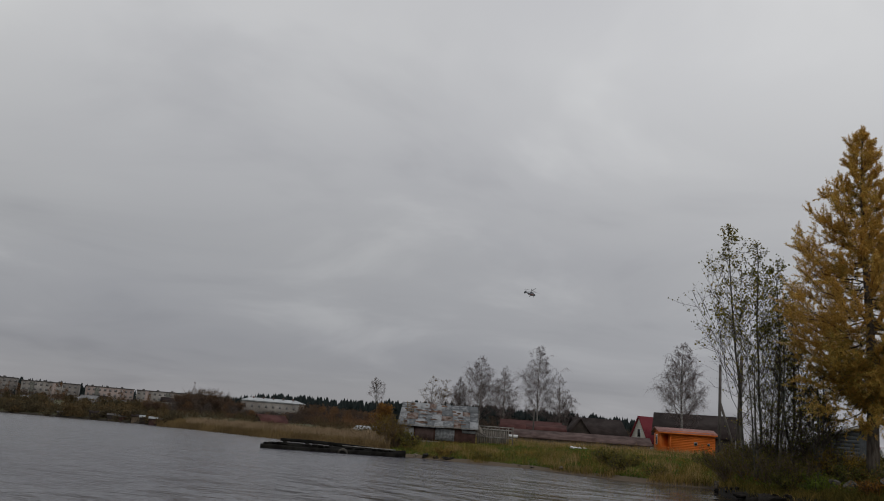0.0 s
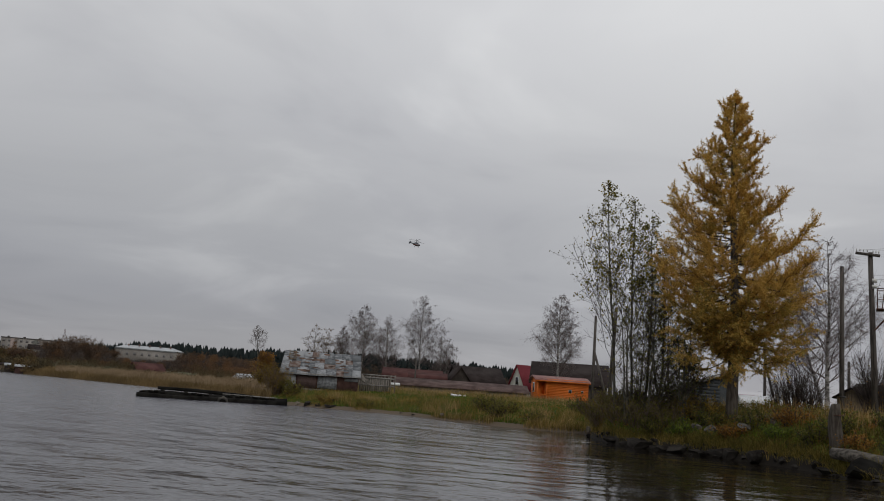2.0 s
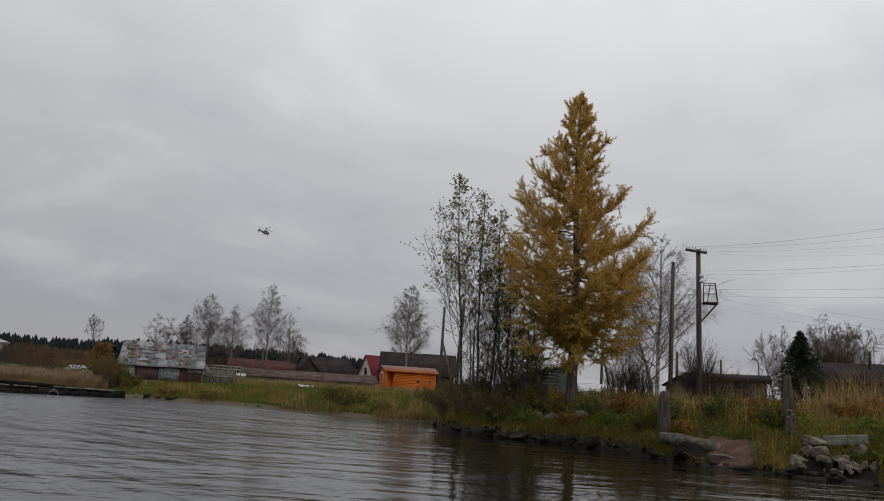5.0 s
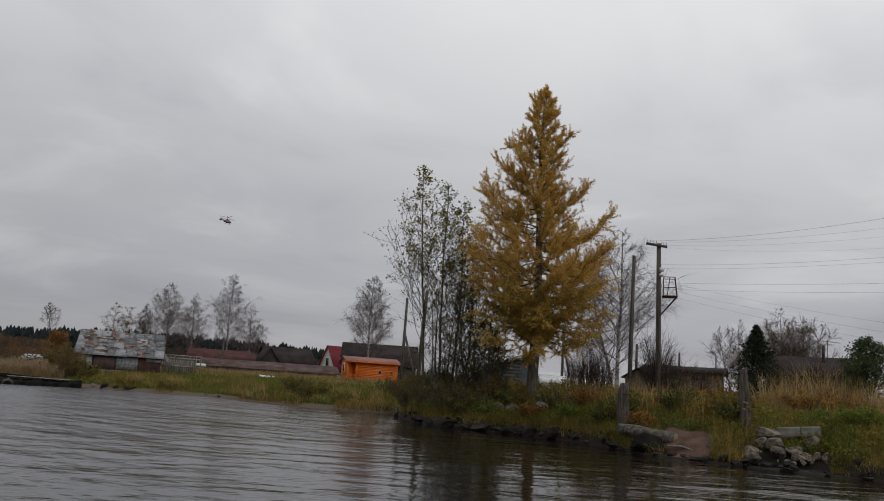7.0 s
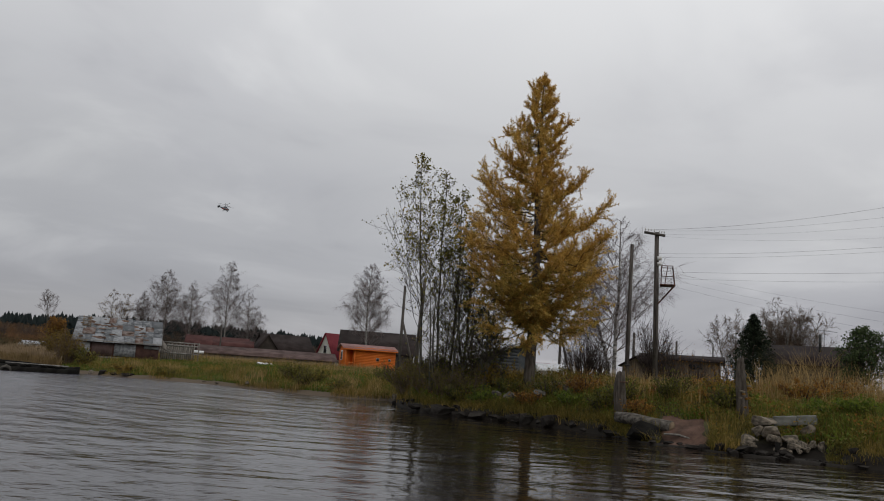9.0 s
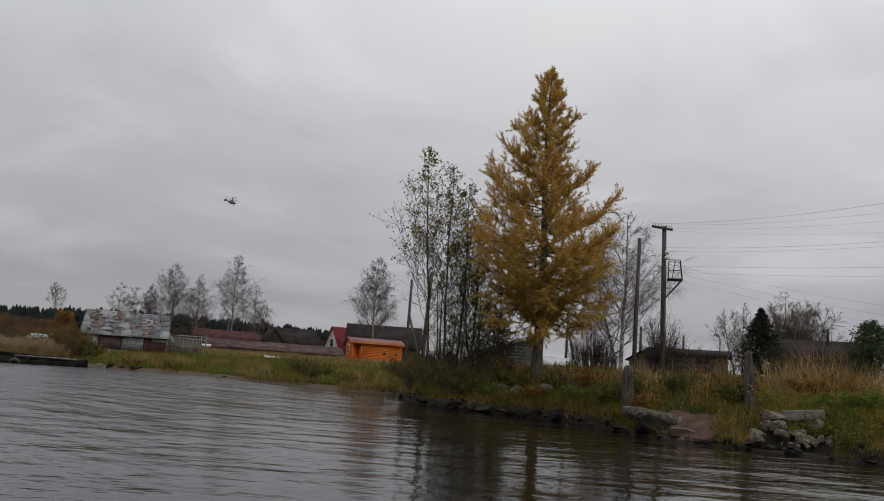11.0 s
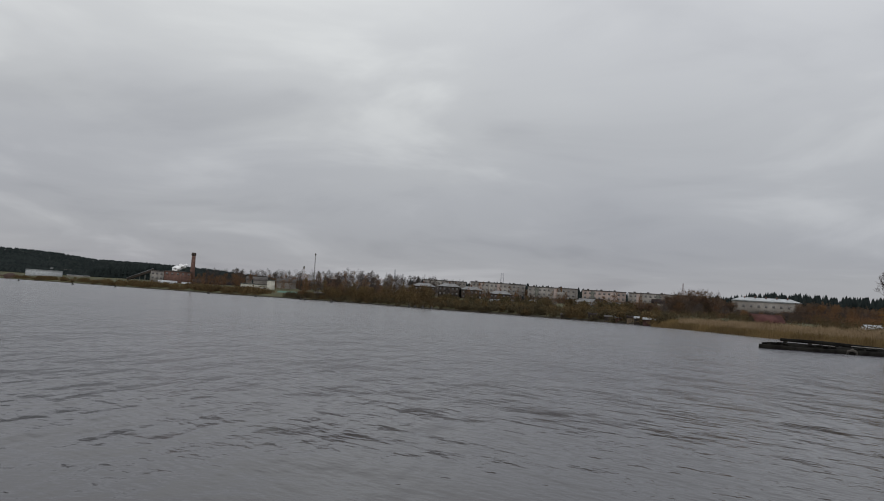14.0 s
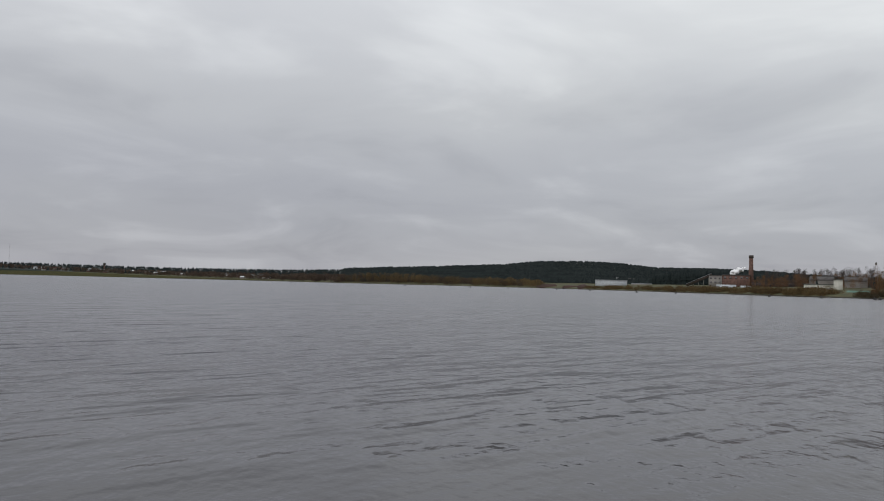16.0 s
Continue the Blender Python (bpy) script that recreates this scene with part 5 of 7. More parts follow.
for az0, d0, up0, az1, d1, up1, rr, lab in ((-15.3, 28.2, -2.65, -19.3, 27.4, -2.95, 0.035, "long driftwood branch along the shore"), (-22.9, 27.4, -2.75, -25.2, 27.2, -3.0, 0.06, "weathered driftwood pole below the rubble"),
                                            (-8.9, 35.5, -2.1, -10.8, 34.0, -2.55, 0.03, "thin driftwood branch on the stones")):
    a, b = np.array(spot(az0, d0, up0)), np.array(spot(az1, d1, up1))
    solid("driftwood", Geo().tube(bent(a * 0, b - a, 0.02, 5, R(int(-az0 * 10))), [rr, rr * 0.9, rr * 0.8, rr * 0.8, rr * 0.6, rr * 0.4], 7), "plank", tuple(a), lab, "driftwood", smooth=True)
# stakes, snag and stubs
b0 = spot(-21.95, 26.6, -3.9)
solid("wooden_stake", Geo().tube([(0, 0, -0.1), (0.02, 0, 0.35), (0.02, 0.01, 0.62)], [0.09, 0.085, 0.075], 9), "dock", b0, "short black mooring stake in the shallows", "stake")
sx = spot(-19.85, 29.3)
sn = thing("birch_snag", sx, "broken grey birch snag with bracket fungi", "dead tree")
sh = rise(29.3, 2.4) - sx[2]
part("trunk", rough_post((-0.2, 0.6, 1.2, sh - 0.3, sh), (0.21, 0.18, 0.16, 0.13, 0.09), 8.0), "larch_bark", sn)
fr = R(5)
for k in range(11):
    z, a = fr.uniform(0.35, 1.15), fr.uniform(-2.4, -0.1)
    br = Geo()
    ring = [(math.cos(q) * 0.075, math.sin(q) * 0.06, 0.012) for q in np.linspace(0, 6.28, 9)[:-1]]
    ring2 = [(x * 0.7, y * 0.7, -0.035) for x, y, _ in ring]
    br.add(ring + ring2 + [(0, 0, 0.035), (0, 0, -0.04)], [(i, (i + 1) % 8, 16) for i in range(8)] + [(8 + (i + 1) % 8, 8 + i, 17) for i in range(8)])
    br.add(ring + ring2, [((i + 1) % 8, i, 8 + i, 8 + (i + 1) % 8) for i in range(8)])
    f = part("bracket_fungus", br, "pale_rock" if k % 2 else "leaf_rust", sn, "pale shelf fungus")
    f.matrix_basis = pose(math.cos(a) * 0.18 + 0.05, math.sin(a) * 0.18, z)
st = spot(-9.05, 35.2)
solid("tree_stump", Geo().tube([(0, 0, -0.1), (0.01, 0, 0.3), (0.0, 0, 0.5)], [0.14, 0.11, 0.09], 10), "larch_bark", st, "small dark rotten stump on the bank", "stump", smooth=True)
solid("flat_stone", Geo().slab([(-0.75, -0.25, 0.0), (0.7, -0.35, 0.12), (0.8, 0.3, 0.36), (-0.55, 0.3, 0.24)], 0.12), "pale_rock", spot(-7.9, 37.6, -0.35), "pale flat slab on the bank beside the larch", "rock", -8)

# ---------------------------------------------------------------- poles and wires


def pole(name, az, d, up, label, rr=0.13, lean=0.0, strut=None, group=""):
    x, y, z = spot(az, d)
    t = thing(name, (x, y, z), label, "utility pole", az, group)
    h = rise(d, up) - z
    part("post", Geo().tube([(0, 0, -0.3), (lean * 0.5, 0, h * 0.5), (lean, 0, h)], [rr, rr * 0.9, rr * 0.75], 10), "pole", t, smooth=True)
    if strut:
        part("strut", Geo().tube([(strut[0], 0, -0.2), (lean * 0.5, 0, h * strut[1])], [rr * 0.75, rr * 0.65], 8), "pole", t, smooth=True)
    return t, h


pt, ph = pole("power_pole", -14.66, 44, 10.1, "tall grey wooden power pole with crossarm and iron cage", 0.145, -0.16)
tilt = lambda z: -0.16 * z / ph
ca = part("crossarm", Geo().box((-0.62, -0.05, -0.06), (0.42, 0.05, 0.06), Matrix.Translation((tilt(ph), -0.13, ph - 0.12)) @ Matrix.Rotation(radians(9), 4, "Y")), "pole", pt, "wooden crossarm")
for x in (-0.56, -0.42, -0.28, -0.12, 0.12, 0.24, 0.36):
    ins = part("insulator", Geo().tube([(0, 0, -0.02), (0, 0, 0.05), (0, 0, 0.06), (0, 0, 0.15), (0, 0, 0.17)], [0.01, 0.01, 0.026, 0.022, 0.01], 8), "porcelain", ca, "white porcelain insulator", True)
    ins.matrix_basis = pose(tilt(ph) + x, -0.13, ph - 0.06 - x * 0.158)
for z, s in ((ph - 1.35, 0.09), (ph - 1.62, 0.075)):
    part("insulator_box", Geo().box((-0.05, -0.3, -s), (0.16, -0.13, s), Matrix.Translation((tilt(z) + 0.09, 0, z))), "porcelain", pt, "white junction fitting")
zc0, zc1 = rise(44, 6.7) - spot(-14.66, 44)[2], rise(44, 7.9) - spot(-14.66, 44)[2]
cage = part("service_cage", Geo().box((0.06, -0.45, zc0 - 0.03), (0.80, 0.35, zc0 + 0.03)), "iron", pt, "rusty iron service platform")
for x0, y0 in ((0.12, -0.42), (0.66, -0.42), (0.66, 0.32), (0.12, 0.32)):
    part("rail_post", Geo().segs([(x0 + (0.12 if x0 > 0.5 else 0), y0, zc0)], [(x0, y0, zc1)], 0.022, 0.022, 4), "iron", cage)
for p, q in (((0.12, -0.42, zc1), (0.66, -0.42, zc1)), ((0.66, -0.42, zc1), (0.66, 0.32, zc1)), ((0.12, 0.32, zc1), (0.66, 0.32, zc1)), ((0.12, -0.42, zc0 + 0.42), (0.72, -0.42, zc0 + 0.42)), ((0.3, -0.42, zc0), (0.42, -0.42, zc1))):
    part("rail", Geo().segs([p], [q], 0.02, 0.02, 4), "iron", cage)
for y0 in (-0.4, 0.3):
    part("brace", Geo().segs([(-0.02, y0 * 0.3, zc0 - 0.95)], [(0.76, y0, zc0)], 0.025, 0.025, 4), "iron", pt)
p2, h2 = pole("wooden_pole", -12.85, 39, 9.28, "bare grey wooden pole lashed to a stub", 0.105, 0.04)
part("binding", Geo().tube([(0.02, 0, 0.95), (0.02, 0, 1.02)], [0.125, 0.125], 12), "dark_iron", p2)
sb = spot(-12.6, 30.9)
sbt = rise(30.9, 1.05) - sb[2]
stub = thing("pole_stub", sb, "thick weathered grey pole stub with rusty binding", "stub", -12)
part("post", rough_post((-0.3, sbt * 0.4, sbt * 0.8, sbt), (0.25, 0.21, 0.18, 0.13), 3.0), "larch_bark", stub)
part("binding", Geo().tube([(0.0, 0, sbt - 0.36), (0.0, 0, sbt - 0.33)], [0.2, 0.2], 12), "iron", stub, "rusty wire binding")
pole("wooden_pole", 1.9, 72, 5.72, "grey wooden pole with slanting strut", 0.14, 0.05, (1.35, 0.6))
pole("wooden_pole", 0.82, 66, 6.3, "mossy wooden pole behind the aspens", 0.17, 0.28)
pole("wooden_pole", -8.55, 70, 4.45, "grey pole with slanting strut by the greenhouse", 0.12, 0.03, (0.9, 0.75))
pole("wooden_pole", -13.25, 66, 3.6, "short grey post behind the bank", 0.12, 0.0)
pole("wooden_pole", -15.9, 68, 3.2, "short grey post behind the bank", 0.1, 0.0)
pole("wooden_pole", 13.42, 110, 2.25, "thin greenish post among the sheds", 0.11, 0.0)


def wire(az0, d0, up0, az1, d1, up1, rr, sag, label="thin dark overhead wire from the power pole"):
    a, b = np.array(spot(az0, d0, up0)), np.array(spot(az1, d1, up1))
    e = a + (b - a) * 2.2
    t = np.linspace(0, 1, 25)[:, None]
    p = (e - a) * t
    p[:, 2] -= 4 * sag * (t * (1 - t))[:, 0]
    solid("overhead_wire", Geo().tube(p, rr * 0.8, 5), "dark_iron", tuple(a), label, "wire", group="overhead wires", smooth=True)


for az0, up0, up1, rr, sag in ((-13.75, 10.25, 12.9, 0.006, 0.9), (-14.1, 10.2, 12.2, 0.0035, 0.8), (-14.8, 10.0, 11.55, 0.003, 0.7), (-15.0, 9.85, 10.9, 0.0025, 0.7), (-14.6, 8.75, 10.05, 0.005, 0.5), (-14.6, 8.5, 9.7, 0.004, 0.45),
                               (-14.6, 7.6, 8.25, 0.005, 0.3), (-14.6, 7.2, 7.72, 0.004, 0.3), (-14.6, 7.75, 6.3, 0.003, 0.5), (-14.6, 7.3, 5.75, 0.003, 0.5), (-14.6, 6.9, 5.2, 0.003, 0.5)):
    wire(az0, 44, up0, -27.28, 37, up1, rr, sag)

# ---------------------------------------------------------------- dock
dk = thing("ruined_dock", spot(26.3, 64, -1.38, -0.05), "long ruined black timber dock lying low on the water", "dock", 26.3)
dk.scale = (1, 1, 1.5)
dr = R(64)
for row, (y0, x0, x1, z0, rr) in enumerate(((-0.45, -4.95, 4.9, 0.02, 0.17), (-0.12, -4.7, 5.2, 0.05, 0.18), (0.22, -4.8, 5.0, 0.06, 0.17), (0.58, -4.2, 5.4, 0.08, 0.18), (0.95, -4.5, 5.0, 0.10, 0.17), (1.3, -3.9, 4.8, 0.12, 0.17))):
    xs = np.linspace(x0, x1, 9)
    line = np.stack([xs, y0 + dr.normal(0, 0.03, 9), z0 + dr.normal(0, 0.022, 9)], 1)
    part("float_log", Geo().tube(line, rr * (1 + dr.normal(0, 0.07, 9)), 9), "dock", dk, "black waterlogged log", True)
for k in range(22):
    x0 = -4.5 + k * 0.42 + dr.uniform(-0.06, 0.06)
    if k in (5, 11, 12, 17):
        continue
    tilt_ = Matrix.Translation((x0, 0.45, 0.25 + dr.uniform(-0.02, 0.03))) @ Matrix.Rotation(dr.normal(0, 0.03), 4, "Y") @ Matrix.Rotation(dr.normal(0, 0.05), 4, "Z")
    part("deck_board", Geo().box((-0.17, -0.8 + dr.uniform(-0.15, 0.2), -0.03), (0.17, 0.85 + dr.uniform(-0.2, 0.2), 0.03), tilt_), "dock", dk)
part("rail_beam", Geo().tube([(-3.7, 1.35, 0.42), (-1.0, 1.38, 0.40), (2.2, 1.36, 0.31), (3.6, 1.35, 0.27)], [0.075, 0.09, 0.085, 0.06], 7), "dock", dk, "black top beam")
for xx in (-3.5, -1.9, -0.2, 1.6):
    part("rail_block", Geo().box((xx, 1.25, 0.2), (xx + 0.28, 1.47, 0.36)), "dock", dk)
part("bleached_plank", Geo().box((0.8, 0.95, 0.325), (4.7, 1.09, 0.365), Matrix.Rotation(radians(0.5), 4, "Y")), "dock_top", dk, "pale bleached plank")
part("fender", Geo().tube([(0.55, -0.62, 0.0), (0.6, -0.64, 0.12), (0.85, -0.66, 0.19), (1.1, -0.64, 0.12), (1.15, -0.62, 0.0)], [0.06, 0.075, 0.08, 0.075, 0.06], 8), "rock", dk, "grey worn half-sunken fender", True)

# ---------------------------------------------------------------- buildings by the shore


def house(name, az, d, w, depth, eave, ridge, label, wall, roof, axis="x", over=0.25, base=None, turn=0.0, category="house", windows=(), group=""):
    """A gabled building facing the lake. axis x: the ridge runs along the shore; y: away from it. windows: x, z, width, height, frame."""
    x, y, z = spot(az, d)
    z = z if base is None else base
    t = thing(name, (x, y, z - 0.15), label, category, az + turn, group)
    e, r = eave - z + 0.15, ridge - z + 0.15
    a = w / 2
    g = Geo()
    if axis == "x":
        g.add([(-a, 0, 0), (a, 0, 0), (a, depth, 0), (-a, depth, 0), (-a, 0, e), (a, 0, e), (a, depth, e), (-a, depth, e), (-a, depth / 2, r), (a, depth / 2, r)],
              [(0, 1, 5, 4), (1, 2, 6, 5), (2, 3, 7, 6), (3, 0, 4, 7)])
        g.f.append(np.array([(4, 8, 7, 7), (5, 6, 9, 9)]))
        sl = (r - e) / (depth / 2)
        q1 = [(-a - over, -over, e - over * sl), (a + over, -over, e - over * sl), (a + over, depth / 2, r + 0.02), (-a - over, depth / 2, r + 0.02)]
        q2 = [(a + over, depth + over, e - over * sl), (-a - over, depth + over, e - over * sl), (-a - over, depth / 2, r + 0.02), (a + over, depth / 2, r + 0.02)]
    else:
        g.add([(-a, 0, 0), (a, 0, 0), (a, depth, 0), (-a, depth, 0), (-a, 0, e), (a, 0, e), (a, depth, e), (-a, depth, e), (0, 0, r), (0, depth, r)],
              [(0, 1, 5, 4), (1, 2, 6, 5), (2, 3, 7, 6), (3, 0, 4, 7)])
        g.f.append(np.array([(4, 5, 8, 8), (6, 7, 9, 9)]))
        sl = (r - e) / a
        q1 = [(-a - over, depth + over, e - over * sl), (-a - over, -over, e - over * sl), (0, -over, r + 0.02), (0, depth + over, r + 0.02)]
        q2 = [(a + over, -over, e - over * sl), (a + over, depth + over, e - over * sl), (0, depth + over, r + 0.02), (0, -over, r + 0.02)]
    part("wall", g, wall, t)
    part("roof", Geo().slab(q1, -0.09), roof, t)
    part("roof", Geo().slab(q2, -0.09), roof, t)
    for wx, wz, ww, wh, fr in windows:
        wf = part("window", Geo().box((wx - ww / 2 - 0.06, -0.035, wz - 0.06), (wx + ww / 2 + 0.06, 0.02, wz + wh + 0.06)), fr, t)
        part("pane", Geo().box((wx - ww / 2, -0.05, wz), (wx + ww / 2, -0.02, wz + wh)), "glass", wf)
    return t


# patched tin shed
d = 78
sw = 6.75
x, y, z = spot(19.53, d)
ts = thing("tin_shed", (x, y, z - 0.1), "ramshackle shed patched with rusty galvanised sheets", "shed", 19.53)
e, rd = rise(d, 0.78) - z + 0.1, rise(d, 2.1) - z + 0.1
part("frame", Geo().box((-sw / 2 + 0.05, 0.06, 0), (sw / 2 - 0.05, 4.6, e)), "maroon", ts, "dark maroon boarded wall")
part("gable", Geo().add([(-sw / 2, 0.1, e), (-sw / 2, 4.6, e), (-sw / 2, 2.6, rd - 0.05), (sw / 2, 0.1, e), (sw / 2, 4.6, e), (sw / 2, 2.6, rd - 0.05)], [(0, 2, 1), (3, 4, 5)]), "plank", ts)
part("back_roof", Geo().slab([(sw / 2, 5.0, e - 0.2), (-sw / 2, 5.0, e - 0.2), (-sw / 2, 2.6, rd), (sw / 2, 2.6, rd)], 0.03), "zinc", ts)
sr = R(9)
slope = Vector((0, 2.85, rd - e + 0.15))
cuts = [np.sort(np.concatenate([[-sw / 2 - 0.1, sw / 2 + 0.1], np.linspace(-sw / 2, sw / 2, 10)[1:-1] + sr.uniform(-0.2, 0.2, 8)])) for _ in range(4)]
rows = (-0.02, 0.27, 0.52, 0.76, 1.0)
for i in range(4):
    for j in range(9):
        a, b = cuts[i][j] - 0.04, cuts[i][j + 1] + 0.04
        lo, hi = rows[i] - 0.03 + sr.uniform(-0.02, 0.02), rows[i + 1] + 0.02 + sr.uniform(-0.02, 0.02)
        lift = 0.012 * ((i + j) % 3) + 0.012 * i
        pnt = lambda xx, k: (xx + (0.22 * (0.5 - k) if xx < 0 else 0) * (-1 if xx < 0 else 1), -0.25 + slope.y * k, e - 0.12 + slope.z * k + lift)
        rusty = (i, j) in ((2, 4), (2, 7), (1, 5), (1, 1), (3, 3), (0, 6))
        part("roof_sheet", Geo().slab([pnt(a, lo), pnt(b, lo), pnt(b, hi), pnt(a, hi)], 0.012), "rust_sheet" if rusty else "zinc", ts)
for k in range(34):
    # flaked patches of rust, wider than high
    px_, kk = sr.uniform(-sw / 2 + 0.3, sw / 2 - 0.3), float(sr.choice((0.28, 0.53, 0.78, 0.12, 0.42, 0.66, 0.9))) + sr.uniform(-0.04, 0.04)
    ww, hh = sr.uniform(0.12, 0.42), sr.uniform(0.02, 0.05)
    ring = [(px_ + ww * math.cos(q) * sr.uniform(0.6, 1.2), min(0.99, kk + hh * math.sin(q) * sr.uniform(0.6, 1.3))) for q in np.linspace(0, 6.283, 10)[:-1]]
    top = [(x_, -0.25 + slope.y * v_, e - 0.12 + slope.z * v_ + 0.068) for x_, v_ in ring]
    low_ = [(x_, y_ , z_ - 0.014) for x_, y_, z_ in top]
    mid_ = tuple(np.mean(top, 0))
    part("rust_patch", Geo().add(top + low_ + [mid_], [(i, (i + 1) % 9, 18) for i in range(9)]).add(top + low_, [((i + 1) % 9, i, 9 + i, 9 + (i + 1) % 9) for i in range(9)]), "rust_flake", ts, "flaking brown rust")
part("eave_beam", Geo().box((-sw / 2 - 0.2, -0.32, e - 0.22), (sw / 2 + 0.2, -0.22, e - 0.10)), "plank", ts)
for x0, x1, z0, z1, mt in ((-3.2, -2.15, 0.55, e - 0.3, "metal_roof"), (-3.35, -2.5, 0.0, 0.5, "zinc"), (-0.25, 1.45, 0.35, e - 0.28, "zinc"), (-2.0, -0.4, 0.3, e - 0.3, "brown_roof"), (2.1, 3.3, e - 0.55, e - 0.3, "zinc"), (-1.6, 0.6, 0.0, 0.28, "plank")):
    part("wall_sheet", Geo().box((x0, -0.02, z0), (x1, 0.05, z1)), mt, ts)
for k in range(5):
    part("roof_crate_slat", Geo().box((-2.95, 1.30, rd - 0.72 + 0.17 * k), (-2.35, 1.38, rd - 0.65 + 0.17 * k)), "cutwood", ts)
for x0 in (-2.97, -2.38):
    part("roof_crate_post", Geo().box((x0, 1.34, rd - 1.1), (x0 + 0.06, 1.44, rd + 0.12)), "cutwood", ts)
part("stove_pipe", Geo().tube([(0.5, 2.6, rd - 0.1), (0.5, 2.6, rd + 0.4)], [0.08, 0.08], 8), "dark_iron", ts)
part("leaning_board", Geo().slab([(3.4, 0.6, 1.4), (4.3, 0.6, 0.9), (4.3, 0.7, 1.1), (3.45, 0.7, 2.15)], 0.04), "plank", ts)

# board fence beside it
fz = spot(15.85, 80)
fn = thing("board_fence", (fz[0], fz[1], fz[2] - 0.1), "grey weathered board fence beside the tin shed", "fence", 15.85)
ft = rise(80, 0.92) - fz[2] + 0.1
for k in range(16):
    part("board", Geo().box((-1.55 + k * 0.165, 0.0, 0), (-1.55 + k * 0.165 + 0.15, 0.03, ft - 0.12 - 0.06 * math.sin(k * 3.3))), "plank", fn)
for zz in (ft - 0.25, ft * 0.45, ft + 0.0):
    part("rail", Geo().box((-1.7, -0.06, zz - 0.05), (1.65, 0.0, zz + 0.05)), "dock_top", fn)
for xx in (-1.6, 1.15, 1.55):
    part("post", Geo().box((xx, -0.12, 0), (xx + 0.1, -0.02, ft + 0.1)), "plank", fn)

# long low roof of the boat garages
house("boat_garage", 10.35, 92, 13.8, 5.0, rise(92, 0.44), rise(94, 0.86), "long low garage row with faded brown roof", "plank", "brown_roof", "x", 0.3, turn=3)
house("summer_house", 13.6, 130, 8.6, 7.0, rise(130, 0.86), rise(133, 1.45), "low house with brown-red metal roof", "log_dark", "brownred", "x", 0.3)
house("summer_house", 12.6, 122, 5.0, 6.0, rise(122, 0.95), rise(125, 1.28), "low shed with dark red roof", "log_dark", "brownred", "x", 0.3)
house("summer_house", 9.0, 134, 7.2, 9.0, rise(134, 0.85), rise(138, 1.88), "house with wide dark slate roof", "log_dark", "dark_roof", "x", 0.35, turn=14)
house("gable_house", 10.45, 131, 3.2, 6.0, rise(131, 0.85), rise(131, 1.80), "narrow dark gabled house front", "log_dark", "dark_roof", "y", 0.35, turn=10)
house("red_roof_house", 6.75, 121, 4.6, 6.0, rise(121, 0.7), rise(122, 2.2), "cream house with steep wine-red metal roof", "cream", "red_metal", "y", 0.25, turn=-58, windows=((0.0, 2.0, 0.7, 1.0, "white"),))
house("large_house", 3.4, 108, 9.2, 10.0, rise(108, 1.2), rise(112, 2.52), "large house with broad dark brown roof", "log_dark", "dark_roof", "x", 0.3)
# orange cabin
d = 82
oz = spot(3.78, d)
oc = thing("orange_cabin", (oz[0], oz[1], rise(d, 0.02) - 0.15), "small bright orange wooden cabin with red tile roof", "cabin", 3.95 + 14)
ow, od = 4.85, 2.6
wt_, rt_ = rise(d, 1.38) - rise(d, 0.02) + 0.15, rise(d, 1.62) - rise(d, 0.02) + 0.15
g = Geo().box((-ow / 2 + 0.9, 0, 0), (ow / 2, od, wt_))
part("wall", g, "orange", oc)
part("porch_wall", Geo().box((-ow / 2, 0.9, 0), (-ow / 2 + 0.9, od, wt_)), "orange", oc)
part("porch_floor", Geo().box((-ow / 2, 0.0, 0), (-ow / 2 + 0.9, 0.9, 0.25)), "orange", oc)
for k in range(15):
    part("wall_board", Geo().box((-ow / 2 + 0.9, -0.010, 0.05 + k * 0.145), (ow / 2 + 0.01, 0.0, 0.05 + k * 0.145 + 0.139)), "orange", oc)
for xx in (-ow / 2, -ow / 2 + 0.85):
    part("porch_post", Geo().box((xx, -0.03, 0), (xx + 0.1, 0.07, wt_)), "orange", oc)
part("porch_rail", Geo().box((-ow / 2, -0.02, 0.7), (-ow / 2 + 0.85, 0.04, 0.78)), "orange", oc)
pw = part("porch_window", Geo().box((-ow / 2 - 0.03, 1.1, 0.95), (-ow / 2 + 0.01, 1.8, 1.85)), "white", oc, "white framed window")
part("pane", Geo().box((-ow / 2 - 0.05, 1.2, 1.05), (-ow / 2 - 0.02, 1.7, 1.75)), "glass", pw)
part("gable", Geo().add([(-ow / 2 - 0.02, -0.2, wt_), (-ow / 2 - 0.02, od + 0.2, wt_), (-ow / 2 - 0.02, od / 2, rt_), (ow / 2, -0.2, wt_), (ow / 2, od + 0.2, wt_), (ow / 2, od / 2, rt_)], [(0, 2, 1), (3, 4, 5)]), "orange", oc)
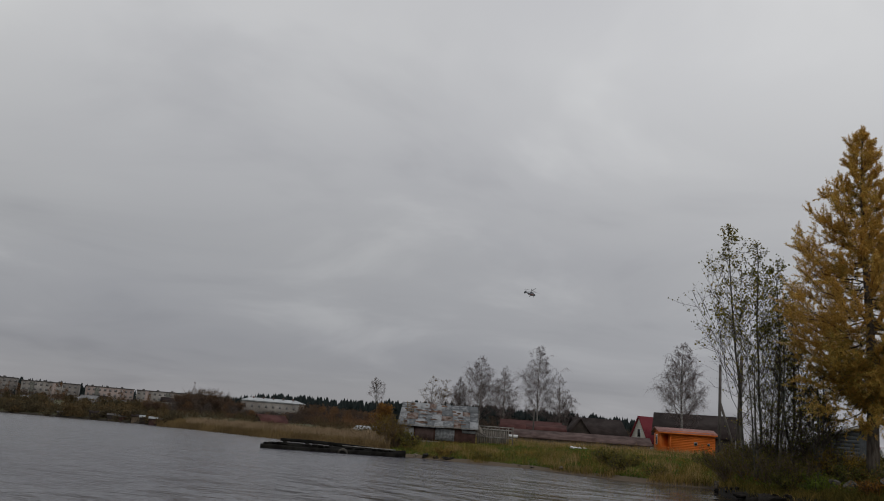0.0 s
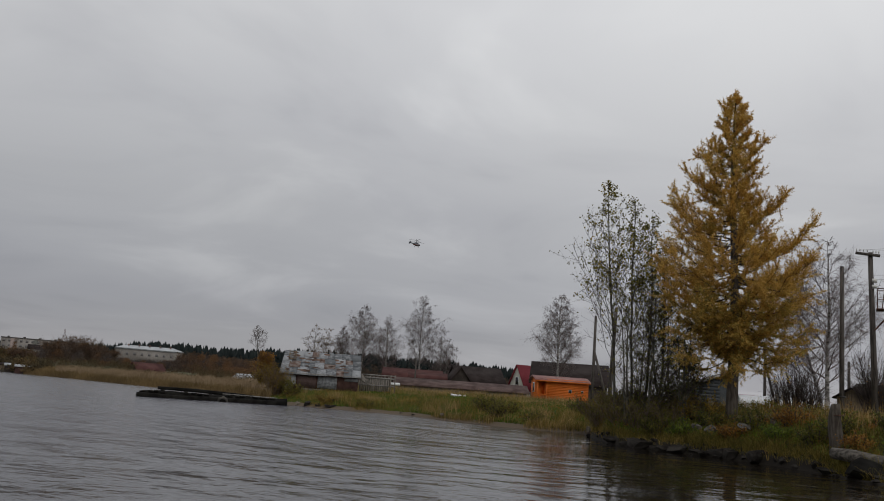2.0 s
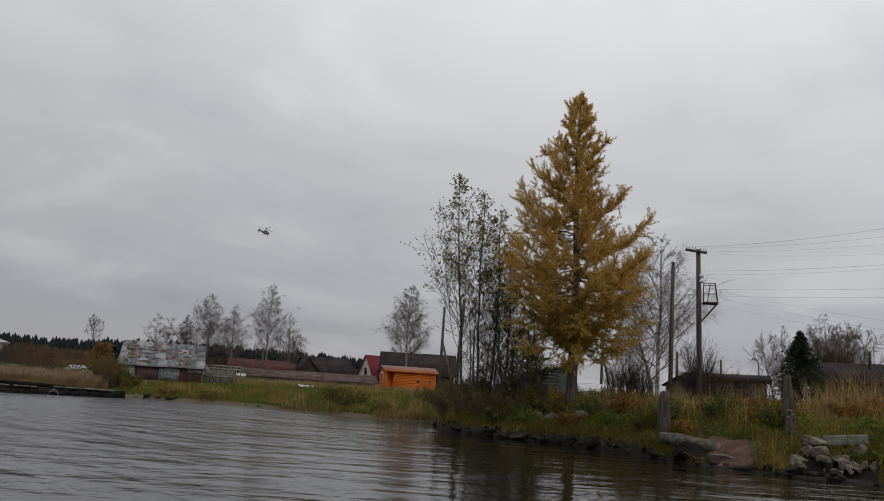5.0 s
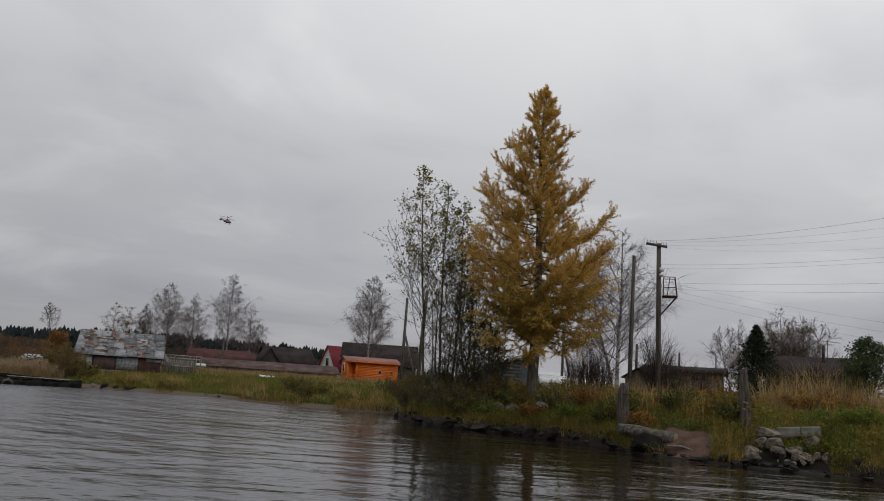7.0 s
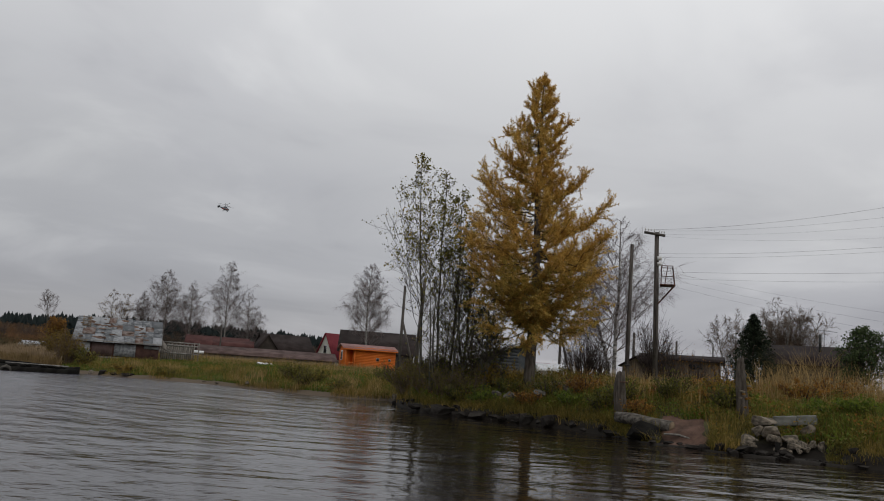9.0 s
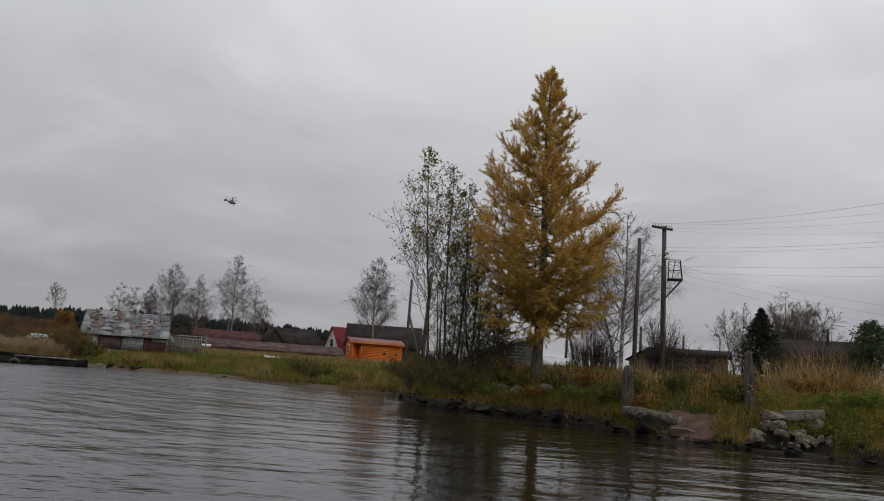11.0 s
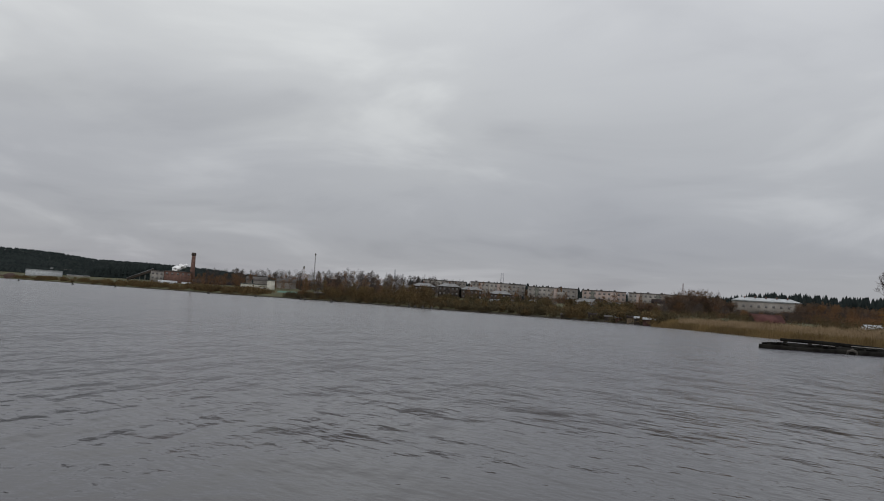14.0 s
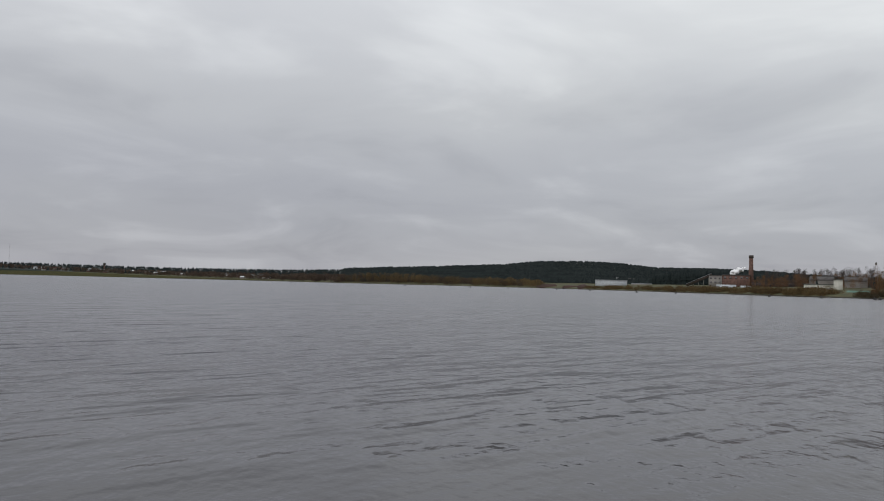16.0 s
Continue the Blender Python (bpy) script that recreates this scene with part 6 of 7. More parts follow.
for sgn in (0, 1):
    rf = part("roof", Geo().slab([(-ow / 2 - 0.25, -0.3, wt_ - 0.06), (ow / 2 + 0.2, -0.3, wt_ - 0.06), (ow / 2 + 0.2, od / 2, rt_ + 0.03), (-ow / 2 - 0.25, od / 2, rt_ + 0.03)] if not sgn else
                                 [(ow / 2 + 0.2, od + 0.3, wt_ - 0.06), (-ow / 2 - 0.25, od + 0.3, wt_ - 0.06), (-ow / 2 - 0.25, od / 2, rt_ + 0.03), (ow / 2 + 0.2, od / 2, rt_ + 0.03)], -0.05), "tile_red", oc, "red tile-pattern roof")
    if not sgn:
        for k in range(26):
            xk = -ow / 2 - 0.2 + k * 0.205
            part("tile_rib", Geo().segs([(xk, -0.3, wt_ - 0.03)], [(xk, od / 2, rt_ + 0.06)], 0.035, 0.035, 4), "tile_red", rf)
part("fascia", Geo().box((-ow / 2 - 0.25, -0.33, wt_ - 0.16), (ow / 2 + 0.2, -0.29, wt_ - 0.05)), "orange", oc)
for wx, s in ((0.7, 0.11), (1.85, 0.07)):
    wf = part("window", Geo().box((wx - s - 0.04, -0.05, 1.2 - s - 0.04), (wx + s + 0.04, -0.02, 1.2 + s + 0.04)), "dock_top", oc, "pale framed small window")
    part("pane", Geo().box((wx - s, -0.07, 1.2 - s), (wx + s, -0.045, 1.2 + s)), "glass", wf)

# sheds behind the larch and on the bank's top
d = 56
sa, sb_ = spot(-2.95, d), spot(-6.6, d)
ps = thing("plank_shed", (sa[0], sa[1], 1.45), "slate-grey plank shed with pale sloping roof", "shed", -4.8)
pw_ = math.dist(sa[:2], sb_[:2])
pl, pr = rise(d, 1.28) - 1.45, rise(d, 2.35) - 1.45
pk = pw_ * 0.82
part("wall", Geo().add([(0, 0, 0), (pw_, 0, 0), (pw_, 0, pr - 0.25), (pk, 0, pr), (0, 0, pl), (0, 3.5, 0), (pw_, 3.5, 0), (pw_, 3.5, pr - 0.25), (pk, 3.5, pr), (0, 3.5, pl)],
                       [(0, 1, 3, 4), (6, 5, 9, 8), (5, 0, 4, 9), (1, 6, 7, 2)]).add([(pw_, 0, 0), (pw_, 0, pr - 0.25), (pk, 0, pr)], [(0, 1, 2)]), "slate_plank", ps)
for k in range(11):
    z0 = 0.06 + 0.21 * k
    x0 = 0.0 if z0 + 0.19 < pl else pk * (z0 + 0.19 - pl) / (pr - pl)
    if x0 < pk - 0.1:
        part("siding_board", Geo().box((x0, -0.025, z0), (pk, -0.004, z0 + 0.19)), "slate_plank", ps)
part("roof", Geo().slab([(-0.35, -0.35, pl - 0.06), (pk, -0.35, pr + 0.05), (pk, 3.8, pr + 0.05), (-0.35, 3.8, pl - 0.06)], -0.07), "slate_roof", ps)
part("roof", Geo().slab([(pk, -0.35, pr + 0.05), (pw_ + 0.2, -0.35, pr - 0.25), (pw_ + 0.2, 3.8, pr - 0.25), (pk, 3.8, pr + 0.05)], -0.07), "slate_roof", ps)
part("barge_board", Geo().slab([(-0.36, -0.37, pl - 0.2), (pk, -0.37, pr - 0.09), (pk, -0.37, pr + 0.06), (-0.36, -0.37, pl - 0.05)], 0.03), "dock_top", ps, "pale barge board")
house("greenhouse", -9.7, 62, 5.2, 4.0, rise(62, 0.75), rise(62, 1.2), "low white plastic greenhouse", "white", "white", "x", 0.1, base=1.6, turn=8)
house("bank_cottage", -7.2, 95, 2.6, 4.0, rise(95, 0.7), rise(95, 1.25), "small house with red roof far behind", "cream", "red_metal", "x", 0.2, turn=5)
house("timber_barracks", -16.1, 64, 5.4, 4.5, rise(64, 2.0), rise(66, 2.26), "low brown plank building with dark windows", "brown_plank", "dark_roof", "x", 0.3, turn=-4, windows=((1.1, 1.55, 0.85, 0.3, "pole"), (-1.0, 1.5, 0.5, 0.35, "pole")))
house("timber_barracks", -13.4, 62, 1.9, 4.0, rise(62, 1.5), rise(62, 2.0), "brown lean-to beside the plank building", "brown_plank", "dark_roof", "y", 0.2, turn=-20)
house("dark_house", -23.6, 62, 5.6, 6.0, rise(62, 2.2), rise(65, 3.22), "house with sagging charcoal roof behind reeds", "log_dark", "dark_roof", "x", 0.3, turn=-6)
an = thing("roof_antenna", spot(-24.52, 64, 3.1), "thin television antenna on the dark roof", "antenna", -24.5)
part("mast", Geo().segs([(0, 0, -0.3)], [(0, 0, 1.42)], 0.022, 0.018, 5), "dark_iron", an)
part("crossbar", Geo().segs([(-0.5, 0, 1.36)], [(0.8, 0, 1.24)], 0.013, 0.013, 4), "dark_iron", an)
for xx in (-0.3, 0.0, 0.3, 0.6):
    part("element", Geo().segs([(xx, -0.25, 1.33 - xx * 0.09)], [(xx, 0.25, 1.33 - xx * 0.09)], 0.008, 0.008, 4), "dark_iron", an)
solid("chimney_pipe", Geo().tube([(0, 0, -0.4), (0, 0, 1.0)], [0.1, 0.1], 8), "dark_iron", spot(-24.3, 64, 3.15), "dark stove chimney on the charcoal roof", "chimney")
sl = thing("street_lamp", spot(-18.12, 90), "thin grey street lamp beyond the barracks", "street lamp", -18)
lh = rise(90, 3.3) - spot(-18.12, 90)[2]
part("pole", Geo().tube([(0, 0, 0), (0, 0, lh - 0.3), (-0.15, 0, lh), (-0.3, 0, lh + 0.05)], [0.07, 0.06, 0.045, 0.04], 7), "concrete", sl)
part("lamp_head", Geo().box((-0.62, -0.1, lh), (-0.25, 0.1, lh + 0.13)), "concrete", sl)
for k, (az, w) in enumerate(((10.85, 0.5), (10.45, 0.45), (10.1, 0.4), (10.65, 0.35))):
    bg2 = rock_mesh("white_sack", 30 + k, "white", 0.6)
    o = solid("white_sack", bg2, None, (*spot(az, 76)[:2], spot(az, 76)[2] + 0.2), "white plastic sack lying on the meadow", "sack", k * 50, "white sacks on the meadow")
    o.scale = (w * 1.3, w, w)
solid("rubbish_drum", Geo().tube([(0, 0, 0), (0, 0, 0.25)], [0.5, 0.5], 12), "white", spot(14.7, 84, 0.35), "white tub beside the board fence", "tub")

# small stones along the bank's foot
sr3 = R(55)
for k in range(60):
    az = sr3.uniform(-28, 2)
    dd = shore(az) + sr3.uniform(-0.15, 0.5)
    w = sr3.uniform(0.12, 0.38)
    boulder(WET, az, dd, max(0.0, ground_z(az, dd)) + w * 0.1, w, w * 0.7, k, "small dark stone at the bank's foot", "small stones at the waterline")


# ---------------------------------------------------------------- woods and scrub in the distance


def cone_wood(name, n, az, dist, h, seed, label, material="pine_far", sides=5, width=0.2, tops=None, rough=True):
    """A far conifer wood: ragged tiered cones, one mesh."""
    r = R(seed)
    g = Geo()
    V, F, c = [], [], 0
    for _ in range(n):
        a, d = r.uniform(*az), r.uniform(*dist)
        if d < shore(a) + 15:
            continue
        x, y, z = spot(a, d)
        hh = r.uniform(*h)
        if tops is not None:
            hh = max(3.0, (rise(d, float(np.interp(a, *tops))) - z) * r.uniform(0.62, 1.02) * (1 + 0.10 * noise.noise((a * 1.3, seed, 0)) + 0.06 * noise.noise((a * 5.0, seed, 3))))
        w = hh * width * r.uniform(0.7, 1.5)
        tiers = 3 if rough else 1
        for k in range(tiers):
            z0, z1 = z + hh * (0.12 + 0.27 * k), z + hh * (0.52 + 0.24 * k if tiers > 1 else 1.0)
            ww = w * (1 - 0.28 * k)
            t0 = r.uniform(0, 6.28)
            ring = [(x + ww * r.uniform(0.75, 1.15) * math.cos(t0 + q * 6.283 / sides), y + ww * r.uniform(0.75, 1.15) * math.sin(t0 + q * 6.283 / sides), z0 + r.uniform(-0.05, 0.05) * hh) for q in range(sides)]
            V += ring + [(x, y, z1)]
            F += [(c + q, c + (q + 1) % sides, c + sides) for q in range(sides)]
            c += sides + 1
    g.add(V, F)
    return stuff(name, g, material, label, "forest")


def leaf_wood(name, n, az, dist, h, w, seed, label, material, cards=70, size=0.35, tops=None, off=True, trunk=True, category="woodland", upright=0.0, thin=None):
    """Far deciduous trees or scrub: thin stems with loose crowns of small cards, one mesh."""
    r = R(seed)
    g, stems0, stems1 = Geo(), [], []
    P, S = [], []
    for _ in range(n):
        a, u = r.uniform(*az), r.uniform(*dist)
        d = shore(a) + u if off else u
        if thin and thin[0] < a < thin[1] and d < thin[2] and r.uniform() > 0.15:
            continue
        x, y, z = spot(a, d)
        hh, ww = r.uniform(*h), r.uniform(*w)
        if tops is not None:
            hh = max(1.5, (rise(d, float(np.interp(a, *tops))) - z) * r.uniform(0.6, 1.05))
        k, lumps = cards, int(r.integers(4, 9))
        q = r.normal(0, 1, (k, 3)); q /= np.linalg.norm(q, axis=1, keepdims=True)
        q *= r.uniform(0.1, 1, (k, 1)) ** 0.5
        # crown of several clumps, smaller and closer together towards the top
        hc = np.sort(r.uniform(0.18, 0.95, lumps)); hc[-1] = 0.93
        wc = ww * (0.75 - 0.62 * np.abs(hc - 0.45))
        cc = np.stack([r.normal(0, 0.42, lumps) * ww * (1.15 - hc), r.normal(0, 0.42, lumps) * ww * (1.15 - hc), hc * hh], 1)
        which = r.integers(0, lumps, k)
        q = q * np.stack([wc, wc, np.maximum(wc * 0.8, hh * 0.13)], 1)[which] + cc[which] + [x, y, z]
        q[:, 2] = np.maximum(q[:, 2], z + 0.05)
        P.append(q)
        S.append(size * r.uniform(0.5, 1.3, k))
        if trunk:
            for _k in range(4):
                stems0.append((x, y, z)); stems1.append((x + r.normal(0, ww * 0.45), y + r.normal(0, ww * 0.45), z + hh * r.uniform(0.75, 1.02)))
    P, S = np.concatenate(P), np.concatenate(S)
    g.leaves(P, S * (0.6 if upright else 0.8), r, -1.6 if upright else -0.3, 5.0 if upright else 2.6)
    if trunk:
        g.segs(stems0, stems1, size * 0.22, size * 0.08, 3)
    return stuff(name, g, material, label, category)


cone_wood("conifer_forest", 2300, (4.5, 36), (420, 520), (10, 14), 201, "dark conifer forest behind the shore sheds", tops=((4.5, 7, 11, 17, 22, 25.5, 28, 30, 32, 34, 36), (2.0, 2.1, 2.2, 2.32, 2.22, 1.98, 2.02, 2.12, 1.75, 1.6, 1.5)), width=0.24)
cone_wood("conifer_forest", 420, (35.5, 53), (720, 790), (9, 13), 227, "dark pines behind the apartment blocks", tops=((35.5, 40, 44, 48, 53), (1.5, 1.6, 1.72, 1.7, 1.7)), width=0.25)
cone_wood("conifer_forest", 420, (-34, 4.5), (520, 640), (8, 12), 202, "low dark forest line beyond the bank", tops=((-34, -9, -5, 4.5), (1.1, 1.0, 1.0, 1.3)), width=0.2)
REED_TOPS = ((22.5, 25, 27, 29.5, 31, 32.5, 34.4, 36, 37.5), (1.3, 1.35, 1.4, 0.7, 0.65, 0.85, 1.2, 1.1, 0.6))
leaf_wood("bare_woodland", 90, (22.5, 37.5), (200, 300), (5, 8), (1.6, 3.2), 203, "brown leafless alder wood behind the reeds", "wood_far", 560, 0.13, off=False, tops=REED_TOPS)
leaf_wood("bare_woodland", 60, (22.5, 37), (190, 290), (5, 8), (1.4, 2.8), 237, "grey leafless wood behind the reeds", "tree_grey", 520, 0.12, off=False, tops=REED_TOPS)
leaf_wood("rust_wood", 34, (22.8, 36), (180, 280), (4, 7), (1.3, 2.4), 238, "rust-coloured trees behind the reeds", "tree_rust", 560, 0.13, off=False, tops=REED_TOPS)
leaf_wood("rust_scrub", 16, (22.8, 25.6), (130, 170), (3, 5), (1.2, 2.2), 204, "rust-coloured scrub behind the reeds", "tree_rust", 420, 0.11, off=False, thin=(22.0, 24.9, 122), tops=((22.8, 25.6), (0.9, 0.5)))
leaf_wood("bare_woodland", 150, (5, 22), (180, 300), (5, 8), (1.6, 3.0), 205, "brown leafless wood behind the sheds", "wood_far", 480, 0.13, off=False, tops=((5, 10, 16, 22), (1.1, 1.4, 1.6, 1.6)))
leaf_wood("brown_scrub", 60, (22.8, 37), (8, 40), (0.5, 1.3), (1.2, 2.4), 232, "brown bare scrub behind the reed bed", "bush_far", 240, 0.13, thin=(28.8, 31.2, 200))
# the town's shore: low scrub at the water, taller bushes and trees up the slope
leaf_wood("willow_scrub", 330, (36.3, 61), (0.0, 22), (0.6, 1.7), (1.2, 2.6), 206, "olive willow scrub along the far shore", "scrub_olive", 150, 0.26)
leaf_wood("ochre_scrub", 150, (36.8, 60), (0.5, 30), (0.8, 2.3), (1.2, 2.6), 233, "ochre willow bushes along the far shore", "scrub_ochre", 220, 0.24)
leaf_wood("golden_scrub", 70, (51.5, 58.5), (3, 45), (2.6, 6.0), (2.0, 3.6), 207, "golden willow scrub along the far shore", "scrub_ochre", 340, 0.26)
leaf_wood("brown_scrub", 150, (37, 58.5), (25, 120), (0.9, 2.6), (1.4, 2.8), 234, "brown bushes on the slope below the town", "bush_far", 220, 0.26)
TOWN_TOPS = ((35, 41, 44, 47, 50, 52.5, 54, 55, 56.6, 58, 61.5, 64, 66), (0.95, 0.88, 0.92, 1.0, 1.1, 1.35, 1.75, 1.6, 1.8, 1.55, 1.25, 1.15, 1.05))
leaf_wood("town_trees", 100, (37, 59.5), (350, 575), (7, 12), (1.8, 3.4), 208, "brown leafless trees between the town houses", "wood_far", 420, 0.2, off=False, tops=TOWN_TOPS, thin=(46.0, 52.7, 500))
leaf_wood("town_trees", 95, (36, 59.5), (360, 585), (7, 12), (1.6, 3.0), 228, "grey leafless trees between the town houses", "tree_grey", 380, 0.18, off=False, tops=TOWN_TOPS, thin=(46.0, 52.7, 500))
leaf_wood("town_trees", 66, (35.5, 60), (340, 580), (6, 11), (1.5, 2.8), 229, "rust-brown trees between the town houses", "tree_rust", 420, 0.2, off=False, tops=TOWN_TOPS, thin=(46.0, 52.7, 500))
leaf_wood("town_trees", 34, (36, 60), (300, 520), (5, 9), (1.4, 2.4), 230, "ochre birches between the town houses", "scrub_ochre", 380, 0.2, off=False, tops=TOWN_TOPS, thin=(46.0, 52.7, 500))
leaf_wood("tall_town_trees", 28, (36, 50), (430, 570), (9, 14), (1.2, 2.0), 235, "tall slim trees in front of the apartment blocks", "tree_rust", 420, 0.18, off=False, tops=((36, 50), (1.5, 1.65)))
leaf_wood("works_trees", 60, (59.5, 67), (500, 600), (6, 10), (2, 3.4), 239, "rust-brown trees between the workshops", "tree_rust", 420, 0.2, off=False, tops=TOWN_TOPS)
leaf_wood("hilltop_wood", 300, (49.5, 66), (560, 700), (9, 13), (2, 3.8), 209, "leafless trees on the town's skyline", "tree_grey", 420, 0.22, off=False, tops=((49.5, 50.5, 54, 57, 60, 64, 66), (1.6, 1.75, 1.85, 1.9, 1.6, 1.45, 1.3)))
cone_wood("town_conifers", 16, (36, 65), (420, 580), (6, 10), 236, "single dark spruces between the town houses", tops=((36, 65), (1.15, 1.15)), width=0.22)
leaf_wood("factory_scrub", 230, (62, 77), (1, 30), (0.7, 2.3), (2.0, 4.5), 210, "ochre scrub along the factory shore", "scrub_ochre", 200, 0.36)
leaf_wood("golden_wood", 260, (80, 93.5), (4, 160), (9, 15), (5, 9), 211, "golden birch wood on the far lake shore", "far_gold", 60, 1.0, tops=((80, 82, 83.5, 84.5, 87, 89.5, 92, 93.5), (0.40, 0.52, 0.55, 0.45, 0.62, 0.70, 0.62, 0.40)))
leaf_wood("brown_wood", 200, (80, 97), (4, 200), (8, 13), (5, 9), 212, "brown birch wood on the far lake shore", "wood_far", 60, 1.0, tops=((80, 83, 85, 89, 93, 97), (0.33, 0.42, 0.42, 0.6, 0.5, 0.28)))
leaf_wood("far_shore_wood", 900, (93, 118), (1, 260), (5, 12), (6, 14), 213, "brown low wood on the far shore", "wood_far", 46, 1.8, trunk=False)
cone_wood("hill_forest", 15000, (60, 93), (1500, 3400), (6, 10), 214, "dark blue-green pine forest on the hill", sides=5, width=0.85, rough=False)
cone_wood("far_forest", 2600, (92, 120), (2700, 4700), (8, 13), 215, "dark pine forest behind the far village", sides=5, width=0.35, rough=False)
cone_wood("ridge_forest", 260, (66.5, 73), (1300, 1500), (12, 17), 216, "dark pine wood behind the factory", tops=((66.5, 69.5, 71, 73), (1.1, 1.32, 1.2, 0.9)), sides=5, width=0.25)

# ---------------------------------------------------------------- town
WINDOW = Geo().box((-0.7, -0.06, 0), (0.7, 0.02, 1.45)).mesh("window", "far_glass_skylit")
SMALL_WINDOW = Geo().box((-0.5, -0.06, 0), (0.5, 0.02, 1.1)).mesh("window", "far_glass_skylit")


def block(az0, az1, d, up, label, wall, floors=5, turn=0.0, step=3.2, base=None, roof="slate_roof", depth=11, win=WINDOW, name="apartment_block", category="apartment building"):
    """A flat-roofed block with a grid of windows on the lake side."""
    az = (az0 + az1) / 2
    w = d * radians(abs(az1 - az0)) / math.cos(radians(turn))
    x, y, z = spot(az, d)
    top = rise(d, up)
    base = z - 0.5 if base is None else base
    t = thing(name, (x, y, base), label, category, az + turn)
    h = top - base
    part("wall", Geo().box((-w / 2, 0, 0), (w / 2, depth, h)), wall, t)
    part("roof", Geo().box((-w / 2 - 0.3, -0.3, h + 0.004), (w / 2 + 0.3, depth + 0.3, h + 0.45)), roof, t)
    n = max(2, int(w / step))
    if floors == 5:
        for k in range(int(w / 13)):
            xb = -w / 2 + 6.5 + 13 * k
            part("stair_bay", Geo().box((xb - 1.2, -0.18, 0), (xb + 1.2, -0.004, h - 0.3)), ("panel_pink", "concrete", "panel_pink")[(k + int(az)) % 3], t)
        for k in range(int(w / 9)):
            part("roof_vent", Geo().box((-w / 2 + 3 + 9 * k, 4, h + 0.45), (-w / 2 + 4.4 + 9 * k, 5.2, h + 1.25)), "slate_roof", t)
    for f in range(floors):
        for k in range(n):
            wn = part("window", win, None, t)
            wn.matrix_basis = pose((k + 0.5) * w / n - w / 2, 0, h - 2.4 - f * 3.0)
    return t


block(48.85, 45.3, 620, 1.60, "long grey five-storey panel apartment block", "panel", 5, 6)
block(45.15, 42.0, 610, 1.52, "long pale five-storey panel apartment block", "panel", 5, -8)
block(41.55, 38.8, 600, 1.50, "pinkish five-storey panel apartment block", "panel_pink", 5, 4)
block(38.65, 34.3, 600, 1.50, "long pale grey panel apartment block", "panel", 5, -3)
block(52.0, 49.2, 690, 1.55, "grey panel block behind bare trees", "panel", 3, 5)
wb = block(32.25, 28.3, 400, 1.38, "long white two-storey building with pale roof", "panel", 2, 4, 3.0, 5.2, "metal_roof", 10, SMALL_WINDOW, "white_building", "building")
wbh, wbw = rise(400, 1.38) - 5.2 + 0.46, 400 * radians(3.95) / 2 + 0.6
part("pitched_roof", Geo().add([(-wbw, -0.6, wbh), (wbw, -0.6, wbh), (wbw - 4, 5, wbh + 1.5), (-wbw + 4, 5, wbh + 1.5), (-wbw, 10.6, wbh), (wbw, 10.6, wbh)], [(0, 1, 2, 3), (5, 4, 3, 2)]).add(
    [(-wbw, -0.6, wbh), (-wbw + 4, 5, wbh + 1.5), (-wbw, 10.6, wbh), (wbw, -0.6, wbh), (wbw - 4, 5, wbh + 1.5), (wbw, 10.6, wbh)], [(0, 1, 2), (3, 5, 4)]), "metal_roof", wb, "bright pale sheet-metal roof")
for k in range(5):
    part("roof_stack", Geo().box((-9 + 4.4 * k, 3.6, wbh + 0.8), (-8.4 + 4.4 * k, 4.2, wbh + 2.0)), "brick", wb)


def old_house(az, up, d, w, label, turn):
    z0 = rise(d, up - 0.72)
    t = thing("log_house", (*spot(az, d)[:2], z0 - 2.0), label, "house", az + turn, "old two-storey log houses")
    h = d * math.tan(radians(0.52)) + 2.0
    part("wall", Geo().box((-w / 2, 0, 0), (w / 2, 9, h)), "log_dark", t)
    o, rr = 0.6, h + 1.9
    b = [(-w / 2 - o, -o, h), (w / 2 + o, -o, h), (w / 2 + o, 9 + o, h), (-w / 2 - o, 9 + o, h), (-w / 4, 4.5, rr), (w / 4, 4.5, rr)]
    part("roof", Geo().add(b, [(0, 1, 5, 4), (2, 3, 4, 5)]).add(b, [(1, 2, 5), (3, 0, 4), ]), "pale_slate", t, "pale hipped slate roof")
    part("chimney", Geo().box((-0.5, 4.2, rr - 0.6), (0.4, 4.9, rr + 0.9)), "brick", t)
    for k in range(5):
        for f in (0, 1):
            wn = part("window", SMALL_WINDOW, None, t)
            wn.matrix_basis = pose((k + 0.5) * w / 5 - w / 2, 0, h - 1.9 - f * 2.6)


for az, up, turn in ((51.94, 1.32, 8), (50.35, 1.40, -6), (48.8, 1.27, 5), (46.95, 1.12, -4)):
    old_house(az, up, 480, 11.5, "dark two-storey log house with pale hipped roof", turn)
house("small_house", 34.7, 420, 8.0, 7, rise(420, 1.0), rise(423, 1.17), "small dark house with pale roof edge", "log_dark", "slate_roof", "x", 0.4, category="house")
house("lake_hut", 29.95, 150, 4.6, 5, rise(150, 0.06), rise(152, 0.60), "small hut with dark red gabled roof behind reeds", "log_dark", "brownred", "x", 0.3, turn=24)
house("lake_hut", 24.2, 118, 3.6, 4, rise(118, 0.06), rise(120, 0.34), "low grey hut with pale roof behind reeds", "brown_plank", "metal_roof", "x", 0.2, turn=-14)
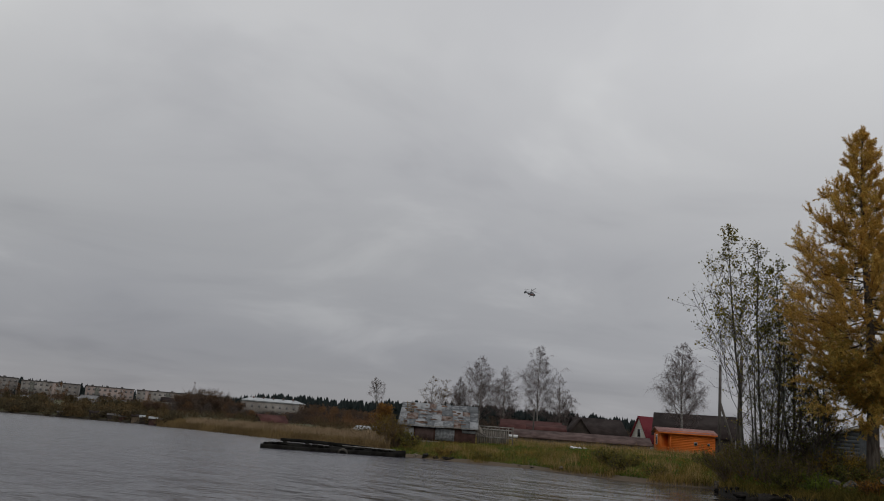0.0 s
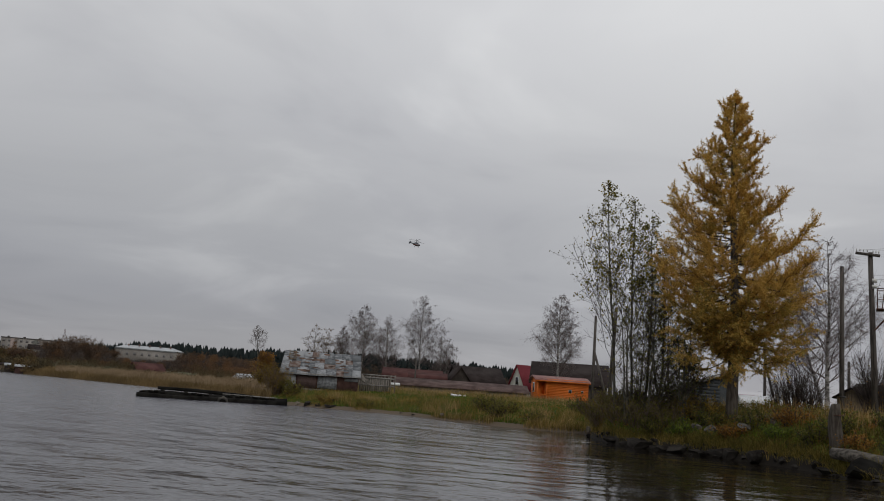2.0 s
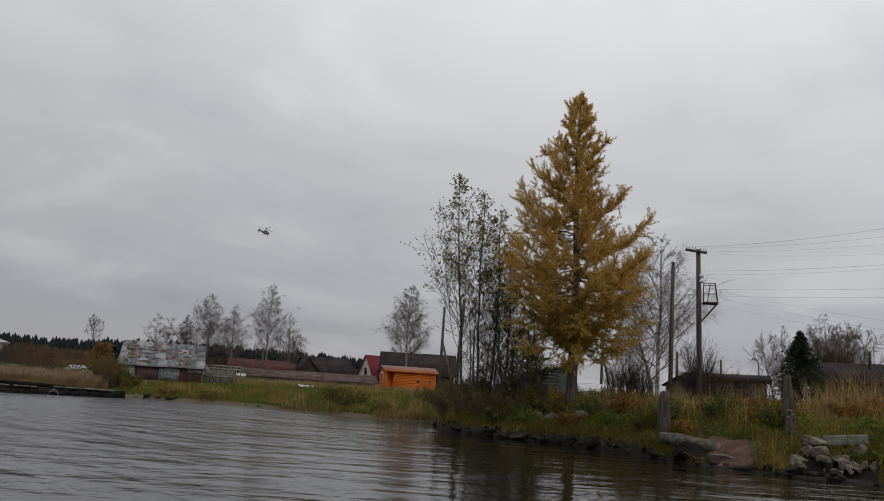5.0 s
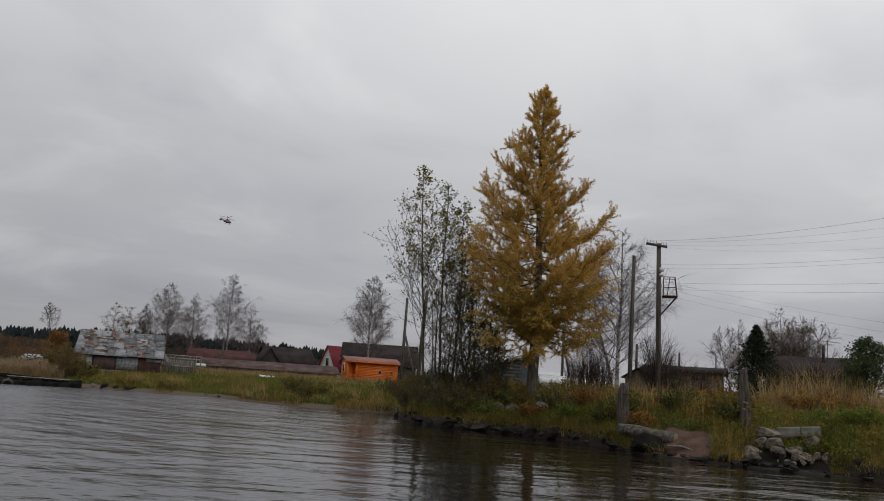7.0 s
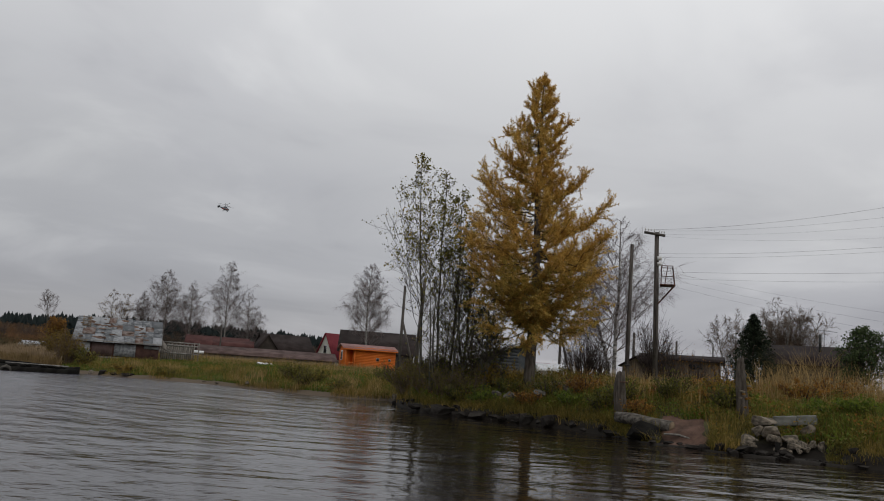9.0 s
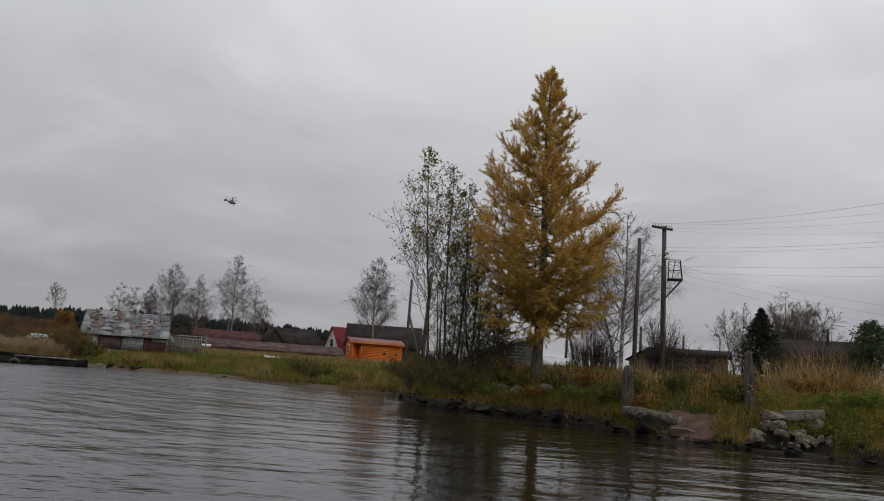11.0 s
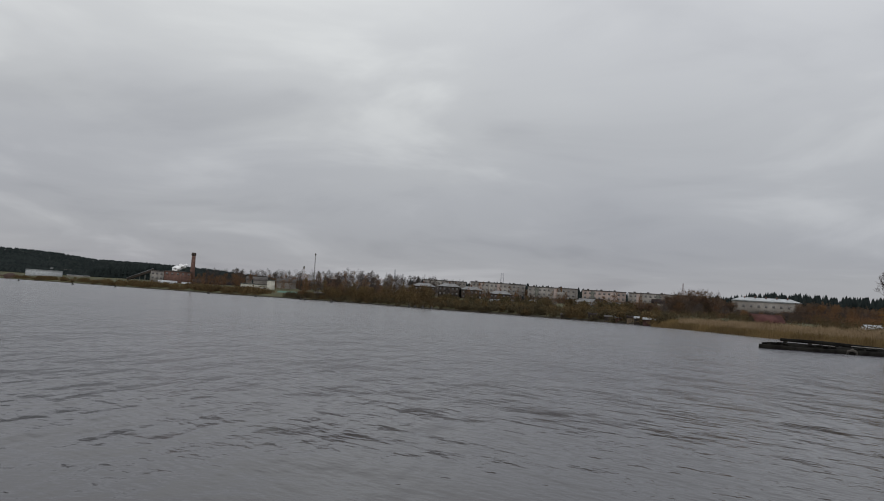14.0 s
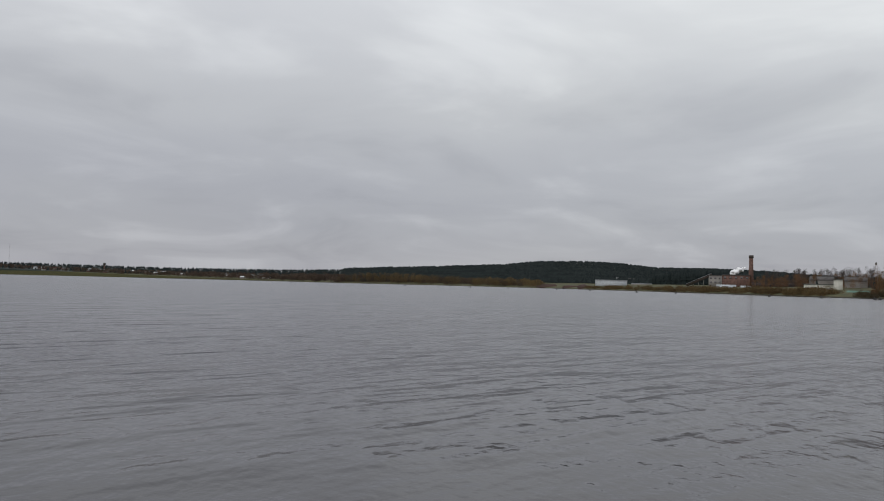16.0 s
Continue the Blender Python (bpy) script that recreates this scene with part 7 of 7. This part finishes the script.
for k, (az, w, h, mt, rf) in enumerate(((40.68, 3.2, 1.5, "log_dark", "dark_roof"), (39.76, 2.4, 1.2, "log_dark", "slate_roof"), (39.1, 2.2, 1.1, "maroon", "slate_roof"), (38.3, 2.6, 1.4, "brown_plank", "dark_roof"), (37.75, 3.0, 1.3, "log_dark", "metal_roof"), (37.2, 2.8, 1.2, "maroon", "metal_roof"), (42.6, 2.4, 0.9, "log_dark", "slate_roof"))):
    dd = shore(az) + 1.5
    house("boathouse", az, dd, w, 3, 0.25 + h * 0.75, 0.25 + h, "small dark boathouse at the water's edge", mt, rf, "x", 0.15, base=0.15, category="boathouse", group="boathouses on the far shore")
for k, (az, up, w, rf, wl) in enumerate(((41.1, 0.72, 7, "slate_roof", "green_roof"), (40.4, 0.80, 6, "slate_roof", "green_roof"), (43.8, 0.62, 6, "slate_roof", "log_dark"), (45.7, 0.60, 5, "slate_roof", "log_dark"), (39.3, 0.66, 9, "green_roof", "log_dark"), (60.9, 0.2, 9, "green_roof", "cream"), (58.6, 0.28, 7, "slate_roof", "cream"), (54.8, 0.95, 10, "dark_roof", "log_dark"), (53.0, 1.1, 10, "slate_roof", "brick"), (62.9, 1.02, 12, "slate_roof", "panel"), (61.0, 1.0, 11, "slate_roof", "panel"), (58.0, 1.2, 10, "dark_roof", "brick"))):
    dd = max(330 if up < 0.9 else 520, shore(az) + 45)
    house("cottage", az, dd, w, 6, rise(dd, up - 0.22), rise(dd + 3, up), "small cottage on the town slope", wl, rf, "x", 0.3, turn=(k * 37) % 30 - 15, base=rise(dd, up) - 5.5, category="cottage", group="cottages on the town slope")


for k, (az, up, w, wl, rf) in enumerate(((41.9, 0.86, 5, "green_roof", "pale_slate"), (41.4, 0.95, 6, "log_dark", "pale_slate"), (40.9, 0.98, 6, "blue", "dark_roof"), (40.1, 0.82, 8, "green_roof", "slate_roof"), (39.3, 0.80, 8, "slate_plank", "slate_roof"),
                                         (44.9, 0.66, 4, "log_dark", "pale_slate"), (44.2, 0.70, 5, "panel", "slate_roof"), (47.3, 0.55, 3.5, "log_dark", "pale_slate"), (36.55, 1.2, 9, "cream", "dark_roof"))):
    dd = 336 if k < 8 else 420
    house("garden_shed", az, dd, w, 4, rise(dd, up - 0.26), rise(dd + 2, up), "garden shed on the slope below the apartment blocks", wl, rf, "x", 0.25, turn=(k * 53) % 50 - 25, base=rise(dd, up) - 4.0, category="shed", group="garden sheds below the blocks")


def lattice(az, d, up, base_up, label, w=1.2, mt="concrete", ball=False):
    z0 = rise(d, base_up)
    t = thing("lattice_mast", (*spot(az, d)[:2], z0), label, "mast", az)
    h = rise(d, up) - z0
    for sx_, sy_ in ((-1, -1), (1, -1), (1, 1), (-1, 1)):
        part("leg", Geo().segs([(sx_ * w / 2, sy_ * w / 2, 0)], [(sx_ * w * 0.2, sy_ * w * 0.2, h)], 0.10, 0.07, 4), mt, t)
    n = max(4, int(h / 2))
    for k in range(n):
        q0, q1 = w / 2 * (1 - 0.6 * k / n), w / 2 * (1 - 0.6 * (k + 1) / n)
        part("brace", Geo().segs([(-q0, -q0, h * k / n), (q0, -q0, h * k / n)], [(q1, -q1, h * (k + 1) / n), (-q1, -q1, h * (k + 1) / n)], 0.05, 0.05, 3), mt, t)
    if ball:
        part("antenna_drum", Geo().tube([(0, 0, h - 1.0), (0, 0, h - 0.4), (0, 0, h + 0.5)], [0.35, 0.6, 0.3], 8), "concrete", t)


lattice(46.86, 640, 2.3, 1.5, "grey lattice mast behind apartment blocks", 3.0, "heli_grey")
lattice(35.27, 640, 2.3, 1.4, "thin lattice mast behind apartment blocks", 1.4, "brick")
lattice(53.95, 640, 2.1, 1.2, "thin grey mast among bare trees", 1.6, "heli_grey")
lattice(59.91, 520, 1.86, 0.4, "red and white lattice floodlight tower", 2.0, "panel_pink", True)
lattice(59.22, 600, 2.76, 0.3, "tall thin mast with drum antenna", 0.8, "concrete", True)
lattice(64.4, 620, 1.35, 0.6, "short floodlight mast by the factory", 1.0, "dark_iron", True)
lattice(113.1, 4000, 1.87, 0.5, "very tall thin mast beyond the far village", 4.0, "concrete")
# factory
d = 660
ft_ = block(68.6, 66.95, d, 1.0, "red brick factory hall with tall dark windows", "brick", 1, 0, 3.6, rise(d, 0.0), "slate_roof", 20, WINDOW, "factory_hall", "factory")
block(69.4, 68.62, d, 0.95, "pale concrete factory annex with bays", "panel", 2, 0, 2.6, rise(d, 0.1), "slate_roof", 18, WINDOW, "factory_annex", "factory")
ch = thing("brick_chimney", (*spot(66.89, d + 8)[:2], 2.0), "tall red brick factory chimney with dark rim", "chimney", 66.9)
chh = rise(d + 8, 2.27) - 2.0
part("shaft", Geo().tube([(0, 0, 0), (0, 0, chh * 0.5), (0, 0, chh - 2.2)], [1.95, 1.65, 1.35], 16), "brick", ch, smooth=True)
part("rim", Geo().tube([(0, 0, chh - 2.2), (0, 0, chh - 1.8), (0, 0, chh)], [1.4, 1.75, 1.6], 16), "log_dark", ch, "soot-black chimney rim", True)
cv = thing("conveyor_gallery", (*spot(70.0, d)[:2], 0), "inclined covered conveyor gallery on trestles", "conveyor", 70)
c0, c1 = (-d * radians(0.8), rise(d, 0.28)), (d * radians(0.75), rise(d, 1.0))
part("gallery", Geo().slab([(c0[0], 0, c0[1] + 1.2), (c1[0], 0, c1[1] + 1.0), (c1[0], 3, c1[1] + 1.0), (c0[0], 3, c0[1] + 1.2)], 1.9), "log_dark", cv)
part("gallery_roof", Geo().slab([(c0[0], -0.3, c0[1] + 1.5), (c1[0], -0.3, c1[1] + 1.3), (c1[0], 3.3, c1[1] + 1.3), (c0[0], 3.3, c0[1] + 1.5)], 0.15), "metal_roof", cv)
for k in range(5):
    u = 0.1 + 0.2 * k
    xx = c0[0] + (c1[0] - c0[0]) * u
    part("trestle", Geo().box((xx - 0.3, 0.5, 1.5), (xx + 0.3, 2.5, c0[1] + (c1[1] - c0[1]) * u - 0.8)), "concrete", cv)
house("storage_hall", 68.35, 600, 12, 8, rise(600, 0.2), rise(604, 0.40), "low storage hall with pale arched roof", "brick", "metal_roof", "x", 0.2, base=1.2)
house("storage_hall", 67.2, 600, 6, 8, rise(600, 0.12), rise(604, 0.36), "low storage hall with pale roof", "brick", "metal_roof", "x", 0.2, base=1.2)
house("factory_shed", 65.4, 600, 31, 10, rise(600, 0.36), rise(605, 0.58), "long brick shed with dark brown roof", "brick", "dark_roof", "x", 0.3, base=1.2)
block(63.85, 62.2, 480, 0.52, "pale concrete workshop with small windows", "cream", 1, 0, 3.0, 0.8, "concrete", 10, SMALL_WINDOW, "workshop", "building")
block(62.2, 61.7, 476, 0.82, "pale concrete workshop tower", "cream", 0, 0, 3.0, 0.8, "concrete", 6, SMALL_WINDOW, "workshop", "building")
wh = block(76.4, 74.45, 900, 0.52, "white warehouse with blue gate", "metal_roof", 0, 4, 6, 0.5, "metal_roof", 25, SMALL_WINDOW, "warehouse", "warehouse")
part("gate", Geo().box((-3, -0.15, 0), (9, 0.1, 3.4)), "blue", wh, "wide blue gate")
block(74.2, 73.0, 930, 0.34, "long pale grey warehouse", "panel", 0, -4, 6, 0.5, "metal_roof", 25, SMALL_WINDOW, "warehouse", "warehouse")
for az, dd, up, w, rf in ((75.2, 1500, 0.70, 14, "white"), (74.2, 1500, 0.66, 16, "slate_roof"), (72.5, 1450, 0.60, 12, "white"), (73.4, 1450, 0.55, 16, "slate_roof")):
    dd = next((q for q in range(int(shore(az)) + 30, 3000, 10) if rise(q, up - 0.2) < ground_z(az, q)), dd)
    hz0 = ground_z(az, dd)
    house("hill_cottage", az, dd, w, 9, hz0 + 4, hz0 + 7, "pale cottage below the forest hill", "cream", rf, "x", 0.4, category="cottage", group="cottages below the hill")
vr = R(77)
for k in range(34):
    az = vr.uniform(97, 114) if k > 8 else (107.55, 106.8, 105.3, 104.8, 108.4, 110.2, 111.0, 99.5, 100.4)[k]
    dd = shore(az) + vr.uniform(20, 260)
    w, hh = vr.uniform(9, 18), vr.uniform(6, 9)
    house("village_house", az, dd, w, 9, ground_z(az, dd) + hh * 0.6, ground_z(az, dd) + hh, "small far village house on the lake shore", ("white", "cream", "brick", "panel")[k % 4], ("metal_roof", "brownred", "slate_roof", "white")[k % 4], "x", 0.4, turn=vr.uniform(-30, 30),
          category="house", group="houses of the far village")
wtw = thing("water_tower", spot(107.83, 3300), "far water tower above the village", "water tower", 107.8)
th = rise(3300, 0.82) - spot(107.83, 3300)[2]
part("shaft", Geo().tube([(0, 0, 0), (0, 0, th - 9)], [3.0, 2.4], 10), "brick", wtw)
part("tank", Geo().tube([(0, 0, th - 9), (0, 0, th - 7), (0, 0, th)], [2.6, 4.6, 4.8], 10), "log_dark", wtw)
# dark timber stacks on the factory shore, each shaped as a rounded mound
for az, w in ((79.6, 30), (78.2, 26), (77.2, 14)):
    dd = shore(az) + 14
    pile = rock_mesh("earth_mound", int(az * 10), "timber", 0.9)
    o = solid("earth_mound", pile, None, (*spot(az, dd)[:2], 1.5), "dark brown timber stack on the shore", "mound", az, "earth mounds")
    o.scale = (w, 10, 8.5)
# steam from the factory roof
bm = bmesh.new()
sr2 = R(4)
for k in range(26):
    u = k / 25
    m = Matrix.Translation((u * 8.5 + sr2.normal(0, 0.6), sr2.normal(0, 1.0), u * 4.6 + sr2.normal(0, 0.7))) @ Matrix.Scale(float(2.2 * (1 - 0.65 * u) * sr2.uniform(0.5, 1.0)), 4)
    bmesh.ops.create_icosphere(bm, subdivisions=2, radius=1.0, matrix=m)
for v in bm.verts:
    v.co += Vector(noise.noise_vector(v.co * 0.7)) * 0.7
me = bpy.data.meshes.new("steam_plume"); bm.to_mesh(me); bm.free()
me.materials.append(M["steam"])
tagged(new("steam_plume", me), "white steam plume above the factory roof", "steam").matrix_basis = pose(*spot(68.0, d + 25)[:2], rise(d, 1.15), 0, 0, 68)

# ---------------------------------------------------------------- buoys and helicopter
BUOY = Geo().tube([(0, 0, -0.4), (0, 0, 0.12), (0, 0, 0.35), (0, 0, 0.75), (0, 0, 0.95)], [0.42, 0.5, 0.42, 0.16, 0.12], 12)
bo = thing("mooring_buoy", (0, 0, 0), "dark weathered mooring buoy floating on the lake", "buoy", 0, "row of buoys")
part("float", BUOY, "dark_iron", bo, smooth=True)
part("top_ring", Geo().tube([(0.16 * math.cos(a), 0, 1.05 + 0.16 * math.sin(a)) for a in np.linspace(0, 6.28, 11)], 0.035, 6), "iron", bo)
BUOYS = ((88.95, 560), (84.64, 540), (82.15, 520), (78.97, 500), (76.81, 440), (73.85, 400), (71.4, 400), (65.81, 327), (62.87, 316), (59.98, 296), (59.7, 297), (57.99, 270), (104.74, 900), (52.9, 255), (52.5, 254), (52.0, 250), (51.4, 246), (96.4, 800))
bo.matrix_basis = pose(*spot(*BUOYS[0])[:2], 0)
for k, (az, dd) in enumerate(BUOYS[1:]):
    copy_thing(bo, pose(*spot(az, dd)[:2], -0.05, 6 * math.sin(k), 5 * math.cos(k * 2), k * 40))

hz = spot(14.0, 790, 9.65)
he = thing("helicopter", hz, "grey helicopter with coaxial rotors hovering under the clouds", "helicopter", 12.9 + 20)
bm = bmesh.new()
bmesh.ops.create_uvsphere(bm, u_segments=20, v_segments=12, radius=1)
for v in bm.verts:
    v.co = Vector((v.co.x * 3.6, v.co.y * 1.25, v.co.z * (1.35 if v.co.z > 0 else 1.2)))
    if v.co.x < -1:
        v.co.z += (-1 - v.co.x) * 0.28
        v.co.z *= 0.85
me = bpy.data.meshes.new("fuselage"); bm.to_mesh(me); bm.free()
me.materials.append(M["heli_grey"])
for p_ in me.polygons:
    p_.use_smooth = True
part("fuselage", me, None, he)
part("nose_glass", Geo().tube([(2.2, 0, 0.15), (3.0, 0, 0.1), (3.62, 0, -0.1)], [1.12, 0.85, 0.2], 12), "glass", he, smooth=True)
part("side_stripe", Geo().box((-3.0, -1.3, -0.35), (2.0, 1.3, -0.05)), "heli_red", he, "dull red side stripe")
part("engine_cowl", Geo().tube([(-1.8, 0, 1.4), (-0.6, 0, 1.6), (1.3, 0, 1.5), (1.9, 0, 1.2)], [0.5, 0.75, 0.7, 0.35], 10), "heli_grey", he, smooth=True)
part("tail_boom", Geo().tube([(-2.5, 0, 0.55), (-4.6, 0, 0.75), (-6.2, 0, 0.85)], [0.75, 0.5, 0.35], 10), "heli_grey", he, smooth=True)
part("tailplane", Geo().box((-6.4, -1.7, 0.85), (-5.4, 1.7, 0.97)), "heli_grey", he)
for sy_ in (-1.7, 1.6):
    part("fin", Geo().box((-6.9, sy_, 0.2), (-5.5, sy_ + 0.1, 2.0)), "heli_grey", he)
part("rotor_mast", Geo().tube([(0, 0, 1.5), (0, 0, 4.2)], [0.2, 0.14], 8), "dark_iron", he)
for z_, off_ in ((2.7, 0.2), (4.0, 0.75)):
    for k in range(3):
        bl = part("rotor_blade", Geo().box((0.3, -0.22, -0.03), (7.6, 0.22, 0.04)), "dark_iron", he)
        bl.matrix_basis = pose(0, 0, z_, 0, -3, math.degrees(off_) + 120 * k)
for x_, y_ in ((2.2, 0.8), (2.2, -0.8), (-1.2, 1.5), (-1.2, -1.5)):
    lg_ = part("gear_leg", Geo().segs([(x_, y_ * 0.6, -0.9)], [(x_, y_, -1.7)], 0.08, 0.07, 5), "dark_iron", he)
    part("wheel", Geo().tube([(x_, y_ - 0.12, -1.75), (x_, y_ + 0.12, -1.75)], [0.33, 0.33], 10), "dark_iron", lg_)
he.rotation_euler = (radians(-4), radians(6), radians(12.9 + 15))
